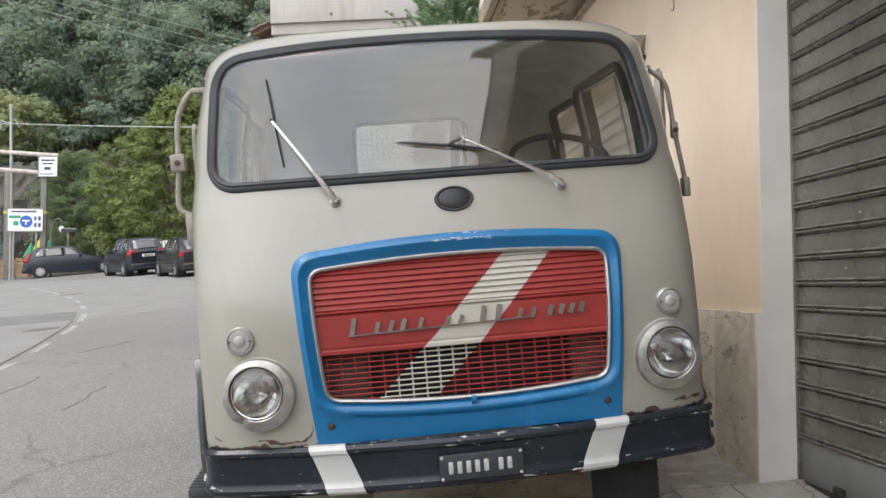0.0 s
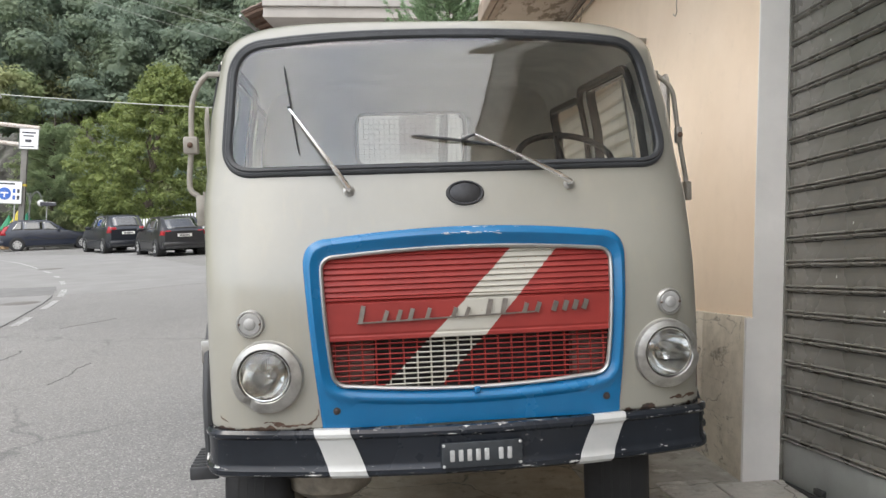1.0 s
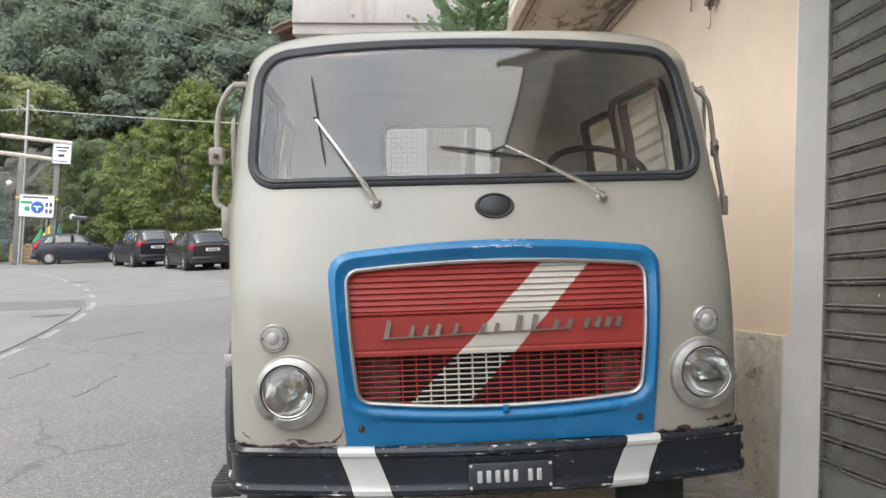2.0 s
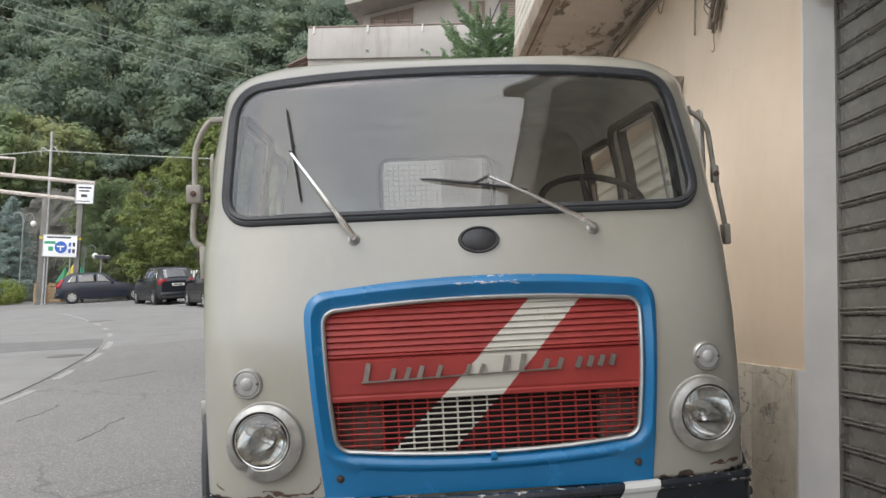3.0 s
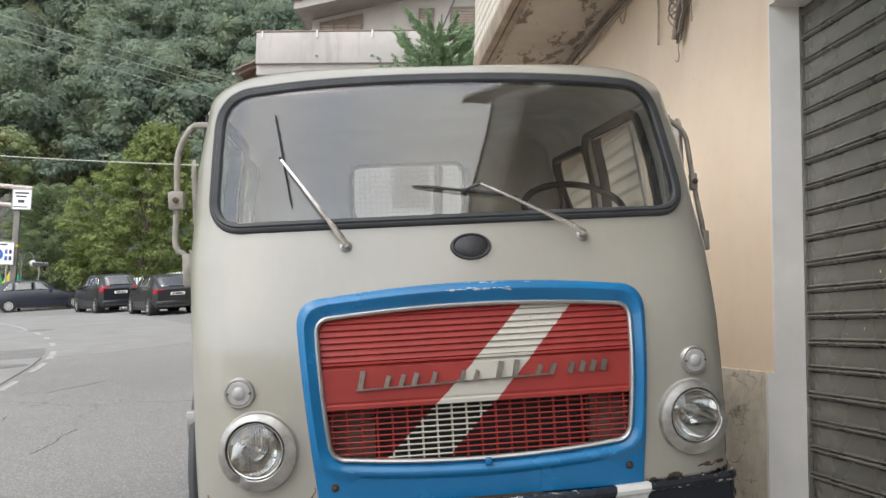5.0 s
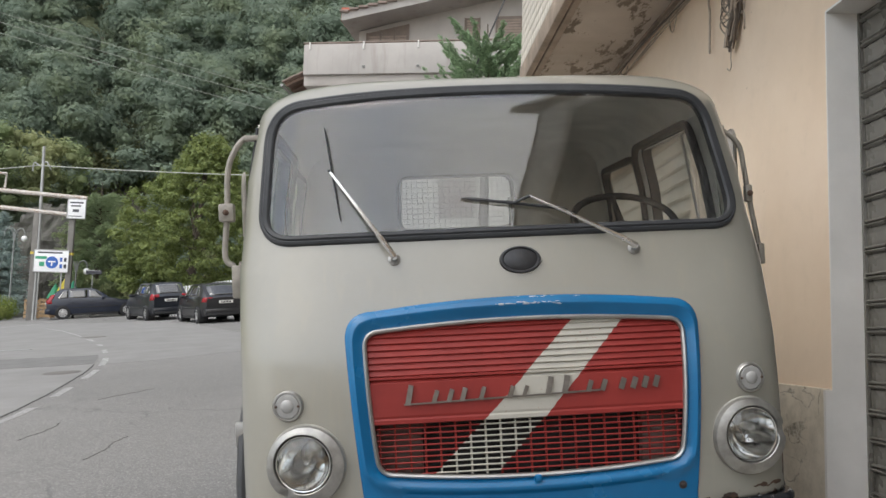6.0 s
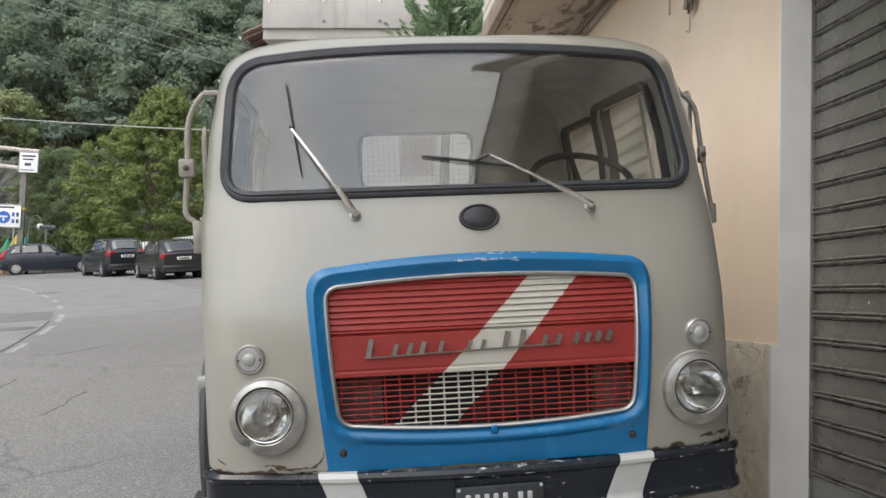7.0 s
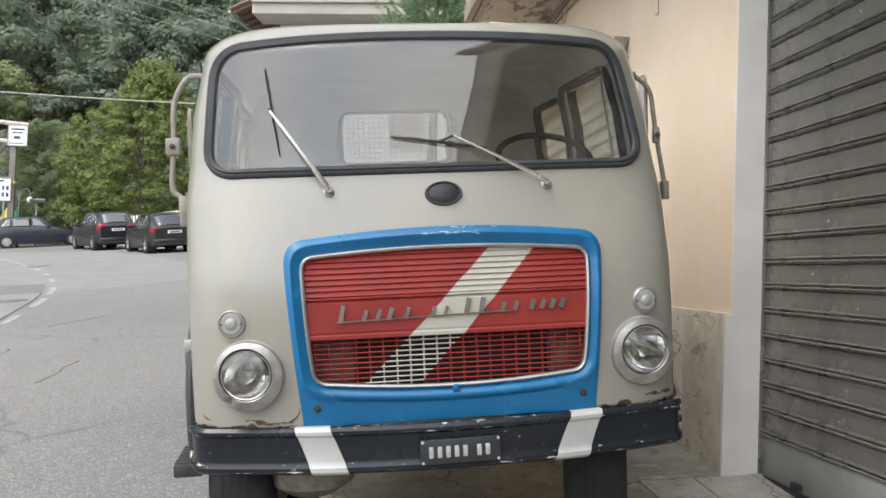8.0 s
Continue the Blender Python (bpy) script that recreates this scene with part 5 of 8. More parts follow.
for _pts in ([(-4.16, 6.2), (-4.12, 6.5), (-4.08, 6.75), (-4.12, 7.2)], [(-3.08, 5.0), (-3.05, 5.4), (-3.08, 5.8), (-3.03, 6.1)], [(-4.30, 9.1), (-4.10, 9.5), (-3.95, 9.75), (-3.80, 10.05)]):
    _cl = smooth_line([(u, v, 0) for u, v in _pts], 8)
    _cl = [Vector((p.x + random.uniform(-0.02, 0.02), p.y, 0)) for p in _cl]
    road_patch("road_crack", [(p.x - 0.004, p.y) for p in _cl] + [(p.x + 0.004 * random.uniform(0.3, 1.8), p.y) for p in _cl[::-1]], M_CRACK, 0.0035, "thin dark crack in the asphalt", "road")


def manhole(u, v, r):
    b = lathe(bmesh.new(), [(r, 0.0), (r, 0.006), (r * 0.93, 0.008), (r * 0.9, 0.004), (r * 0.88, 0.007), (0.0, 0.007)], 36, G @ Matrix.Translation((u, v, 0)))
    return tagged(mesh_ob("manhole_cover", b, M_COVER), "round cast-iron manhole cover set in the asphalt", "manhole cover", "", "structure")


M_COVER = plain("worn_manhole_iron", (0.16, 0.15, 0.14), 0.65, 0.3, 0.3, 20, 90, 0.3)
manhole(-6.26, 13.09, 0.34)
manhole(-9.3, 23.9, 0.38)

road_patch("road_patch", [(-0.75, 0.55), (0.2, 0.35), (1.05, 0.5), (1.1, 3.0), (0.2, 5.0), (-0.7, 4.6)], cracked_concrete("dirt_under_lorry", (0.26, 0.215, 0.15), (0.42, 0.36, 0.27), (0.19, 0.17, 0.12)), 0.004, "brown dirt and oil stains under the lorry", "road")

# pavement strip under the house wall, with broken flags
M_FLAG = cracked_concrete("pale_flagstone", (0.34, 0.32, 0.28), (0.54, 0.51, 0.455), (0.30, 0.29, 0.22))


bm = boxed(0.98, 1.90, -6.0, 14.0, -0.05, 0.008, 0.003)
for v in bm.verts:
    v.co.z += ground_z(v.co.x, v.co.y)
pavement = setting("pavement", bm, M_CONCRETE, "stained cracked concrete strip beside the wall", "pavement")
for x0, x1, y0, y1 in ((1.34, 1.62, 3.86, 4.20), (1.63, 1.99, 3.62, 4.12), (1.30, 1.61, 3.42, 3.84), (1.63, 1.99, 3.10, 3.60), (1.63, 1.99, 2.55, 3.08), (1.28, 1.61, 2.95, 3.40), (1.63, 1.99, 2.0, 2.53), (1.2, 1.61, 2.4, 2.93)):
    b = boxed(x0, x1, y0, y1, -0.01, 0.016 + 0.004 * random.random(), 0.004)
    for v in b.verts:
        v.co.x += random.uniform(-0.008, 0.008)
        v.co.z += ground_z(v.co.x, v.co.y)
    part("flagstone", b, M_FLAG, pavement, smooth=False)


# ---- the house wall with its roller shutters ----
def plaster():
    m, n, l, p = shader("peach_plaster")
    tc = n.new("ShaderNodeTexCoord").outputs["Object"]
    a = noise_node(n, l, 0.9, 6, 0.65, tc)
    b = noise_node(n, l, 9, 6, 0.7, tc)
    f = noise_node(n, l, 140, 3, 0.6, tc)
    c = mixed(n, l, ramp(n, l, a, 0.3, 0.7), (0.72, 0.565, 0.415), (0.80, 0.65, 0.50))
    c = mixed(n, l, math_node(n, l, "MULTIPLY", ramp(n, l, b, 0.55, 0.8), 0.3), c, (0.60, 0.48, 0.36))
    mp = n.new("ShaderNodeMapping")
    mp.inputs["Scale"].default_value = (1.7, 1.7, 0.6)
    l.new(tc, mp.inputs["Vector"])
    s = noise_node(n, l, 1.0, 6, 0.65, mp.outputs[0])
    c = mixed(n, l, math_node(n, l, "MULTIPLY", ramp(n, l, s, 0.50, 0.75), 0.22), c, (0.52, 0.43, 0.33))
    spot = ramp(n, l, noise_node(n, l, 22, 2, 0.5, tc), 0.765, 0.78)
    c = mixed(n, l, spot, c, (0.33, 0.24, 0.17))
    l.new(c, p.inputs["Base Color"])
    p.inputs["Roughness"].default_value = 0.88
    bump(n, l, p, math_node(n, l, "ADD", math_node(n, l, "MULTIPLY", b, 0.8), math_node(n, l, "MULTIPLY", f, 0.2)), 0.25, 0.006)
    return m


def marble():
    m, n, l, p = shader("stained_marble_slab")
    tc = n.new("ShaderNodeTexCoord").outputs["Object"]
    a = noise_node(n, l, 2.5, 6, 0.7, tc)
    b = noise_node(n, l, 30, 5, 0.7, tc)
    c = mixed(n, l, ramp(n, l, a, 0.3, 0.7), (0.57, 0.50, 0.395), (0.70, 0.625, 0.51))
    vn = n.new("ShaderNodeTexNoise")
    vn.inputs["Scale"].default_value, vn.inputs["Detail"].default_value, vn.inputs["Distortion"].default_value = 2.6, 8, 1.6
    slant = n.new("ShaderNodeMapping")
    slant.inputs["Rotation"].default_value = (radians(-24), 0, 0)
    slant.inputs["Scale"].default_value = (1.0, 0.55, 2.0)
    l.new(tc, slant.inputs["Vector"])
    l.new(slant.outputs[0], vn.inputs["Vector"])
    ab = math_node(n, l, "ABSOLUTE", math_node(n, l, "SUBTRACT", vn.outputs["Fac"], 0.5))
    vein = math_node(n, l, "MULTIPLY", ramp(n, l, ab, 0.0, 0.016, (1, 1, 1), (0, 0, 0)), ramp(n, l, noise_node(n, l, 2.1, 3, 0.5, tc), 0.38, 0.50))
    dirt = ramp(n, l, noise_node(n, l, 1.6, 7, 0.72, tc), 0.50, 0.68)
    c = mixed(n, l, math_node(n, l, "MULTIPLY", dirt, 0.7), c, (0.30, 0.255, 0.185))
    c = mixed(n, l, math_node(n, l, "MULTIPLY", vein, math_node(n, l, "MULTIPLY", ramp(n, l, b, 0.36, 0.56), 0.9)), c, (0.10, 0.08, 0.055))
    c = mixed(n, l, math_node(n, l, "MULTIPLY", ramp(n, l, b, 0.62, 0.72), 0.5), c, (0.20, 0.16, 0.11))
    l.new(c, p.inputs["Base Color"])
    p.inputs["Roughness"].default_value = 0.55
    bump(n, l, p, math_node(n, l, "SUBTRACT", b, vein), 0.2, 0.004)
    return m


M_PLASTER = plaster()
M_MARBLE = marble()
M_JAMB = plain("pale_grey_white_paint", (0.72, 0.695, 0.66), 0.6, 0, 0.10, 2.2, 70, 0.15)
M_SHUTTER = plain("grey_green_shutter_paint", (0.200, 0.190, 0.168), 0.27, 0.40, 0.25, 1.3, 60, 0.12)
M_SHUTTER_PALE = plain("pale_shutter_paint", (0.74, 0.66, 0.54), 0.5, 0.0, 0.12, 2.2, 90, 0.12)
WALL_X, SHUT_X, OPEN_TOP = 1.82, 2.00, 3.13
OPEN1, OPEN2 = (-2.60, 4.14), (6.12, 9.6)

bm = bmesh.new()
box(bm, WALL_X, 2.22, -4.3, OPEN1[0], -2.0, 11.0)
box(bm, WALL_X, 2.22, OPEN1[0], OPEN1[1], OPEN_TOP, 11.0)
box(bm, WALL_X, 2.22, OPEN1[1], OPEN2[0], -1.0, 11.0)
box(bm, WALL_X, 2.22, OPEN2[0], OPEN2[1], 3.18, 11.0)
box(bm, WALL_X, 2.22, OPEN2[1], 12.5, -1.0, 11.0)
box(bm, 2.22, 9.0, 12.2, 12.5, -1.0, 11.0)
box(bm, 2.22, 9.0, -4.3, -4.0, -2.0, 11.0)
box(bm, 9.0, 9.2, -4.3, 12.5, -2.0, 11.0)
bmesh.ops.remove_doubles(bm, verts=bm.verts, dist=0.0005)
wall_house = setting("wall_house", bm, M_PLASTER, "peach plastered house wall, stained, beside the lorry", "wall", False)
bm = boxed(WALL_X, 9.2, -4.3, 12.5, 11.0, 11.15)
setting("roof_house", bm, M_CONCRETE, "flat concrete roof of the house", "roof", False)

# unseen wall added behind the camera; cuts low sky light on the lorry's front
bm = boxed(-22.0, 12.0, -14.4, -14.0, -4.0, 4.0)
setting("wall_sky_blocker", bm, M_PLASTER, "plain plastered wall, unseen, added to block low sky", "wall", False)

# painted reveals of the near opening
bm = bmesh.new()
box(bm, WALL_X - 0.002, SHUT_X + 0.03, OPEN1[1] - 0.006, OPEN1[1] + 0.004, 0.1, OPEN_TOP)
box(bm, WALL_X - 0.040, WALL_X - 0.001, OPEN1[1] - 0.006, OPEN1[1] + 0.016, 0.1, 1.222)
box(bm, WALL_X - 0.002, SHUT_X + 0.03, OPEN1[0] - 0.004, OPEN1[0] + 0.006, -0.3, OPEN_TOP)
for v in bm.verts:
    v.co.y += 0.0025 * noise.noise(v.co * 8)
setting("trim_reveal", bm, M_JAMB, "pale grey-white painted door reveal", "trim", False)
bm = boxed(WALL_X - 0.002, SHUT_X + 0.03, OPEN1[0] + 0.006, OPEN1[1] - 0.006, OPEN_TOP - 0.006, OPEN_TOP + 0.004)
setting("trim_lintel", bm, M_JAMB, "pale painted underside of the lintel", "trim", False)

# marble slabs of the base
base = thing("marble_base", Matrix(), "stained beige marble slabs along the foot of the wall", "wall base", "", "structure")
for y0, y1, top in ((OPEN1[1] + 0.018, 4.70, 1.228), (4.707, 5.33, 1.230), (5.336, OPEN2[0] - 0.01, 1.226), (OPEN2[1] + 0.01, 10.3, 1.6), (10.31, 11.0, 1.6)):
    b = boxed(WALL_X - 0.036, WALL_X + 0.002, y0, y1, ground_z(1.8, y0) - 0.1, top, 0.004)
    part("marble_slab", b, M_MARBLE, base)
base2 = [(-3.25, OPEN1[0] - 0.02), (-3.9, -3.26)]
for y0, y1 in base2:
    part("marble_slab", boxed(WALL_X - 0.036, WALL_X + 0.002, y0, y1, -0.6, 0.85, 0.004), M_MARBLE, base)


def shutter(name, y0, y1, z_low, z_first, top, pitch, material, plate_mat, label):
    """A roller shutter: slats with a double ridge, bottom plate, guide rails."""
    sh = thing(name, Matrix(), label, "roller shutter", "", "structure")
    prof = [(0.000, 0.000), (0.003, 0.002), (0.007, 0.012), (0.013, 0.017), (0.018, 0.012), (0.020, -0.004), (0.0235, -0.004), (0.026, 0.009), (0.031, 0.013), (0.036, 0.010), (0.040, -0.004), (0.055, -0.003), (0.100, -0.003), (pitch - 0.006, 0.000), (pitch, -0.006)]
    me = None
    z = z_first
    while z < top + 0.1:
        if me is None:
            b = bmesh.new()
            rows = [[b.verts.new((SHUT_X - o, y, h)) for y in (y0, (y0 + y1) / 2, y1)] for h, o in prof]
            for a, c in zip(rows, rows[1:]):
                for k in range(2):
                    b.faces.new((a[k], c[k], c[k + 1], a[k + 1]))
            bmesh.ops.recalc_face_normals(b, faces=b.faces)
            if b.faces[0].normal.x > 0:
                bmesh.ops.reverse_faces(b, faces=b.faces)
            ob = part("slat", b, material, sh, "", False)
            me = ob.data
        else:
            ob = new("slat", me)
            ob.parent = sh
        ob.location = (0.0025 * random.uniform(-1, 1), 0, z)
        z += pitch
    part("bottom_plate", boxed(SHUT_X - 0.004, SHUT_X + 0.02, y0, y1, z_low + 0.025, z_first + 0.002, 0.002), plate_mat, sh, "flat grey bottom plate")
    b = boxed(SHUT_X - 0.022, SHUT_X + 0.02, y0, y1, z_low - 0.3, z_low + 0.030, 0.006)
    part("bottom_bar", b, M_BLACK, sh, "black rubber-edged bottom bar")
    for y in (y0 - 0.004, y1 - 0.008):
        part("guide_rail", boxed(SHUT_X - 0.018, SHUT_X + 0.04, y, y + 0.022, z_low - 0.2, top + 0.05, 0.003), material, sh, "painted steel guide rail")
    part("backing", boxed(SHUT_X + 0.045, SHUT_X + 0.06, y0 - 0.02, y1 + 0.02, z_low - 0.3, top + 0.3), M_BLACK, sh)
    return sh


M_PLATE_GREY = plain("grey_steel_plate", (0.27, 0.275, 0.26), 0.45, 0.2, 0.2, 3, 90, 0.12)
s1 = shutter("roller_shutter", OPEN1[0] + 0.01, OPEN1[1] - 0.012, 0.345, 0.579, OPEN_TOP, 0.1312, M_SHUTTER, M_PLATE_GREY, "grey-green steel roller shutter, closed, with pale scratches")
lk = boxed(SHUT_X - 0.052, SHUT_X - 0.028, 3.66, 3.74, 0.395, 0.428, 0.006)
part("lock", lk, M_BLACK, s1, "small black lock lug")
M_SCRATCH = plain("pale_scratch", (0.62, 0.61, 0.57), 0.7, 0, 0.1)
for _k in range(16):
    yy, zz = random.uniform(2.7, 3.85), 0.579 + 0.1312 * random.randint(1, 17) + random.uniform(0.055, 0.085)
    hh = random.uniform(0.006, 0.022)
    part("scratch", boxed(SHUT_X + 0.0005, SHUT_X + 0.0018 + 0.002, yy, yy + random.uniform(0.002, 0.005), zz, zz + hh), M_SCRATCH, s1, smooth=False)
shutter("roller_shutter", OPEN2[0] + 0.01, OPEN2[1] - 0.012, 0.56, 0.75, 3.18, 0.1312, M_SHUTTER_PALE, M_SHUTTER_PALE, "pale cream roller shutter, closed, behind the lorry's cab")


# ---- balcony over the wall ----
def stained_slab():
    m, n, l, p = shader("flaking_concrete_soffit")
    tc = n.new("ShaderNodeTexCoord").outputs["Object"]
    a = noise_node(n, l, 1.2, 6, 0.65, tc)
    mp = n.new("ShaderNodeMapping")
    mp.inputs["Scale"].default_value = (4, 1.6, 4)
    l.new(tc, mp.inputs["Vector"])
    b = noise_node(n, l, 1.5, 7, 0.7, mp.outputs[0])
    f = noise_node(n, l, 60, 4, 0.6, tc)
    c = mixed(n, l, ramp(n, l, a, 0.3, 0.7), (0.40, 0.34, 0.28), (0.54, 0.47, 0.40))
    fl = ramp(n, l, b, 0.54, 0.58)
    c = mixed(n, l, fl, c, (0.20, 0.16, 0.12))
    l.new(c, p.inputs["Base Color"])
    p.inputs["Roughness"].default_value = 0.9
    bump(n, l, p, math_node(n, l, "SUBTRACT", math_node(n, l, "MULTIPLY", f, 0.3), fl), 0.5, 0.012)
    return m


M_SOFFIT = stained_slab()
BAL_X, BAL_Z, BAL_Y0, BAL_Y1 = 0.95, 4.10, -4.2, 8.75
balcony = thing("balcony_house", Matrix(), "concrete balcony with a pale tiled parapet over the street", "balcony", "", "structure")
bm = boxed(BAL_X + 0.05, WALL_X, BAL_Y0 + 0.02, BAL_Y1 - 0.03, BAL_Z, BAL_Z + 0.16)
part("slab", bm, M_SOFFIT, balcony, "flaking grey-brown concrete soffit", False)
M_EDGE = plain("weathered_slab_edge", (0.33, 0.26, 0.20), 0.85, 0, 0.4, 4, 40, 0.4)
part("slab_edge", boxed(BAL_X - 0.02, BAL_X + 0.05, BAL_Y0, BAL_Y1, BAL_Z - 0.03, BAL_Z + 0.17, 0.012), M_EDGE, balcony)
part("drip_strip", boxed(BAL_X + 0.06, BAL_X + 0.12, BAL_Y0 + 0.03, BAL_Y1 - 0.05, BAL_Z - 0.022, BAL_Z + 0.01, 0.006), M_EDGE, balcony)
part("parapet", boxed(BAL_X + 0.006, BAL_X + 0.12, BAL_Y0, BAL_Y1 - 0.004, BAL_Z + 0.17, BAL_Z + 1.12), M_WHITE, balcony)
part("parapet_end", boxed(BAL_X + 0.12, WALL_X, BAL_Y1 - 0.12, BAL_Y1 - 0.006, BAL_Z + 0.16, BAL_Z + 1.12), M_WHITE, balcony)
part("coping", boxed(BAL_X - 0.03, BAL_X + 0.15, BAL_Y0 - 0.02, BAL_Y1 + 0.03, BAL_Z + 1.12, BAL_Z + 1.17, 0.01), M_EDGE, balcony)


upper = thing("balcony_upper", Matrix(), "upper concrete balcony of the house, over the first", "balcony", "", "structure")
part("slab", boxed(BAL_X + 0.02, WALL_X, -3.6, BAL_Y1 - 0.03, BAL_Z + 2.9, BAL_Z + 3.08), M_SOFFIT, upper, "", False)
part("slab_edge", boxed(BAL_X - 0.02, BAL_X + 0.02, -3.62, BAL_Y1, BAL_Z + 2.88, BAL_Z + 3.09, 0.01), M_EDGE, upper)
part("parapet", boxed(BAL_X, BAL_X + 0.11, -3.6, BAL_Y1 - 0.004, BAL_Z + 3.09, BAL_Z + 4.0), M_WHITE, upper)

# ---- parapet tiles, cables and fittings on the house wall ----
M_PTILE = plain("pale_relief_tile", (0.64, 0.59, 0.51), 0.6, 0, 0.14, 9, 60, 0.2, per_object=0.25)
_tile = None
for _i in range(30):
    for _j in range(9):
        if _tile is None:
            tb = bmesh.new()
            box(tb, -0.010, 0.006, 0.006, 0.112, 0.005, 0.098, 0.004)
            ob = part("tile", tb, M_PTILE, balcony)
            _tile = ob.data
        else:
            ob = new("tile", _tile)
            ob.parent = balcony
        ob.location = (BAL_X + random.uniform(-0.003, 0.002), BAL_Y1 - 0.13 - 0.118 * _i, BAL_Z + 0.176 + 0.103 * _j)
# the rest of the parapet, farther along, carries the same tiles
_v, _f = [], []
for _i in range(30, 109):
    for _j in range(9):
        y1, z1 = BAL_Y1 - 0.13 - 0.118 * _i, BAL_Z + 0.176 + 0.103 * _j
        xo, q = BAL_X - 0.010 + random.uniform(-0.003, 0.002), len(_v)
        for dx, m in ((0.016, 0.0), (0.0, 0.006)):
            _v += [(xo + dx, y1 + 0.006 + m, z1 + 0.005 + m), (xo + dx, y1 + 0.112 - m, z1 + 0.005 + m), (xo + dx, y1 + 0.112 - m, z1 + 0.098 - m), (xo + dx, y1 + 0.006 + m, z1 + 0.098 - m)]
        _f += [(q + 7, q + 6, q + 5, q + 4)] + [(q + k, q + (k + 1) % 4, q + 4 + (k + 1) % 4, q + 4 + k) for k in range(4)]
_me = bpy.data.meshes.new("tile_field")
_me.from_pydata(_v, [], _f)
_me.materials.append(M_PTILE)
ob = tagged(new("tile_field", _me), kind="stuff")
ob.parent = balcony
part("downpipe", tube(bmesh.new(), [(BAL_X - 0.03, 5.15, BAL_Z + 0.1), (BAL_X - 0.03, 5.15, BAL_Z + 1.1)], 0.025, 8), M_EDGE, balcony)

cab1 = thing("wall_cables", Matrix(), "grey cables clipped along the wall under the balcony", "cable")
M_CABLE = plain("grey_cable", (0.36, 0.30, 0.24), 0.7, 0, 0.25, 12, 60, 0.15)
M_CABLE2 = plain("dark_cable", (0.14, 0.115, 0.095), 0.7, 0, 0.25, 12, 60, 0.15)
for k in range(5):
    pts = []
    for t in range(26):
        y = 12.0 - 0.36 * t
        pts.append((WALL_X - 0.02 - 0.010 * (k % 3) + 0.008 * math.sin(3 * y + k), y, BAL_Z - 0.03 - 0.028 * k + 0.014 * math.sin(2.3 * y + 2 * k)))
    part("cable", tube(bmesh.new(), pts, 0.006 + 0.003 * (k % 2), 6), M_CABLE2 if k == 2 else M_CABLE, cab1)
part("batten", boxed(WALL_X - 0.045, WALL_X + 0.002, 2.8, 12.2, BAL_Z - 0.025, BAL_Z + 0.002, 0.004), M_EDGE, cab1)
for y in (6.3, 7.7):
    part("loop", tube(bmesh.new(), smooth_line([(WALL_X - 0.03, y, BAL_Z - 0.10), (WALL_X - 0.04, y + 0.06, BAL_Z - 0.24), (WALL_X - 0.03, y + 0.16, BAL_Z - 0.22), (WALL_X - 0.03, y + 0.22, BAL_Z - 0.10)], 5), 0.005, 6), M_CABLE, cab1)

bun = thing("hanging_cables", Matrix(), "bundle of old cut cables hanging from the wall", "cable bundle")
_r = random.Random(5)
for k in range(38):
    top_y, tie_y = 5.05 + 0.24 * _r.random(), 5.14 + 0.08 * _r.random()
    end_z = 3.30 + 0.14 * _r.random() ** 1.3
    end_y = tie_y + 0.01 + 0.36 * (3.48 - end_z) + 0.012 * _r.random()
    x = WALL_X - 0.022 - 0.06 * _r.random()
    mess = 0.030 if k % 3 == 0 else 0.008
    pts = [(x, top_y, 4.06), (x, top_y, 3.86), (x - mess * math.sin(k), top_y + (tie_y - top_y) * 0.4 + mess * math.sin(k * 2.1), 3.72), (x - mess * math.cos(k), top_y + (tie_y - top_y) * 0.75 + mess * math.cos(k * 1.3), 3.60), (x, tie_y, 3.49), (x - 0.005, (tie_y + end_y) / 2, (3.49 + end_z) / 2), (x - 0.01 * _r.random(), end_y, end_z)]
    part("cable", tube(bmesh.new(), smooth_line(pts, 4), 0.0045 + 0.0045 * _r.random(), 6), M_CABLE2 if k % 3 else M_CABLE, bun)
for k in range(5):
    w0 = 0.05 * k
    part("loose_loop", tube(bmesh.new(), smooth_line([(WALL_X - 0.05, 5.10 - 0.01 * k, 3.78 - w0), (WALL_X - 0.07, 5.30 + 0.01 * k, 3.73 - w0), (WALL_X - 0.06, 5.31, 3.64 - w0), (WALL_X - 0.05, 5.18, 3.58 - w0)], 5), 0.005, 6), M_CABLE2 if k % 2 else M_CABLE, bun)
part("loose_end", tube(bmesh.new(), smooth_line([(WALL_X - 0.03, 5.10, 3.50), (WALL_X - 0.05, 5.03, 3.48), (WALL_X - 0.05, 5.02, 3.43), (WALL_X - 0.04, 5.04, 3.38), (WALL_X - 0.03, 5.07, 3.385)], 6), 0.005, 6), M_CABLE, bun)
part("loose_end", tube(bmesh.new(), smooth_line([(WALL_X - 0.04, 5.24, 3.34), (WALL_X - 0.05, 5.235, 3.26), (WALL_X - 0.04, 5.25, 3.21), (WALL_X - 0.03, 5.30, 3.19), (WALL_X - 0.03, 5.34, 3.215)], 6), 0.0035, 6), M_CABLE, bun)
part("loose_end", tube(bmesh.new(), smooth_line([(WALL_X - 0.03, 5.14, 3.75), (WALL_X - 0.05, 5.06, 3.62), (WALL_X - 0.04, 5.04, 3.52), (WALL_X - 0.03, 5.12, 3.50)], 6), 0.005, 6), M_CABLE, bun)
part("tie", tube(bmesh.new(), [(WALL_X - 0.09, 5.12, 3.475), (WALL_X - 0.09, 5.25, 3.485)], 0.004, 6), M_CABLE2, bun)
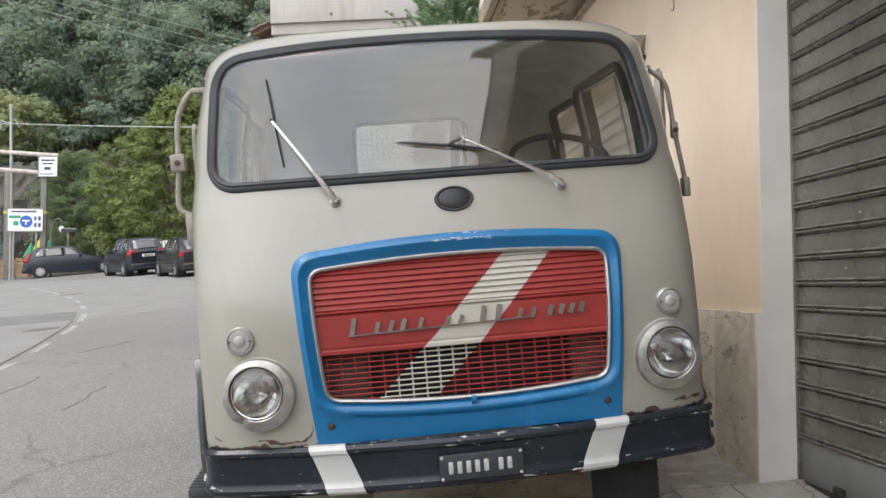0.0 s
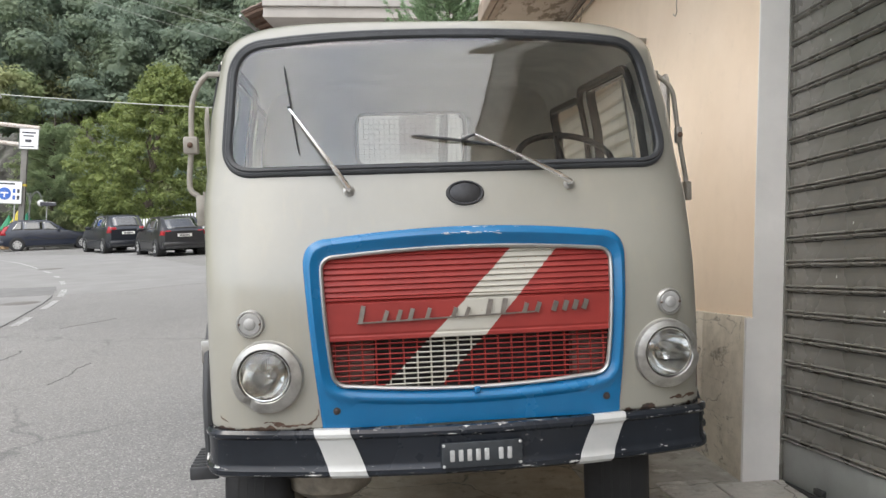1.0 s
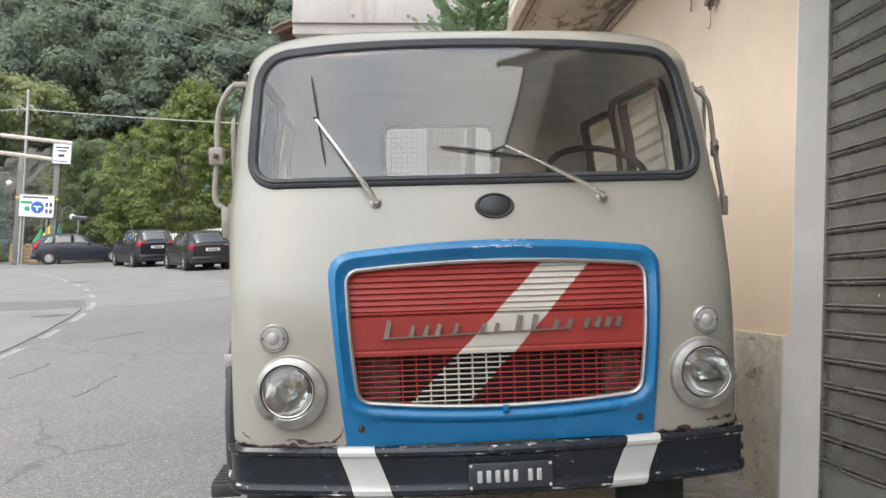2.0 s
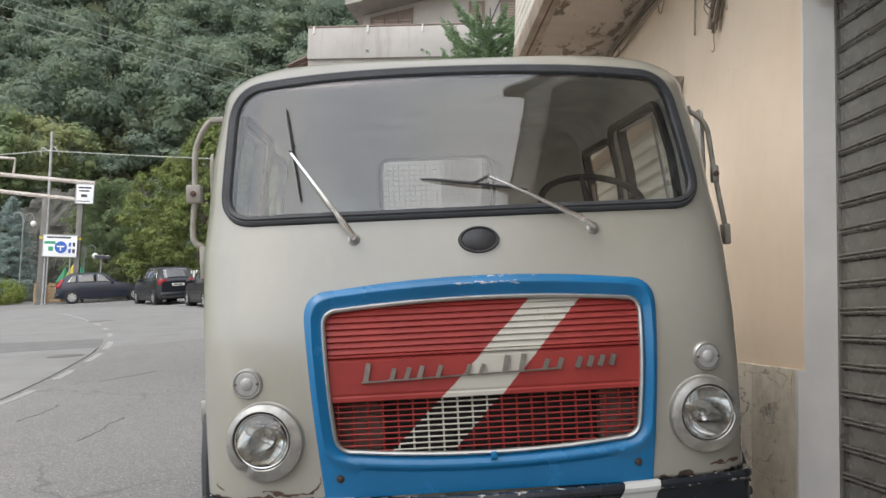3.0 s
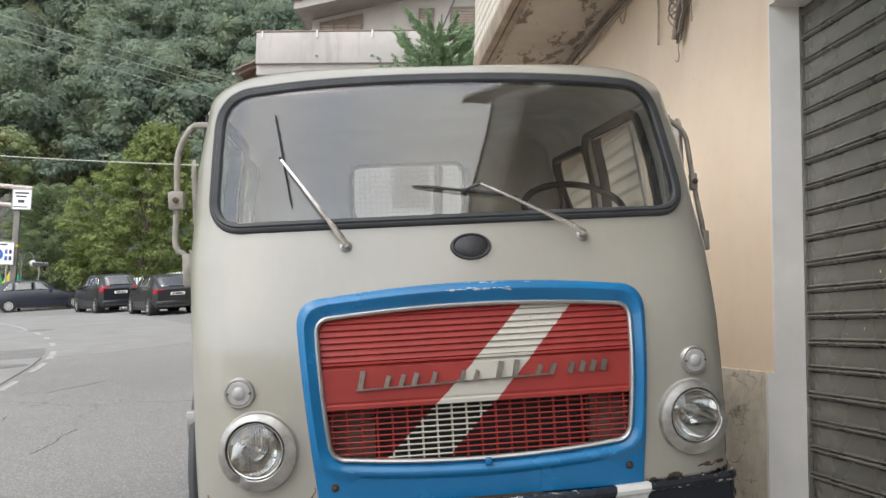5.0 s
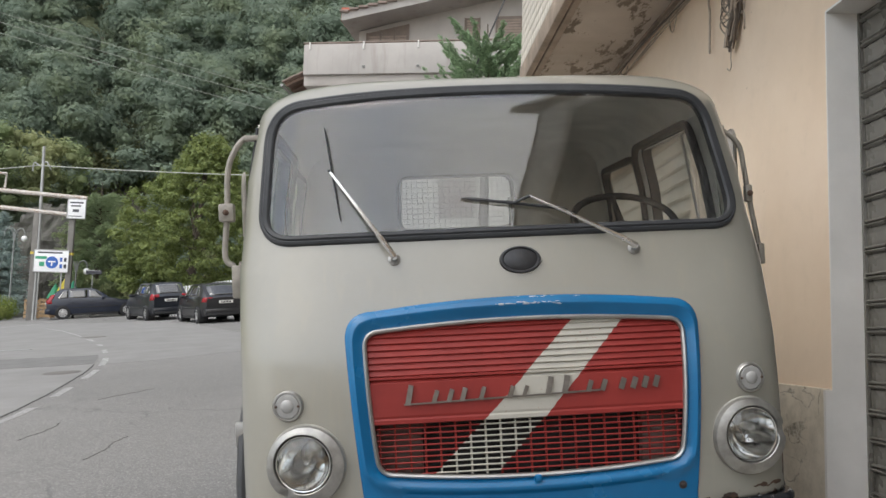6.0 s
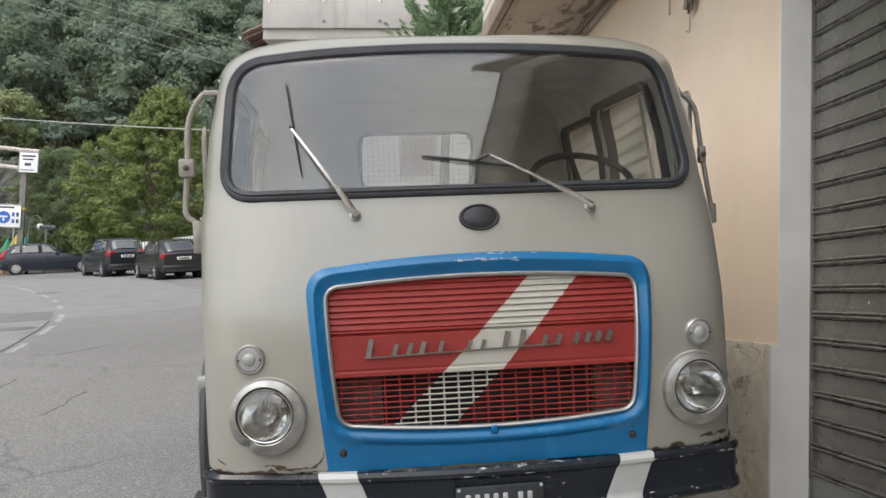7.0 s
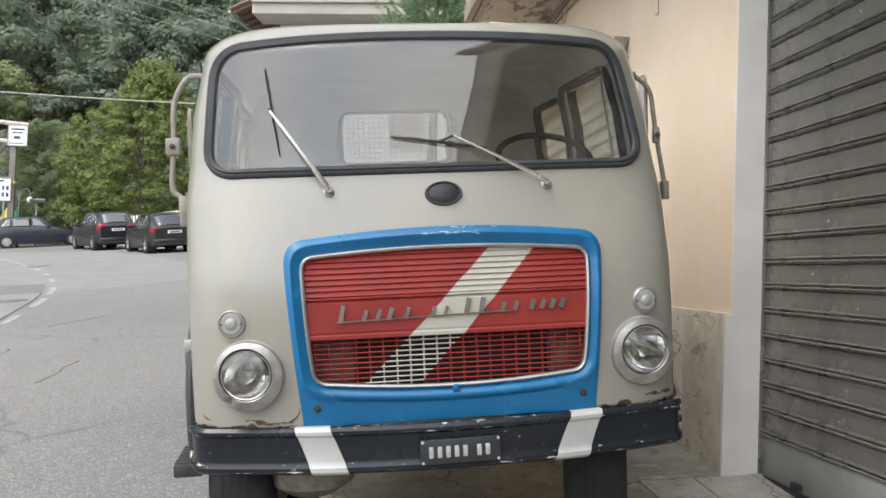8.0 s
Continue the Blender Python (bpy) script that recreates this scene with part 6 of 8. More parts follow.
part("short_pipe", tube(bmesh.new(), smooth_line([(WALL_X - 0.02, 5.64, 3.98), (WALL_X - 0.03, 5.66, 3.80), (WALL_X - 0.03, 5.64, 3.70), (WALL_X - 0.03, 5.645, 3.42)], 5), 0.008, 8), M_CABLE, bun)

wl2 = thing("wall_bracket", Matrix(), "small dark triangular metal bracket on the plaster", "bracket")
b = bmesh.new()
vs = [b.verts.new(p) for p in ((WALL_X, 5.95, 3.22), (WALL_X, 6.05, 3.00), (WALL_X - 0.02, 6.18, 3.10), (WALL_X - 0.12, 5.95, 3.22), (WALL_X - 0.10, 5.96, 3.04))]
for f in ((0, 1, 4, 3), (0, 3, 2), (3, 4, 2), (4, 1, 2)):
    b.faces.new([vs[i] for i in f])
part("plate", b, M_STEEL, wl2, "", False)
part("bolt", tube(bmesh.new(), [(WALL_X - 0.13, 5.97, 3.06), (WALL_X, 5.97, 3.06)], 0.02, 8), M_BLACK, wl2)


# ---- foliage ----
def leaf_mat(name, dark, light, tip, rough=0.6):
    """Leaves: each one its own shade, some yellowed."""
    m, n, l, p = shader(name)
    geo = n.new("ShaderNodeNewGeometry")
    tc = n.new("ShaderNodeTexCoord").outputs["Object"]
    rnd = geo.outputs["Random Per Island"]
    big = noise_node(n, l, 0.22, 3, 0.6, tc)
    c = mixed(n, l, rnd, dark, light)
    c = mixed(n, l, ramp(n, l, big, 0.45, 0.65), c, tip)
    l.new(c, p.inputs["Base Color"])
    p.inputs["Roughness"].default_value = rough
    p.inputs["Specular IOR Level"].default_value = 0.15
    tl = n.new("ShaderNodeBsdfTranslucent")
    l.new(c, tl.inputs["Color"])
    mx = n.new("ShaderNodeMixShader")
    mx.inputs[0].default_value = 0.45
    l.new(p.outputs[0], mx.inputs[1])
    l.new(tl.outputs[0], mx.inputs[2])
    l.new(mx.outputs[0], n["Material Output"].inputs["Surface"])
    return m


def leaf_mesh(centres, sizes, normals, rng, fold=0.35, slim=0.62, along=None):
    """Many small folded leaves as one mesh: two triangles pairs each, bent along the middle."""
    N = len(centres)
    t = rng.normal(size=(N, 3)) if along is None else along + 0.25 * rng.normal(size=(N, 3))
    nn = normals / (np.linalg.norm(normals, axis=1, keepdims=True) + 1e-9)
    t -= nn * np.sum(t * nn, axis=1, keepdims=True)
    t /= np.linalg.norm(t, axis=1, keepdims=True) + 1e-9
    b = np.cross(nn, t)
    s = sizes[:, None]
    a0 = centres - t * s
    a1 = centres + t * s
    l0 = centres + b * s * slim + nn * s * fold
    r0 = centres - b * s * slim + nn * s * fold
    verts = np.stack([a0, r0, a1, l0], axis=1).reshape(-1, 3)
    idx = np.arange(N)[:, None] * 4
    faces = np.concatenate([idx + np.array([[0, 1, 2]]), idx + np.array([[0, 2, 3]])], axis=0)
    me = bpy.data.meshes.new("leaves")
    me.from_pydata(verts.tolist(), [], faces.tolist())
    return me


def crown_points(rng, lobes, per_area, jitter=0.25, rough=0.33, bare=None):
    """Leaf places over the outside of many overlapping lobes (cx, cy, cz, rx, ry, rz); bare: a direction in which they press against the slope."""
    C, Nn = [], []
    for cx, cy, cz, rx, ry, rz in lobes:
        k = max(6, int(per_area * (rx * ry + ry * rz + rx * rz)))
        d = rng.normal(size=(k, 3))
        d /= np.linalg.norm(d, axis=1, keepdims=True)
        if bare is not None:
            d = d[d @ np.array(bare) < 0.30]
            k = len(d)
        rr = 1 - np.abs(rng.normal(size=(k, 1))) * jitter
        lump = 1 + 0.16 * np.sin(d[:, :1] * 5 + cx * 3) * np.cos(d[:, 1:2] * 4 + cz * 2)
        C.append(np.array([cx, cy, cz]) + d * np.array([rx, ry, rz]) * rr * lump)
        Nn.append(d + rng.normal(size=(k, 3)) * rough + np.array([0, 0, 0.45]))
    return np.concatenate(C), np.concatenate(Nn)


# forest greens greyed and lightened: distance haze put into the leaf colour
M_FOREST = leaf_mat("forest_leaves_with_haze", (0.192, 0.246, 0.188), (0.228, 0.282, 0.216), (0.260, 0.308, 0.200))
M_BUSH = leaf_mat("slope_bushes", (0.18, 0.22, 0.105), (0.29, 0.32, 0.15), (0.32, 0.31, 0.17))
M_CONIFER = leaf_mat("blue_conifer", (0.28, 0.35, 0.33), (0.45, 0.52, 0.49), (0.38, 0.45, 0.42))
# cedar greens lifted to carry the haze in front of them
M_CEDAR = leaf_mat("green_conifer", (0.26, 0.36, 0.22), (0.40, 0.52, 0.33), (0.36, 0.47, 0.30))
M_BARK = plain("bark", (0.10, 0.08, 0.06), 0.9, 0, 0.4, 4, 40, 0.5)


def leaves_part(name, centres, normals, size, material, parent, rng, slim=0.62, label="", along=None):
    me = leaf_mesh(centres, size * rng.uniform(0.6, 1.35, len(centres)), normals, rng, 0.35, slim, along)
    me.name = name
    me.materials.append(material)
    ob = new(name, me)
    ob.parent = parent
    if label:
        ob["label"] = label
    return ob


def lobe_cores(lobes, shrink, material, name, parent=None):
    """Rough inner masses that stop the eye between the outer leaves."""
    b = bmesh.new()
    bmesh.ops.create_icosphere(b, subdivisions=1, radius=1.0)
    base = np.array([v.co for v in b.verts])
    tri = np.array([[v.index for v in f.verts] for f in b.faces])
    b.free()
    L = np.array(lobes)
    verts = (L[:, None, :3] + base[None] * L[:, None, 3:] * shrink).reshape(-1, 3)
    faces = (tri[None] + (np.arange(len(L)) * len(base))[:, None, None]).reshape(-1, 3)
    me = bpy.data.meshes.new(name)
    me.from_pydata(verts.tolist(), [], faces.tolist())
    me.polygons.foreach_set("use_smooth", [True] * len(me.polygons))
    me.materials.append(material)
    ob = new(name, me)
    ob.parent = parent
    return ob


def lime_mat():
    """Lime leaves, green below and yellower towards the top of the tree."""
    m, n, l, p = shader("lime_leaves")
    geo = n.new("ShaderNodeNewGeometry")
    tc = n.new("ShaderNodeTexCoord").outputs["Object"]
    sep = n.new("ShaderNodeSeparateXYZ")
    l.new(tc, sep.inputs[0])
    big = noise_node(n, l, 0.55, 4, 0.6, tc)
    rnd = geo.outputs["Random Per Island"]
    c = mixed(n, l, rnd, (0.140, 0.185, 0.060), (0.255, 0.298, 0.092))
    k = math_node(n, l, "ADD", math_node(n, l, "MULTIPLY", sep.outputs[2], 0.115), math_node(n, l, "MULTIPLY", math_node(n, l, "ADD", big, math_node(n, l, "MULTIPLY", rnd, 0.35)), 0.5))
    c = mixed(n, l, ramp(n, l, k, 1.00, 1.46), c, (0.60, 0.54, 0.19))
    l.new(c, p.inputs["Base Color"])
    p.inputs["Roughness"].default_value = 0.6
    tl = n.new("ShaderNodeBsdfTranslucent")
    l.new(c, tl.inputs["Color"])
    mx = n.new("ShaderNodeMixShader")
    mx.inputs[0].default_value = 0.38
    l.new(p.outputs[0], mx.inputs[1])
    l.new(tl.outputs[0], mx.inputs[2])
    l.new(mx.outputs[0], n["Material Output"].inputs["Surface"])
    return m


def lime_tree(x, y, base_z, height, width, label):
    rng = np.random.default_rng(11)
    tree = thing("tree", Matrix.Translation((x, y, base_z)), label, "tree")
    limbs = bmesh.new()
    tube(limbs, smooth_line([(0, 0, -0.3), (0.05, 0, 1.2), (0.0, 0.1, 3.0), (0.25, 0, 5.0), (0.5, 0, height * 0.9)], 4), [0.24] + [0.2] * 8 + [0.12] * 7 + [0.03], 10)
    part("trunk", limbs, M_BARK, tree)
    lobes = []
    for k in range(620):
        f = rng.uniform(0.0, 1.0)
        z = 1.0 + f * (height - 1.35)
        # stepped outline: a broad skirt, a shoulder, a blunt top
        w = width / 9.6 * float(np.interp(height - z, [0.3, 0.7, 1.3, 2.1, 2.5, 3.3, 3.6, 4.4, 6.3, 8.2], [0.5, 0.95, 1.35, 1.5, 2.45, 2.9, 3.45, 3.95, 4.3, 3.9]))
        a = rng.uniform(0, 2 * math.pi)
        r = w * rng.uniform(0.45, 1.0) * (1 + 0.10 * math.sin(3 * a + 6 * f))
        s = rng.uniform(0.30, 0.62) * (1.05 - 0.45 * f)
        # flat sprays below, upright ones at the top
        lobes.append((0.7 * f + r * math.cos(a), r * math.sin(a), z, s, s, s * (0.55 + 0.85 * f ** 3)))
    for k in range(10):
        f, a = 0.15 + 0.07 * k, 2.4 * k
        z, r = 1.0 + f * height * 0.8, width * 0.22 * (1 - f)
        b = bmesh.new()
        tube(b, [(0, 0, z * 0.75), (0.5 * r * math.cos(a), 0.5 * r * math.sin(a), z * 0.9), (0.9 * f + r * math.cos(a), r * math.sin(a), z)], [0.07, 0.05, 0.015], 6)
        part("limb", b, M_BARK, tree)
    c, nr = crown_points(rng, lobes, 215, 0.26)
    crown = leaves_part("crown", c, nr, 0.074, M_LIME, tree, rng, 0.7, "dense yellow-green leaves")
    lobe_cores(lobes, 0.50, M_LIME, "inner_leaves", crown)
    return tree


def conifer(x, y, base_z, height, width, material, label, seed, lean=0.0, foot=0.05):
    rng = np.random.default_rng(seed)
    tree = thing("conifer", Matrix.Translation((x, y, base_z)), label, "tree")
    part("trunk", tube(bmesh.new(), [(0, 0, -0.4), (0, 0, height * 0.5), (lean, 0, height)], [0.16, 0.09, 0.02], 8), M_BARK, tree)
    C, Nn = [], []
    for k in range(150):
        f = (k + rng.uniform()) / 150
        z = height * (foot + (1 - foot) * f)
        ln = width / 2 * (1 - f) ** 0.8 * rng.uniform(0.75, 1.1) + 0.12
        a = rng.uniform(0, 2 * math.pi)
        n = int(26 + 90 * ln)
        t = rng.uniform(0.1, 1, n)
        sag = -0.25 * ln * t + 0.22 * ln * t ** 2.5
        spread = 0.10 + 0.16 * t * ln
        C.append(np.stack([lean * f + np.cos(a) * ln * t + rng.normal(size=n) * spread * 0.7, np.sin(a) * ln * t + rng.normal(size=n) * spread * 0.7, z + sag + rng.normal(size=n) * 0.05], axis=1))
        Nn.append(rng.normal(size=(n, 3)) * 0.6 + np.array([0, 0, 1.0]))
    leaves_part("crown", np.concatenate(C), np.concatenate(Nn), 0.085, material, tree, rng, 0.32)
    return tree


def feathery_tree(x, y, base_z, height, reach, label, seed):
    """A loose young tree: rising boughs hung with fine sprays from near the ground."""
    rng = np.random.default_rng(seed)
    tree = thing("tree", Matrix.Translation((x, y, base_z)), label, "tree")
    part("trunk", tube(bmesh.new(), [(0, 0, -0.4), (0.1, 0, height * 0.5), (0, 0, height * 0.95)], [0.12, 0.07, 0.02], 8), M_BARK, tree)
    C, Nn, T = [], [], []
    for k in range(64):
        f = (k + rng.uniform()) / 64
        z0 = height * (0.04 + 0.80 * f)
        ln = reach * (1.0 - 0.62 * f ** 1.6) * rng.uniform(0.6, 1.1)
        a = k * 2.4 + rng.uniform(-0.7, 0.7)
        rise = rng.uniform(0.15, 0.6)
        part("bough", tube(bmesh.new(), [(0, 0, z0), (math.cos(a) * ln * 0.5, math.sin(a) * ln * 0.5, z0 + ln * rise * 0.6), (math.cos(a) * ln * 0.9, math.sin(a) * ln * 0.9, z0 + ln * rise * 0.8)], [0.03, 0.018, 0.006], 5), M_BARK, tree)
        for j in range(11):
            t0 = 0.2 + 0.8 * j / 10
            p0 = np.array([math.cos(a) * ln * t0, math.sin(a) * ln * t0, z0 + ln * rise * (1.2 * t0 - 0.4 * t0 * t0)])
            sa = a + rng.normal() * 0.9
            sl = rng.uniform(0.35, 0.75)
            n = int(70 * sl) + 10
            q = rng.uniform(0, 1, n)
            d = np.array([math.cos(sa), math.sin(sa), rng.uniform(-0.5, 0.4)])
            C.append(p0[None] + d[None] * (sl * q)[:, None] + np.array([0, 0, -0.18])[None] * (q * q)[:, None] + rng.normal(size=(n, 3)) * 0.07)
            T.append(np.repeat(d[None] / np.linalg.norm(d), n, axis=0))
            Nn.append(rng.normal(size=(n, 3)) * 0.6 + np.array([0, -0.3, 1.0]))
    leaves_part("crown", np.concatenate(C), np.concatenate(Nn), 0.080, M_FEATHER, tree, rng, 0.30, "", np.concatenate(T))
    return tree


def cedar(x, y, base_z, height, reach, label, seed):
    """A feathery conifer: long branches that carry flat sprays."""
    rng = np.random.default_rng(seed)
    tree = thing("conifer", Matrix.Translation((x, y, base_z)), label, "tree")
    part("trunk", tube(bmesh.new(), [(0, 0, -0.4), (0, 0, height * 0.6), (0, 0, height)], [0.16, 0.09, 0.015], 8), M_BARK, tree)
    C, Nn, T = [], [], []
    for k in range(40):
        f = k / 39
        z0 = height * (0.58 + 0.34 * f)
        ln = reach * (1 - 0.5 * f) * rng.uniform(0.6, 1.25)
        a = k * 2.4 + rng.uniform(-0.8, 0.8)
        rise = rng.uniform(0.35, 1.25)

        def at(t, a=a, ln=ln, z0=z0, rise=rise):
            return np.array([math.cos(a) * ln * t, math.sin(a) * ln * t, z0 + ln * rise * t ** 1.4 - 0.10 * ln * math.sin(3.1 * t)])
        part("branch", tube(bmesh.new(), [tuple(at(t)) for t in (0, 0.5, 1.0)], [0.016, 0.010, 0.003], 5), M_BARK, tree)
        for j in range(13):
            t0 = 0.15 + 0.85 * j / 12
            p0 = at(t0)
            sa = a + (0.7 if j % 2 else -0.7) * (1 - 0.7 * t0) + rng.normal() * 0.2
            sl = 0.45 * (1.12 - t0) * ln * rng.uniform(0.5, 1.3) + 0.10
            n = int(120 * sl) + 12
            q = rng.uniform(0, 1, n)
            d = np.array([math.cos(sa), math.sin(sa), rise * 0.7 + rng.normal() * 0.2])
            pts = p0[None] + d[None] * (sl * q)[:, None] + rng.normal(size=(n, 3)) * (0.030 * (1.15 - q))[:, None]
            C.append(pts)
            T.append(np.repeat(d[None] / np.linalg.norm(d), n, axis=0))
            Nn.append(rng.normal(size=(n, 3)) * 0.7 + np.array([-0.2, -0.4, 0.7]))
    leaves_part("crown", np.concatenate(C), np.concatenate(Nn), 0.060, M_CEDAR, tree, rng, 0.12, "", np.concatenate(T))
    return tree


M_LIME = lime_mat()
# greens raised above leaf colour, haze included
M_FEATHER = leaf_mat("feathery_leaves", (0.230, 0.295, 0.165), (0.320, 0.385, 0.220), (0.345, 0.375, 0.205))
feathery_tree(-16.6, 48.2, ground_z(-16.6, 48.2), 7.7, 2.5, "feathery green young tree at the foot of the slope", 31)
lime_tree(-10.93, 46.0, ground_z(-10.93, 46), 9.58, 10.3, "bushy lime tree, yellower towards the top, behind the parked cars")
conifer(-22.37, 49.6, ground_z(-23.2, 50) + 0.2, 5.79, 3.6, M_CONIFER, "small blue-green spruce behind the sign frame", 4)
cedar(1.75, 19.8, 1.9, 7.05, 1.55, "green feathery conifer before the far house", 7)

def shrub(x, y, base_z, size, label):
    rng = np.random.default_rng(23)
    bush = thing("shrub", Matrix.Translation((x, y, base_z)), label, "shrub")
    lobes = []
    for k in range(40):
        d = rng.normal(size=3)
        d /= np.linalg.norm(d)
        lobes.append((d[0] * size * 0.7, d[1] * size * 0.6, size * (0.62 + 0.45 * d[2]), size * 0.3, size * 0.3, size * 0.26))
    for k in range(5):
        a = 1.26 * k
        part("stem", tube(bmesh.new(), [(0.06 * math.cos(a), 0.06 * math.sin(a), -0.2), (0.3 * size * math.cos(a), 0.3 * size * math.sin(a), size * 0.7)], [0.03, 0.012], 6), M_BARK, bush)
    c, nr = crown_points(rng, lobes, 260, 0.25)
    leaves_part("foliage", c, nr, 0.05, M_PALELEAF, bush, rng, 0.6)
    return bush


M_PALELEAF = leaf_mat("pale_shrub_leaves", (0.20, 0.26, 0.07), (0.33, 0.39, 0.12), (0.36, 0.38, 0.14))
shrub(-20.82, 46.0, ground_z(-21.0, 46.0) - 0.05, 1.15, "pale green garden shrub at the roadside")

# ---- wooded hillside ----
def hill_z(x, y):
    s = max(0.0, y - 54 - 0.10 * (x + 20) + 3.5 * math.sin(x * 0.07))
    return ground_z(x, 54) - 0.6 + 0.80 * s + 0.0012 * s * s + 1.6 * noise.noise(Vector((x * 0.05, y * 0.05, 0))) * min(1, s / 8)


def hill_material():
    m, n, l, p = shader("undergrowth_and_rock")
    tc = n.new("ShaderNodeTexCoord").outputs["Object"]
    a = noise_node(n, l, 0.08, 5, 0.6, tc)
    b = noise_node(n, l, 0.9, 6, 0.7, tc)
    c = mixed(n, l, ramp(n, l, b, 0.35, 0.65), (0.12, 0.14, 0.08), (0.22, 0.24, 0.13))
    c = mixed(n, l, ramp(n, l, a, 0.55, 0.62), c, mixed(n, l, b, (0.10, 0.09, 0.075), (0.24, 0.22, 0.19)))
    l.new(c, p.inputs["Base Color"])
    p.inputs["Roughness"].default_value = 0.9
    bump(n, l, p, b, 0.8, 0.3)
    return m


bm = bmesh.new()
_hx = [-150 + 6 * k for k in range(46)]
_hy = [48 + 4 * k for k in range(11)] + [96 + 9 * k for k in range(16)]
_hg = [[bm.verts.new((x, y, hill_z(x, y))) for x in _hx] for y in _hy]
for _a, _b in zip(_hg, _hg[1:]):
    for _k in range(len(_hx) - 1):
        bm.faces.new((_a[_k], _a[_k + 1], _b[_k + 1], _b[_k]))
setting("hillside", bm, hill_material(), "steep wooded hillside with undergrowth and bare rock", "hill")

_rng = np.random.default_rng(3)
_near, _wide, _bush = [], [], []
for _k in range(2300):
    y = 58 + 105 * _rng.uniform() ** 1.25
    x = _rng.uniform(-100, 30)
    if x > 16:
        continue
    thick = -0.50 * y - 4 < x < 0.04 * y + 1
    if not thick and _rng.uniform() < 0.62:
        continue
    z = hill_z(x, y)
    h = _rng.uniform(4.5, 10.5) * (0.55 if y < 68 else 1.0)
    r = h * _rng.uniform(0.24, 0.36)
    for _j in range(6):
        # the top of each tree carries one lobe, the rest sit round and below it
        up = 1.0 if _j == 0 else _rng.uniform(0.30, 0.88)
        out = 0.15 if _j == 0 else 0.62
        (_near if thick else _wide).append((x + _rng.normal() * r * out, y + _rng.normal() * r * out, z + h * up, r * _rng.uniform(0.35, 0.85), r * _rng.uniform(0.35, 0.85), r * _rng.uniform(0.26, 0.55)))
for _k in range(620):
    x = _rng.uniform(-52, 6)
    f = _rng.uniform()
    y = 53 + 0.10 * (x + 20) + 22 * f * f
    r = _rng.uniform(0.5, 1.4 + 1.2 * f)
    _bush.append((x, y, hill_z(x, y) + r * 0.5, r, r, r * _rng.uniform(0.6, 1.2)))
_c, _n = crown_points(_rng, _near, 54, 0.20, 0.30, (0, 0.92, -0.39))
_c2, _n2 = crown_points(_rng, _wide, 6, 0.15, 0.33, (0, 0.92, -0.39))
_sz = np.concatenate([0.150 * _rng.uniform(0.5, 1.5, len(_c)), 0.30 * _rng.uniform(0.5, 1.5, len(_c2))])
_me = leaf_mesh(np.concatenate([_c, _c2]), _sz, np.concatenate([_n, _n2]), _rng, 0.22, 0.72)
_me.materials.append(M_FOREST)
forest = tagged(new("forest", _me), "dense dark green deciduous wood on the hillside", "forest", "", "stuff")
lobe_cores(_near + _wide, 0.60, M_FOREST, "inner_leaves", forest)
M_PALEWOOD = leaf_mat("pale_leaves", (0.19, 0.245, 0.125), (0.30, 0.36, 0.185), (0.33, 0.35, 0.18))
_pale = []
for _x, _y, _z, _r in ((-25.8, 58, 12.2, 3.0), (-23.3, 59, 12.3, 2.2), (-28.2, 57, 10.6, 3.0), (-30.5, 58, 13.5, 3.2)):
    for _j in range(26):
        _d = _rng.normal(size=3)
        _d /= np.linalg.norm(_d)
        _pale.append((_x + _d[0] * _r * 0.8, _y + _d[1] * _r * 0.7, _z + _d[2] * _r * 0.8, _r * 0.34, _r * 0.34, _r * 0.26))
_c, _n = crown_points(_rng, _pale, 40, 0.2)
_me = leaf_mesh(_c, 0.13 * _rng.uniform(0.5, 1.5, len(_c)), _n, _rng, 0.3, 0.7)
_me.materials.append(M_PALEWOOD)
_pw = tagged(new("pale_trees", _me), "paler yellow-green trees at the edge of the wood", "trees", "", "stuff")
lobe_cores(_pale, 0.55, M_PALEWOOD, "inner_leaves", _pw)
_c, _n = crown_points(_rng, _bush, 36, 0.3)
_me = leaf_mesh(_c, 0.15 * _rng.uniform(0.5, 1.5, len(_c)), _n, _rng, 0.3, 0.7)
_me.materials.append(M_BUSH)
tagged(new("bushes", _me), "lighter green scrub at the foot of the hill", "bushes", "", "stuff")


# bare rock where the slope was cut, behind the sign frame
def rock_mat():
    m, n, l, p = shader("grey_cut_rock")
    tc = n.new("ShaderNodeTexCoord").outputs["Object"]
    a = noise_node(n, l, 0.9, 7, 0.7, tc)
    b = noise_node(n, l, 5, 6, 0.7, tc)
    c = mixed(n, l, ramp(n, l, a, 0.35, 0.65), (0.055, 0.052, 0.045), (0.120, 0.114, 0.100))
    c = mixed(n, l, math_node(n, l, "MULTIPLY", ramp(n, l, b, 0.5, 0.7), 0.6), c, (0.075, 0.095, 0.045))
    l.new(c, p.inputs["Base Color"])
    p.inputs["Roughness"].default_value = 0.92
    bump(n, l, p, b, 0.8, 0.12)
    return m


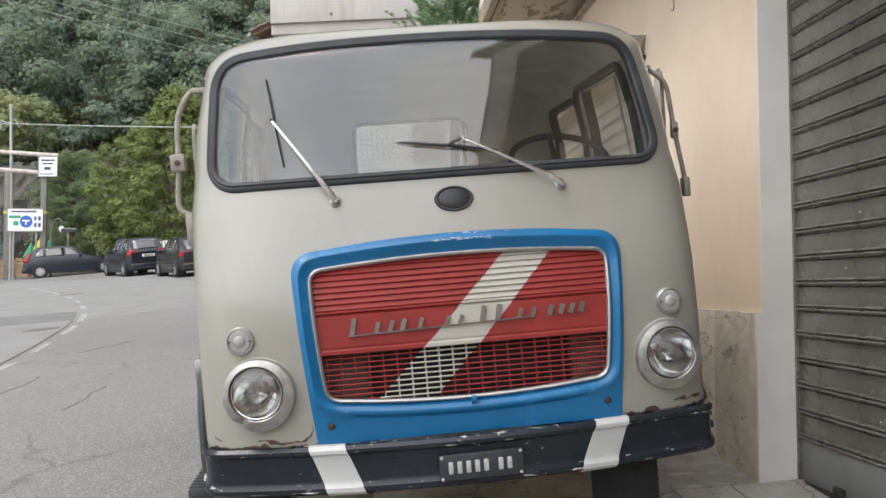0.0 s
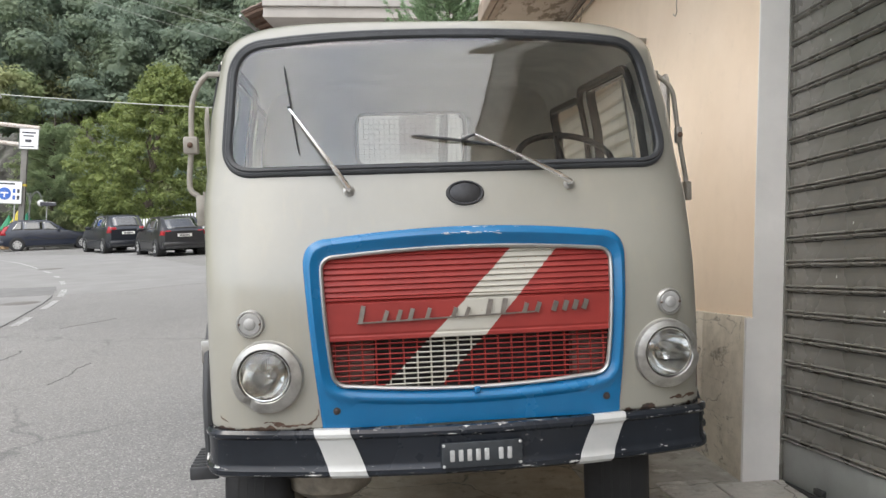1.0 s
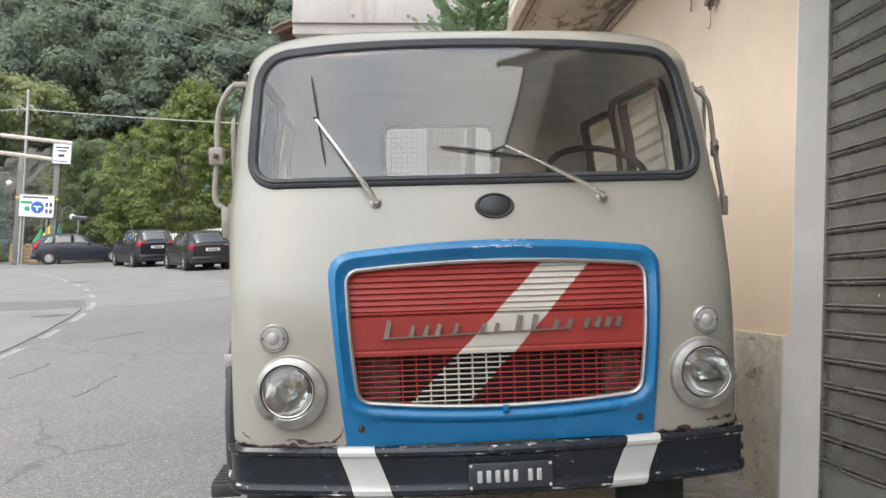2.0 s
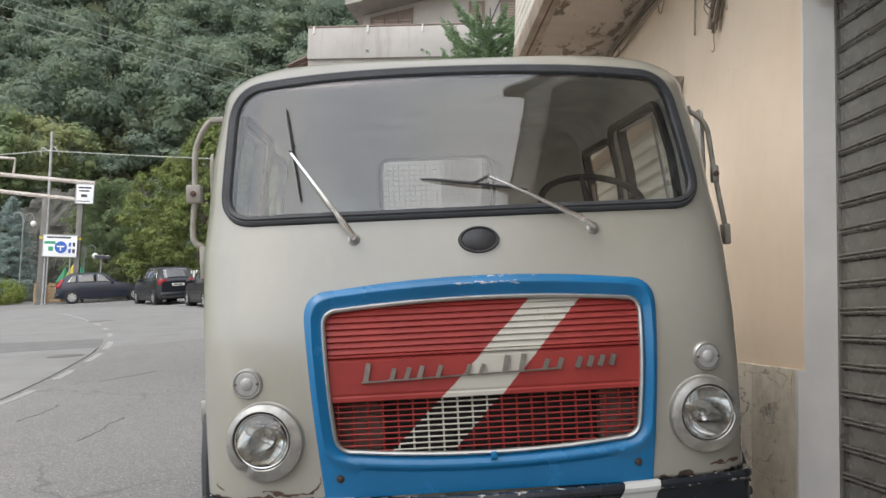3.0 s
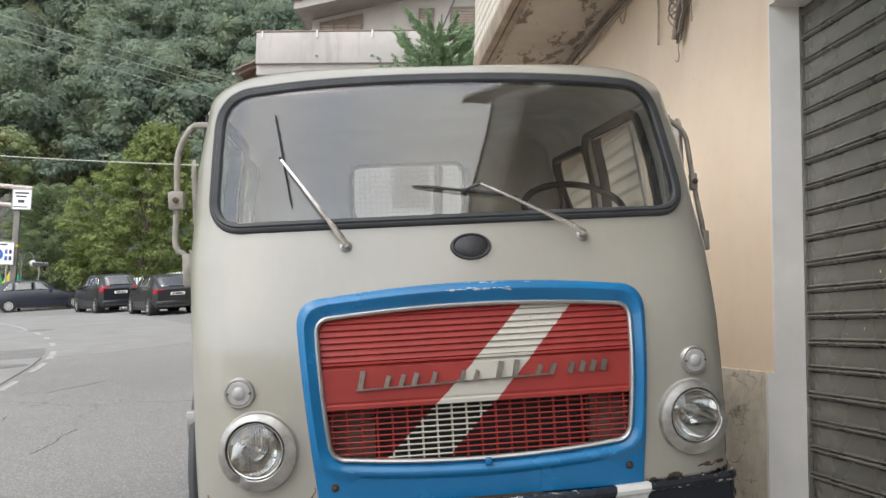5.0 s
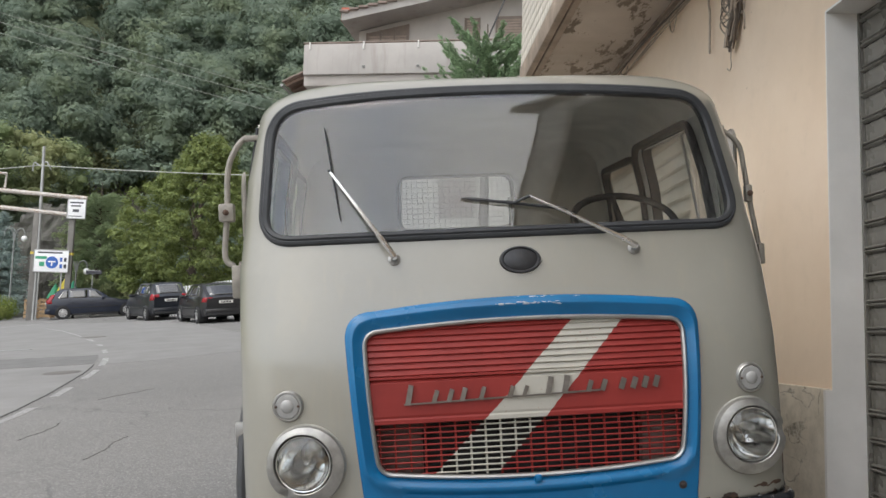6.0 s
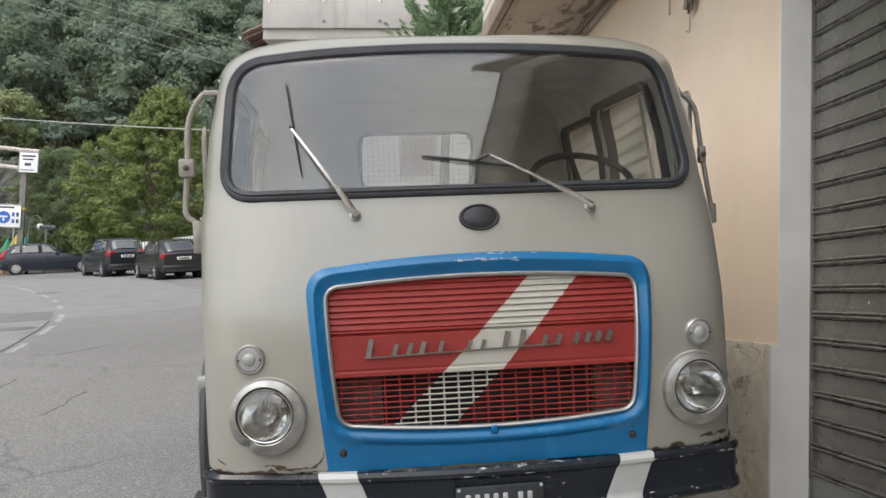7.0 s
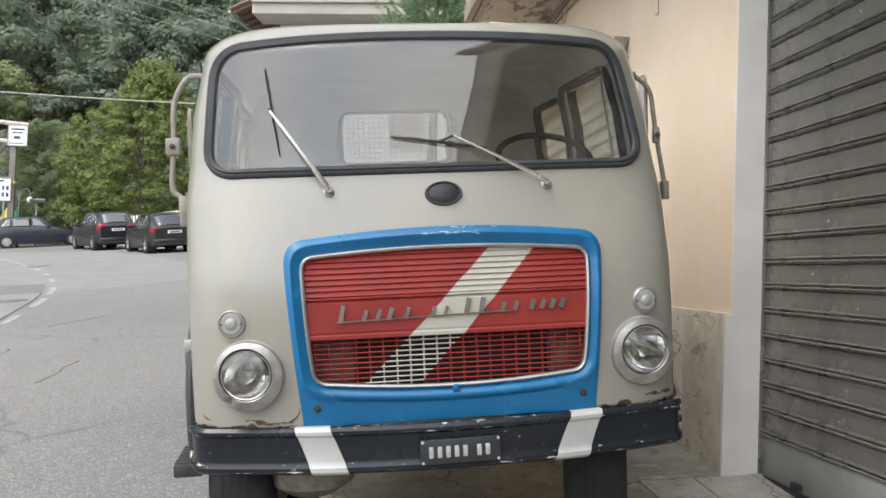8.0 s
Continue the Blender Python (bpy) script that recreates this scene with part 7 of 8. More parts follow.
bm = bmesh.new()
_rows = []
for _j in range(27):
    _row = []
    for _i in range(33):
        x, z = -25.2 + 6.4 * _i / 32, 2.6 + 7.0 * _j / 26
        edge = min(1.0, 1.6 * min(_i, 32 - _i) / 32 + 0.0) * min(1.0, 2.2 * (26 - _j) / 26)
        y = 52.6 - 1.1 * edge + 0.14 * (z - 2.6) + 0.55 * noise.noise(Vector((x * 0.8, z * 0.7, 3))) + 0.25 * noise.noise(Vector((x * 2.4, z * 1.7, 8)))
        _row.append(bm.verts.new((x, y, z)))
    _rows.append(_row)
for _a, _b in zip(_rows, _rows[1:]):
    for _i in range(32):
        q = (_a[_i].co + _b[_i + 1].co) / 2
        # ragged outline where earth and scrub close over the rock
        if math.hypot((q.x + 21.6) / 2.3, (q.z - 5.6) / 3.4) + 0.45 * noise.noise(Vector((q.x * 0.9, q.z * 0.9, 1))) < 0.95:
            bm.faces.new((_a[_i], _a[_i + 1], _b[_i + 1], _b[_i]))
bmesh.ops.delete(bm, geom=[v for v in bm.verts if not v.link_faces], context="VERTS")
setting("rock_face", bm, rock_mat(), "bare grey rock of the cut slope", "rock", False)

# ---- parked cars: x across, y forwards, z up ----
M_CARGLASS = pane_mat("car_glass", (0.06, 0.075, 0.08), 1.1, 0.02, 1.8)
M_REDLAMP = plain("red_lamp", (0.30, 0.012, 0.018), 0.2, 0, 0.1)
M_ALLOY = plain("alloy", (0.55, 0.55, 0.55), 0.35, 0.8, 0.1)


def car_paint(name, col):
    m, n, l, p = shader(name)
    tc = n.new("ShaderNodeTexCoord").outputs["Object"]
    a = noise_node(n, l, 4, 4, 0.6, tc)
    l.new(mixed(n, l, a, tuple(c * 0.9 for c in col), tuple(c * 1.15 for c in col)), p.inputs["Base Color"])
    p.inputs["Roughness"].default_value, p.inputs["Metallic"].default_value = 0.30, 0.0
    p.inputs["Coat Weight"].default_value = 0.35
    return m


def loft_sections(bm, secs):
    """Closed sections, each a list of points, joined and capped."""
    rings = [[bm.verts.new(p) for p in s] for s in secs]
    n = len(rings[0])
    for a, b in zip(rings, rings[1:]):
        for k in range(n):
            j = (k + 1) % n
            bm.faces.new((a[k], a[j], b[j], b[k]))
    bm.faces.new(rings[0][::-1])
    bm.faces.new(rings[-1])
    bmesh.ops.recalc_face_normals(bm, faces=bm.faces)
    return bm


def parked_car(u, v, heading, L, W, H, paint, slope, spoke, lamp_tall, label):
    """slope: length of the tail's slant; spoke: alloy spokes or plain covers; lamp_tall: height of the tail lamps."""
    car = thing("car", G @ Matrix.Translation((u, v, 0)) @ Matrix.Rotation(heading, 4, "Z"), label, "car", "parked cars")
    hw, belt = W / 2, 0.615 * H
    back, front = -L / 2, L / 2
    ky = [0.0, 0.03, 0.10, 0.10 + slope, 0.22 + slope, 1.85, 2.25, 2.95, 3.40, L - 0.22, L - 0.06, L]
    kz = [0.62 * H, belt + 0.02, belt + 0.10, H - 0.05, H - 0.005, H, H - 0.05, belt + 0.05, belt - 0.06, belt - 0.17, belt - 0.28, belt - 0.40]
    dy = np.linspace(-0.3, L + 0.3, 400)
    dz = np.convolve(np.pad(np.interp(dy, ky, kz), 7, mode="edge"), np.ones(15) / 15, mode="valid")

    def zr(y):
        return float(np.interp(y, dy, dz))

    def hwid(y):
        k = abs(2 * y / L - 1)
        return hw * (1 - 0.20 * k ** 7)

    def zbelt(y):
        return min(belt + 0.03 - 0.04 * y / L, zr(y) - 0.035)

    def wroof(y):
        f = min(1.0, max(0.0, (zr(y) - belt) / (H - belt)))
        return hwid(y) * (0.90 - 0.19 * f)

    def side_at(y, f):
        """From the belt line up to the roof's edge."""
        return Vector((hwid(y) * 0.95 * (1 - f) + wroof(y) * f, back + y, zbelt(y) + 0.02 + (zr(y) - 0.05 - zbelt(y)) * f))

    def top_at(y, xn):
        return Vector((xn * wroof(y) * 0.96, back + y, zr(y) - 0.045 * abs(xn) ** 3))

    def ring(y):
        h, zb, lo = hwid(y), zbelt(y), 0.19 + 0.10 * abs(2 * y / L - 1) ** 6
        half = [(h * 0.90, lo), (h * 0.985, lo + 0.09), (h, lo + (zb - lo) * 0.45), (h * 0.995, lo + (zb - lo) * 0.75), (h * 0.96, zb - 0.015)]
        half += [tuple(side_at(y, f).xz) for f in (0.0, 0.33, 0.66, 1.0)]
        half += [(top_at(y, k).x, top_at(y, k).z) for k in (0.92, 0.7, 0.4, 0.0)]
        return [(x, back + y, z) for x, z in half] + [(-x, back + y, z) for x, z in half[-2::-1]]

    ys = sorted(set(list(np.linspace(0.0, L, 46)) + [0.02, 0.05, L - 0.03, L - 0.07]))
    part("body", loft_sections(bmesh.new(), [ring(y) for y in ys]), paint, car)

    def patch(name, place, a0, a1, nn, material, out, lab=""):
        """A pane cut from the body's own surface: place(s, t) for s, t from 0 to 1."""
        b = bmesh.new()
        rows = []
        for i in range(nn + 1):
            rw = []
            for j in range(nn + 1):
                s, t = a0 + (a1 - a0) * i / nn, j / nn
                p = place(s, t)
                du, dt = place(s + 0.01, t) - place(s - 0.01, t), place(s, t + 0.01) - place(s, t - 0.01)
                nrm = du.cross(dt).normalized()
                if nrm.dot(p - Vector((0, 0, 0.6 * H))) < 0:
                    nrm = -nrm
                rw.append(b.verts.new(p + nrm * out))
            rows.append(rw)
        for p0, p1 in zip(rows, rows[1:]):
            for j in range(nn):
                b.faces.new((p0[j], p0[j + 1], p1[j + 1], p1[j]))
        bmesh.ops.recalc_face_normals(b, faces=b.faces)
        ob = part(name, b, material, car, lab)
        so = ob.modifiers.new("thickness", "SOLIDIFY")
        so.thickness, so.offset = 0.008, -1
        return ob

    for s in (-1, 1):
        for low, high in (((0.20 + slope * 0.55, 0.98), (0.42 + slope * 0.8, 0.98)), ((1.05, 1.86), (1.05, 1.86)), ((1.93, 2.72), (1.93, 2.26))):
            def wp(a, t, low=low, high=high, s=s):
                f = 0.10 + 0.76 * t
                y0, y1 = low[0] + (high[0] - low[0]) * t, low[1] + (high[1] - low[1]) * t
                p = side_at(y0 + (y1 - y0) * a, f)
                return Vector((s * p.x, p.y, p.z))
            patch("side_window", wp, 0.0, 1.0, 5, M_CARGLASS, 0.006)
        x0, x1 = sorted((s * hw * 0.93, s * (hw + 0.15)))
        part("wing_mirror", boxed(x0, x1, back + 2.52, back + 2.66, belt + 0.0, belt + 0.13, 0.04), paint, car)

        def tl(a, t, s=s):
            """A lamp that lies on the flank where it turns to the tail."""
            z = belt - 0.14 + lamp_tall * t
            lean = max(0.0, z - belt) * slope / (H - belt)
            y = 0.02 + lean + (0.24 - 0.10 * t) * a
            return Vector((s * (hwid(y) * (1.0 if z < belt else 1.0 - 0.55 * (z - belt))), back + y, z))
        patch("tail_lamp", tl, 0.0, 1.0, 6, M_REDLAMP, 0.006, "red tail lamp")

        def tr(a, t, s=s):
            """Its return on the tail."""
            z = belt - 0.14 + min(lamp_tall, 0.24) * t
            lean = max(0.0, z - belt) * slope / (H - belt)
            return Vector((s * hwid(0.02) * (0.66 + 0.33 * a), back + 0.016 + lean * 0.4, z))
        patch("tail_lamp", tr, 0.0, 1.0, 4, M_REDLAMP, 0.012, "red tail lamp")
        x0, x1 = sorted((s * hw * 0.50, s * hw * 0.78))
        part("headlight", boxed(x0, x1, front - 0.20, front - 0.04, belt - 0.38, belt - 0.25, 0.05), M_CHROME, car)
        for yw in (0.72, L - 0.78):
            wh = new("wheel")
            wh.parent = car
            wh.matrix_basis = Matrix.Translation((s * (hw - 0.085), back + yw, 0.31)) @ Matrix.Rotation(s * math.pi / 2, 4, "Y")
            part("tyre", lathe(bmesh.new(), [(0.19, -0.1), (0.29, -0.105), (0.31, -0.08), (0.312, 0.08), (0.29, 0.108), (0.20, 0.10)], 28), M_TYRE, wh)
            part("rim", lathe(bmesh.new(), [(0.205, 0.095), (0.195, 0.07), (0.10, 0.05), (0.0, 0.05)] if spoke else [(0.205, 0.10), (0.19, 0.095), (0.12, 0.112), (0.0, 0.115)], 24), M_BLACK if spoke else M_ALLOY, wh)
            for k in range(5 if spoke else 7):
                rot = Matrix.Rotation(2 * math.pi * k / (5 if spoke else 7), 4, "Z")
                if spoke:
                    part("spoke", boxed(0.03, 0.20, -0.026, 0.026, 0.07, 0.104, 0.006, rot), M_ALLOY, wh)
                else:
                    part("cover_slot", boxed(0.12, 0.17, -0.022, 0.022, 0.100, 0.116, 0.0, rot), M_BLACK, wh)
            # black disc on the uncut body in place of the arch's shaded hollow
            part("wheel_arch", lathe(bmesh.new(), [(0.350, -0.25), (0.350, 0.084), (0.342, 0.087), (0.0, 0.055)], 28, wh.matrix_basis @ Matrix.Translation((0, 0, 0))), M_BLACK, car)
        x0, x1 = sorted((s * hw * 0.93, s * hw * 1.004))
        part("sill", boxed(x0, x1, back + 1.10, back + L - 1.18, 0.17, 0.25, 0.02), M_BLACK, car)
        part("rubbing_strip", boxed(*sorted((s * hw * 0.985, s * hw * 1.012)), back + 1.08, back + L - 1.2, 0.52, 0.56, 0.006), M_BLACK, car)
        for yh in (1.12, 1.98):
            part("door_handle", boxed(*sorted((s * hw * 0.97, s * hw * 1.012)), back + yh, back + yh + 0.16, belt - 0.10, belt - 0.07, 0.006), paint, car)

    def rw(a, t):
        return top_at(0.13 + (slope - 0.06) * a, (t * 2 - 1) * 0.84)
    patch("rear_window", rw, 0.0, 1.0, 6, M_CARGLASS, 0.008)

    def ws(a, t):
        return top_at(2.30 + 0.58 * a, (t * 2 - 1) * 0.90)
    patch("windscreen", ws, 0.0, 1.0, 6, M_CARGLASS, 0.008)
    bmp = part("rear_bumper", boxed(-hw * 0.88, hw * 0.88, back - 0.07, back + 0.22, 0.27, 0.55, 0.09), paint, car)
    part("bumper_strip", boxed(-hw * 0.80, hw * 0.80, back - 0.078, back - 0.03, 0.28, 0.37, 0.012), M_BLACK, bmp)
    plate = part("number_plate", boxed(-0.26, 0.26, back - 0.022, back + 0.03, belt - 0.20, belt - 0.09, 0.004), M_WHITE, car, "white number plate with dark bars")
    for k in range(7):
        part("character_bar", boxed(-0.19 + k * 0.055, -0.155 + k * 0.055, back - 0.026, back - 0.020, belt - 0.18, belt - 0.11), M_BLACK, plate, smooth=False)
    return car


NAVY, BLACKP, GREYP = car_paint("navy_car_paint", (0.008, 0.013, 0.028)), car_paint("blue_black_car_paint", (0.009, 0.011, 0.016)), car_paint("dark_grey_car_paint", (0.011, 0.011, 0.013))
parked_car(-15.15, 41.6, radians(-68), 4.45, 1.76, 1.50, NAVY, 0.50, False, 0.42, "dark navy hatchback parked sideways by the sign frame")
parked_car(-10.5, 35.6, radians(31), 4.2, 1.76, 1.60, BLACKP, 0.36, False, 0.26, "dark blue-black hatchback with upright tail, parked")
parked_car(-7.2, 31.0, radians(27), 4.0, 1.82, 1.49, GREYP, 0.66, True, 0.17, "dark grey hatchback with alloy wheels, parked")

# ---- sign frame, poles and lamps ----
M_GALV = plain("galvanised_steel", (0.36, 0.36, 0.35), 0.5, 0.5, 0.15, 3, 40, 0.1)
M_POST = plain("weathered_grey_post", (0.17, 0.16, 0.145), 0.7, 0.2, 0.2, 3, 40, 0.15)
M_RUSTY_BEAM = paint_chipped("rust_streaked_white_beam", (0.55, 0.52, 0.48), (0.25, 0.12, 0.06), 0.42, 0.6)
M_SIGNBLUE = plain("sign_blue", (0.02, 0.10, 0.40), 0.4, 0, 0.05)
M_SIGNGREEN = plain("sign_green", (0.03, 0.28, 0.14), 0.5, 0, 0.05)
M_BAR = plain("dark_bar", (0.05, 0.05, 0.06), 0.6, 0, 0.05)
YS = 44.0
gz = ground_z(-18, YS)
pole = thing("telegraph_pole", Matrix.Translation((-18.12, YS, gz)), "tall thin grey steel pole carrying an overhead wire", "pole")
part("shaft", tube(bmesh.new(), [(0.0, 0, -0.3), (0, 0, 4.5), (-0.08, 0, 8.8)], [0.10, 0.085, 0.07], 12), M_GALV, pole)
part("insulator_arm", tube(bmesh.new(), smooth_line([(-0.55, 0, 7.5), (-0.5, 0, 7.95), (-0.2, 0, 7.8), (0.1, 0, 8.0), (0.35, 0, 7.6)], 5), 0.035, 6), M_GALV, pole)
frame_sign = thing("sign_frame", Matrix.Translation((0.27, YS, 0)), "rusty white steel gantry frame with two posts", "gantry")
for x, top in ((-18.55, 7.2), (-16.80, 7.9)):
    part("post", boxed(x - 0.14, x + 0.14, -0.1, 0.1, gz - 0.2, top, 0.02), M_POST, frame_sign)
for z0, z1, x0, x1 in ((8.42, 8.02, -22.6, -16.15), (7.58, 7.14, -22.6, -16.7)):
    part("beam", tube(bmesh.new(), [(x0, 0.0, z0), (x1, 0.0, z1)], 0.11, 8), M_RUSTY_BEAM, frame_sign)
part("stub", tube(bmesh.new(), [(-22.0, 0, 9.2), (-20.2, 0, 9.15), (-20.25, 0, 8.3)], 0.07, 8), M_RUSTY_BEAM, frame_sign)
for x, z in ((-18.55, 5.1), (-16.80, 5.1)):
    part("yellow_band", boxed(x - 0.158, x + 0.158, -0.108, 0.108, z, z + 0.12), plain("yellow_tape_%d" % (x > -17), (0.55, 0.42, 0.05), 0.5, 0, 0.1), frame_sign)


def sign(x0, x1, z0, z1, y, label, bars):
    sg = thing("road_sign", Matrix.Translation((0.27, y, 0)), label, "sign")
    part("panel", boxed(x0, x1, -0.02, 0.02, z0, z1, 0.01), M_WHITEBRIGHT, sg)
    part("border", tube(bmesh.new(), [(x0, -0.02, z0), (x1, -0.02, z0), (x1, -0.02, z1), (x0, -0.02, z1), (x0, -0.02, z0)], 0.03, 6), M_GALV, sg)
    for bx0, bx1, bz0, bz1, mat in bars:
        part("printed_bar", boxed(bx0, bx1, -0.030, -0.019, bz0, bz1), mat, sg, smooth=False)
    return sg


sign(-17.02, -16.12, 6.95, 7.95, YS - 0.16, "white camera-surveillance sign with dark bars", [(-16.9, -16.25, 7.72, 7.80, M_BAR), (-16.85, -16.35, 7.56, 7.63, M_BAR), (-16.75, -16.45, 7.28, 7.42, M_BAR), (-16.95, -16.3, 7.05, 7.09, M_BAR)])
big = sign(-18.48, -16.78, 4.22, 5.32, YS - 0.16, "white traffic sign with a blue disc and small printed signs", [(-18.3, -17.1, 5.15, 5.23, M_BAR), (-18.4, -17.85, 4.86, 5.0, M_SIGNGREEN), (-18.2, -17.95, 4.5, 4.72, M_SIGNGREEN), (-17.2, -17.08, 4.75, 4.95, M_SIGNBLUE), (-17.0, -16.88, 4.75, 4.95, M_BAR), (-17.2, -17.08, 4.42, 4.62, M_SIGNBLUE), (-17.0, -16.88, 4.42, 4.62, M_BAR)])
part("blue_disc", lathe(bmesh.new(), [(0.30, 0.0), (0.30, 0.03), (0.0, 0.032)], 32, Matrix.Translation((-17.58, -0.018, 4.70)) @ Matrix.Rotation(math.pi / 2, 4, "X")), M_SIGNBLUE, big)
for a, bb, c, d in ((-17.76, -17.40, 4.70, 4.77), (-17.61, -17.55, 4.52, 4.74)):
    part("white_arrow", boxed(a, bb, -0.058, -0.048, c, d), M_WHITEBRIGHT, big, smooth=False)
for x in (-18.2, -17.1):
    part("leg", tube(bmesh.new(), [(x, 0.03, gz - 0.2), (x, 0.03, 4.3)], 0.04, 8), M_GALV, big)

M_GLOBE = plain("milk_glass_globe", (0.80, 0.80, 0.78), 0.25, 0, 0.04)
for x, y, z, side in ((-16.45, YS + 0.8, ground_z(-16, YS), 1), (-20.6, YS + 3, ground_z(-19.6, YS + 3) + 0.35, 1)):
    lamp = thing("street_lamp", Matrix.Translation((x, y, z)), "ornate street lamp with a white globe", "street lamp", "globe lamps")
    hh = 2.9 if side and x > -18 else 4.4
    part("column", tube(bmesh.new(), [(0, 0, -0.2), (0, 0, 0.6), (0, 0, hh)], [0.09, 0.05, 0.04], 10), M_IRON, lamp)
    for s in (-1, 1):
        part("scroll", tube(bmesh.new(), smooth_line([(0, 0, hh - 0.7), (s * 0.12, 0, hh - 0.1), (s * 0.35, 0, hh + 0.05), (s * 0.52, 0, hh - 0.15), (s * 0.52, 0, hh - 0.35)], 6), 0.032, 6), M_IRON, lamp)
    part("globe", lathe(bmesh.new(), [(0.0, -0.165)] + [(0.165 * math.cos(a), 0.165 * math.sin(a)) for a in np.linspace(-1.4, 1.4, 11)] + [(0.0, 0.165)], 20, Matrix.Translation((0.52, 0, hh - 0.5))), M_GLOBE, lamp)
sg = thing("direction_sign", Matrix.Translation((-15.45, YS + 0.6, ground_z(-15.4, YS))), "small dark direction sign on a thin post", "sign")
part("post", tube(bmesh.new(), [(-0.1, 0, -0.2), (-0.1, 0, 2.45)], 0.03, 8), M_GALV, sg)
part("panel", boxed(-0.42, 0.36, -0.05, -0.02, 2.22, 2.42, 0.01), M_BAR, sg)
part("pale_edge", boxed(-0.38, 0.32, -0.06, -0.048, 2.385, 2.40), M_WHITE, sg)

# market umbrellas and wooden crates beside the sign
for x, col, zz in ((-17.95, (0.03, 0.22, 0.11), 1.3), (-17.45, (0.55, 0.45, 0.05), 1.6), (-17.05, (0.03, 0.25, 0.15), 1.4)):
    um = thing("closed_parasol", Matrix.Translation((x, YS + 2.2, ground_z(x, YS + 2) + 0.55)), "folded green and yellow parasol by the stall", "parasol", "stall parasols")
    part("pole", tube(bmesh.new(), [(0, 0, -0.6), (0, 0, zz + 0.1)], 0.02, 6), M_GALV, um)
    part("cloth", lathe(bmesh.new(), [(0.0, zz), (0.16, zz - 0.3), (0.42, zz - 0.8), (0.40, zz - 0.85), (0.0, zz - 0.7)], 9), plain("parasol_cloth_%d" % int(-x * 100), col, 0.7, 0, 0.15), um)
M_WOOD = plain("raw_wood", (0.36, 0.24, 0.13), 0.75, 0, 0.25, 5, 50, 0.2)
for x, y in ((-18.9, YS + 1.8), (-18.2, YS + 1.9), (-17.6, YS + 2.4)):
    cr = thing("wooden_crate", Matrix.Translation((x, y, ground_z(x, y))), "raw wooden slatted crate on the asphalt", "crate", "crates")
    for k in range(5):
        part("slat", boxed(-0.32, 0.32, -0.25, -0.23, 0.05 + k * 0.2, 0.2 + k * 0.2), M_WOOD, cr, smooth=False)
        part("slat", boxed(-0.32, 0.32, 0.23, 0.25, 0.05 + k * 0.2, 0.2 + k * 0.2), M_WOOD, cr, smooth=False)
    for sx in (-0.30, 0.30):
        for sy in (-0.22, 0.22):
            part("corner_post", boxed(sx - 0.02, sx + 0.02, sy - 0.02, sy + 0.02, 0, 1.05), M_WOOD, cr, smooth=False)

# white fence behind the cars
fence = thing("white_fence", Matrix.Translation((0, 40.6, 0)), "white picket fence behind the parked cars", "fence")
for k in range(49):
    x = -11.4 + 0.135 * k
    z = ground_z(x, 40.6)
    part("picket", boxed(x, x + 0.085, -0.015, 0.015, z, z + 1.38 + 0.09 * (x + 10), 0.0), M_WHITEBRIGHT, fence, smooth=False)
for h in (0.35, 1.0):
    b = boxed(-11.45, -4.7, 0.015, 0.05, h, h + 0.08)
    for v in b.verts:
        v.co.z += ground_z(v.co.x, 40.6)
    part("rail", b, M_WHITEBRIGHT, fence, smooth=False)
road_patch("low_wall", [(-34, 50.5), (-12, 46.5), (-12, 46.9), (-34, 50.9)], M_CONCRETE, 0.75, "low grey roadside wall at the foot of the hill", "wall")

# ---- far house with a balcony ----
HM = Matrix.Translation((-3.29, 26.0, 0)) @ Matrix.Rotation(radians(-11.5), 4, "Z")
M_HOUSE = plain("pinkish_grey_render", (0.43, 0.395, 0.36), 0.9, 0, 0.14, 0.8, 30, 0.15)


def streaked_render():
    m, n, l, p = shader("pale_parapet_render")
    tc = n.new("ShaderNodeTexCoord").outputs["Object"]
    mp = n.new("ShaderNodeMapping")
    mp.inputs["Scale"].default_value = (2.6, 2.6, 0.35)
    l.new(tc, mp.inputs["Vector"])
    st = noise_node(n, l, 1.0, 5, 0.65, mp.outputs[0])
    bl = noise_node(n, l, 0.9, 5, 0.6, tc)
    c = mixed(n, l, ramp(n, l, bl, 0.3, 0.7), (0.345, 0.322, 0.30), (0.43, 0.402, 0.375))
    c = mixed(n, l, math_node(n, l, "MULTIPLY", ramp(n, l, st, 0.54, 0.72), 0.6), c, (0.27, 0.235, 0.205))
    l.new(c, p.inputs["Base Color"])
    p.inputs["Roughness"].default_value = 0.9
    bump(n, l, p, noise_node(n, l, 25, 4, 0.6, tc), 0.15, 0.01)
    return m


M_HOUSEP = streaked_render()
M_WINSH = plain("brown_window_shutter", (0.19, 0.145, 0.115), 0.6, 0, 0.15, 6, 50, 0.1)
M_LOUVRE = plain("faded_brown_louvre", (0.30, 0.235, 0.19), 0.7, 0, 0.2, 6, 50, 0.1)
M_TILE = plain("roof_tiles", (0.26, 0.20, 0.17), 0.8, 0, 0.3, 3, 30, 0.3)
house = thing("far_house", HM, "pinkish-grey rendered house with a long balcony", "house")
b = bmesh.new()
box(b, 0.55, 11.0, 1.3, 9.0, 0.0, 10.4)
vs = [b.verts.new(p) for p in ((1.40, 1.3, 10.4), (11.0, 1.3, 10.4), (11.0, 1.3, 13.4), (1.40, 1.3, 11.24), (1.40, 9.0, 10.4), (11.0, 9.0, 10.4), (11.0, 9.0, 13.4), (1.40, 9.0, 11.24))]
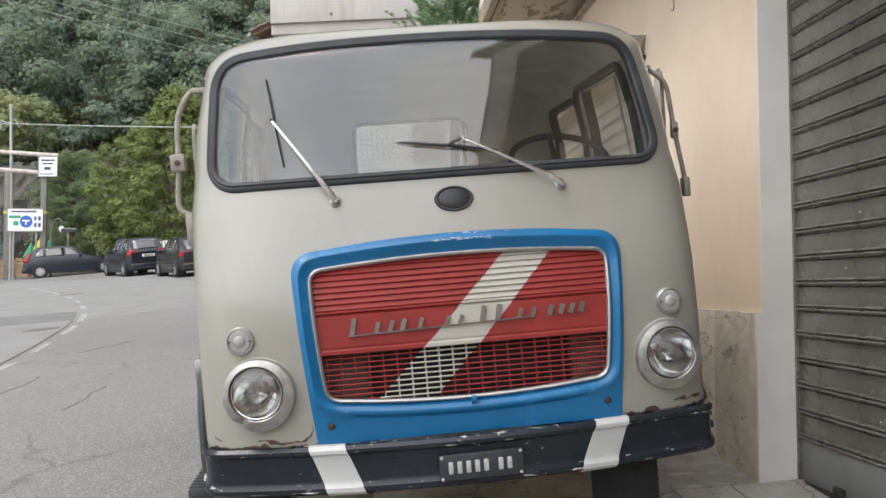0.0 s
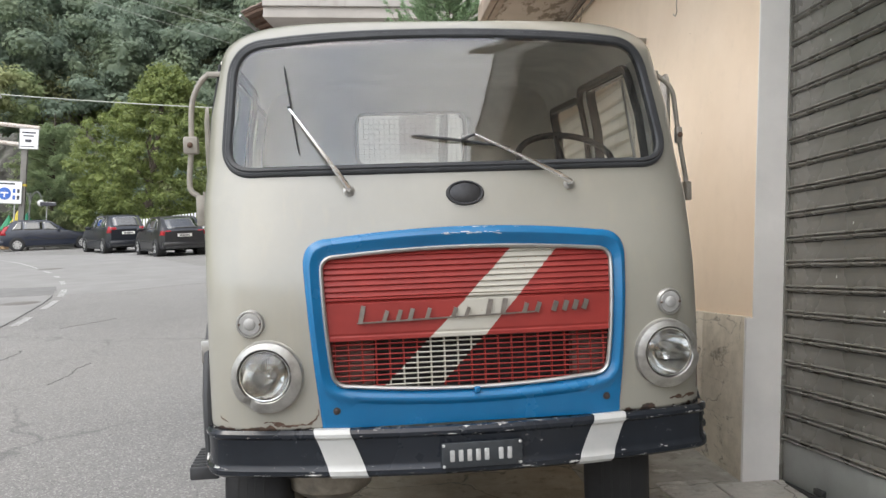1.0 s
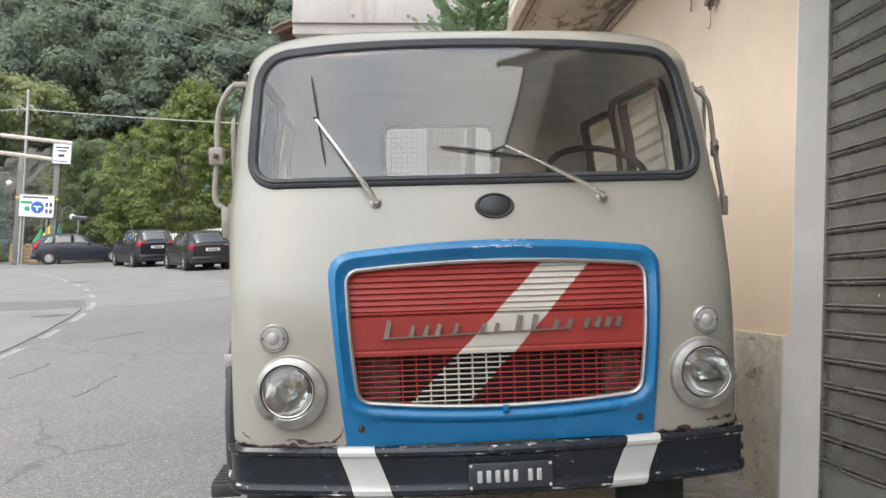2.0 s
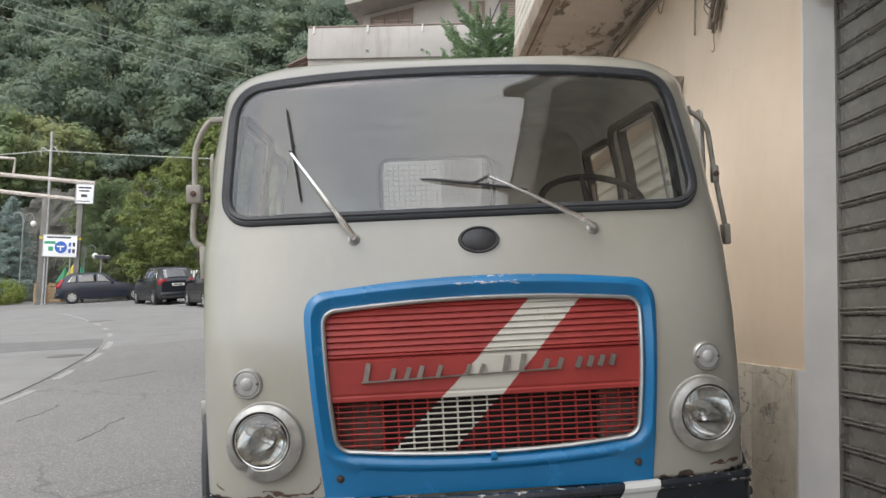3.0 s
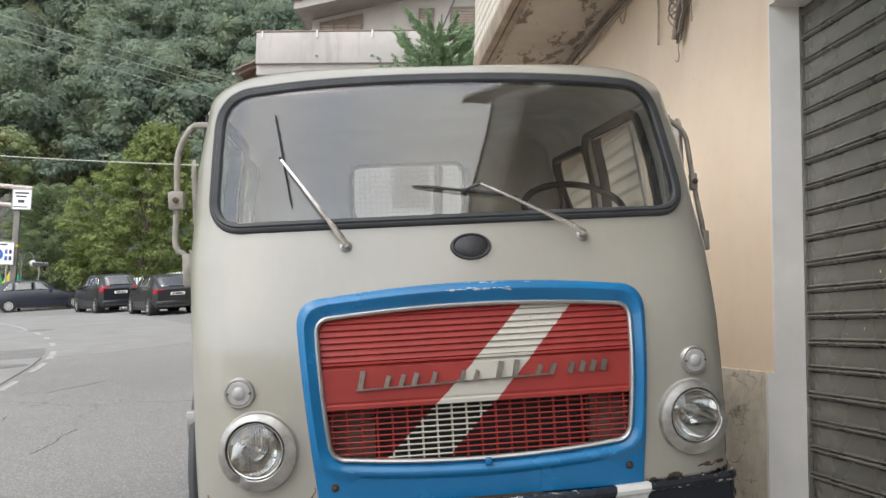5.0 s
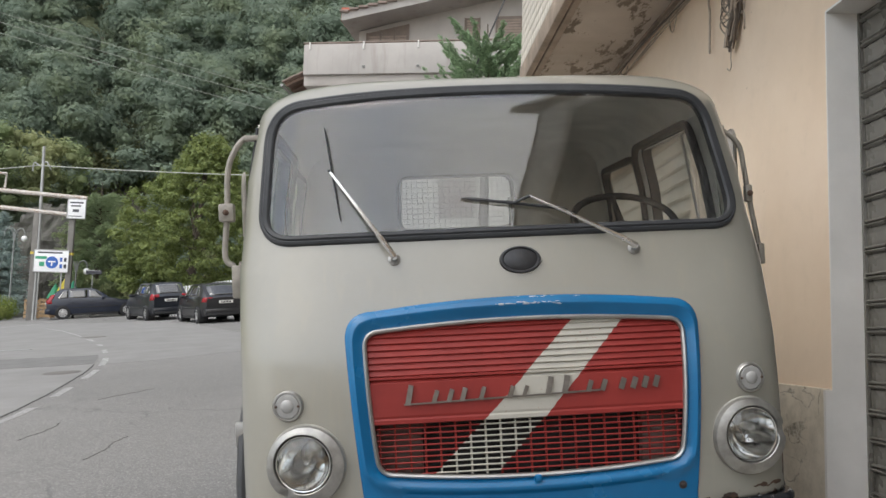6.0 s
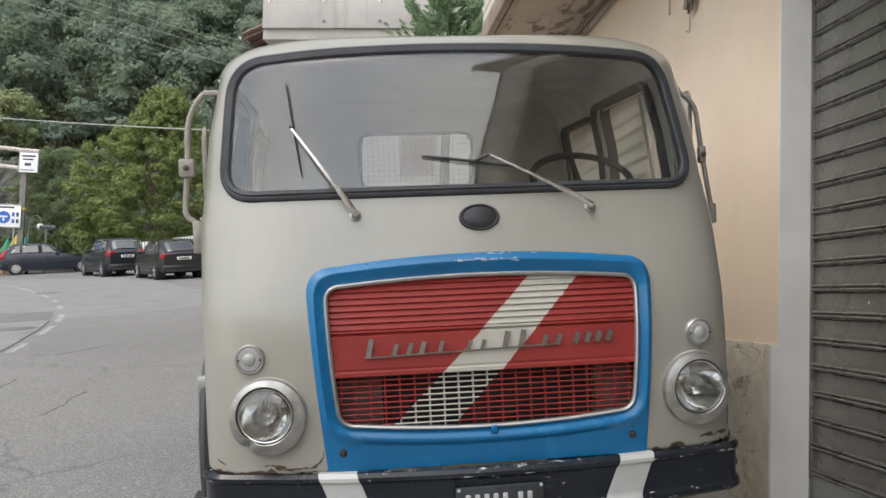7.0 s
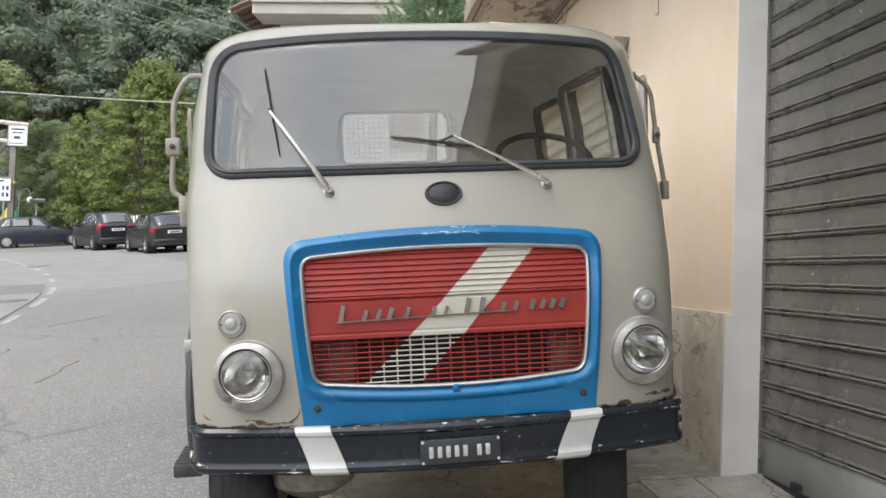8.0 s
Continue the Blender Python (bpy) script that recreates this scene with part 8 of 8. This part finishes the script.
for f in ((0, 1, 2, 3), (7, 6, 5, 4), (0, 3, 7, 4), (1, 5, 6, 2), (3, 2, 6, 7), (4, 5, 1, 0)):
    b.faces.new([vs[i] for i in f])
bmesh.ops.recalc_face_normals(b, faces=b.faces)
part("wall", b, M_HOUSE, house, "", False)
rb = bmesh.new()
vs = [rb.verts.new(p) for p in ((1.08, 0.25, 11.21), (11.4, 0.25, 13.30), (11.4, 9.3, 13.30), (1.08, 9.3, 11.21), (1.08, 0.25, 11.47), (11.4, 0.25, 13.60), (11.4, 9.3, 13.60), (1.08, 9.3, 11.47))]
for f in ((0, 1, 2, 3), (7, 6, 5, 4), (0, 4, 5, 1), (1, 5, 6, 2), (2, 6, 7, 3), (3, 7, 4, 0)):
    rb.faces.new([vs[i] for i in f])
bmesh.ops.recalc_face_normals(rb, faces=rb.faces)
part("roof", rb, M_HOUSEP, house, "thick rendered roof edge", False)
for k in range(36):
    x = 1.04 + k * 0.30
    part("roof_tile", boxed(x, x + 0.285, 0.14, 9.35, 11.365 + (x - 0.55) * 0.2065, 11.40 + (x - 0.4) * 0.2065, 0.008), M_TILE, house)
part("balcony_slab", boxed(0.0, 11.0, 0.12, 1.3, 9.10, 9.415, 0.01), M_HOUSE, house)
part("balcony_parapet", boxed(0.0, 11.0, 0.0, 0.14, 9.42, 10.38, 0.008), M_HOUSEP, house)
part("balcony_side", boxed(0.0, 0.14, 0.14, 1.3, 9.42, 10.38, 0.008), M_HOUSEP, house)
part("balcony_rail", tube(bmesh.new(), [(-0.02, 0.05, 10.43), (11, 0.05, 10.43)], 0.033, 8), M_WINSH, house)
for k in range(7):
    part("rail_post", tube(bmesh.new(), [(0.19 + k * 1.7, -0.015, 10.20), (0.19 + k * 1.7, -0.015, 10.43)], 0.028, 6), M_WHITE, house)
    part("spout", tube(bmesh.new(), [(1.9 + k * 1.7, -0.06, 9.62), (1.9 + k * 1.7, 0.02, 9.66)], 0.045, 8), M_GALV, house)
for x0, x1, z0, zl, zr in ((1.68, 3.02, 9.5, 11.16, 11.44), (4.86, 5.30, 9.5, 11.58, 11.58), (5.85, 7.0, 10.5, 11.62, 11.62), (1.2, 2.2, 5.2, 6.8, 6.8), (4.2, 5.2, 5.2, 6.8, 6.8), (1.2, 2.2, 2.6, 4.2, 4.2), (4.2, 5.2, 2.6, 4.2, 4.2)):
    win = new("window")
    win.parent = house
    b = bmesh.new()
    vs = [b.verts.new(p) for p in ((x0, 1.27, z0), (x1, 1.27, z0), (x1, 1.27, zr), (x0, 1.27, zl), (x0, 1.31, z0), (x1, 1.31, z0), (x1, 1.31, zr), (x0, 1.31, zl))]
    for f in ((0, 1, 2, 3), (0, 4, 5, 1), (1, 5, 6, 2), (2, 6, 7, 3), (3, 7, 4, 0)):
        b.faces.new([vs[i] for i in f])
    bmesh.ops.recalc_face_normals(b, faces=b.faces)
    part("shutter", b, M_WINSH, win, "brown louvred shutter", False)
    if z0 > 9:
        for k in range(int((min(zl, zr) - z0 - 0.1) / 0.09)):
            part("louvre", boxed(x0 + 0.05, x1 - 0.05, 1.255, 1.268, z0 + 0.06 + 0.09 * k, z0 + 0.12 + 0.09 * k), M_LOUVRE, win, smooth=False)
    n = 3 if x1 - x0 > 1.2 else 1
    for k in range(n + 1):
        xx = x0 + (x1 - x0) * k / n
        part("frame_bar", boxed(xx - 0.03, xx + 0.03, 1.235, 1.275, z0, zl + (zr - zl) * k / n), M_WINSH, win, smooth=False)
ch = part("chimney", boxed(1.0, 1.5, 0.5, 1.0, 11.3, 11.74, 0.01), plain("red_brick", (0.38, 0.10, 0.06), 0.8, 0, 0.2, 8, 50, 0.2), house, "red brick chimney")
# lower eave: boarded soffit on rafters, with a tiled edge over it
EM = Matrix.Translation((-0.1, 0, 9.55)) @ Matrix.Rotation(radians(-24), 4, "Y") @ Matrix.Translation((0.1, 0, -9.55))
M_EAVEWOOD = plain("dark_eave_boards", (0.15, 0.095, 0.07), 0.8, 0, 0.3, 5, 40, 0.3)
part("low_eave", box(bmesh.new(), -0.75, 0.05, 0.35, 9.0, 9.53, 9.57, 0.0, EM), M_EAVEWOOD, house, "dark boarded lower eave", False)
for k in range(9):
    part("rafter", box(bmesh.new(), -0.76, 0.05, 0.40 + 0.55 * k, 0.50 + 0.55 * k, 9.44, 9.53, 0.0, EM), M_EAVEWOOD, house, smooth=False)
for k in range(4):
    part("eave_tile", box(bmesh.new(), -0.80 + 0.21 * k, -0.57 + 0.21 * k, 0.28, 9.0, 9.575 + 0.012 * (k % 2), 9.615 + 0.012 * (k % 2), 0.006, EM), M_TILE, house)
part("gutter", tube(bmesh.new(), [(-0.78, 0.32, 9.20), (-0.78, 9.0, 9.20)], 0.045, 8), M_GALV, house)

# ---- overhead wires ----
M_WIRE = plain("cable_black", (0.05, 0.05, 0.05), 0.6, 0, 0.1)
M_WIREPALE = plain("cable_pale", (0.36, 0.37, 0.33), 0.6, 0, 0.1)


def wire(a, b2, sag, r, material, label):
    a, b2 = Vector(a), Vector(b2)
    pts = [a.lerp(b2, t / 16) - Vector((0, 0, sag * 4 * (t / 16) * (1 - t / 16))) for t in range(17)]
    bm = tube(bmesh.new(), pts, r, 6)
    return tagged(mesh_ob("overhead_wire", bm, material), label, "wire", "overhead wires")


wire((-18.4, 44, 9.62), (1.8, 40.0, 9.0), 0.15, 0.028, M_WIREPALE, "pale overhead wire from the steel pole across the street")
wire((-18.4, 44, 9.62), (-40, 46.0, 9.4), 0.6, 0.028, M_WIREPALE, "pale overhead wire from the steel pole along the hill")
wire((-20.68, 30, 13.98), (1.26, 30, 8.60), 0.06, 0.007, M_WIREPALE, "thin overhead wire slanting down across the wood")
wire((-20.64, 30, 13.62), (1.26, 30, 8.30), 0.06, 0.007, M_WIREPALE, "thin overhead wire slanting down across the wood")
wire((-20.61, 30, 13.30), (1.28, 30, 7.76), 0.06, 0.007, M_WIREPALE, "thin overhead wire slanting down across the wood")
wire((3.6, 20, 13.3), (1.2, 20, 7.2), 0.0, 0.022, M_WIRE, "black stay wire before the far house")
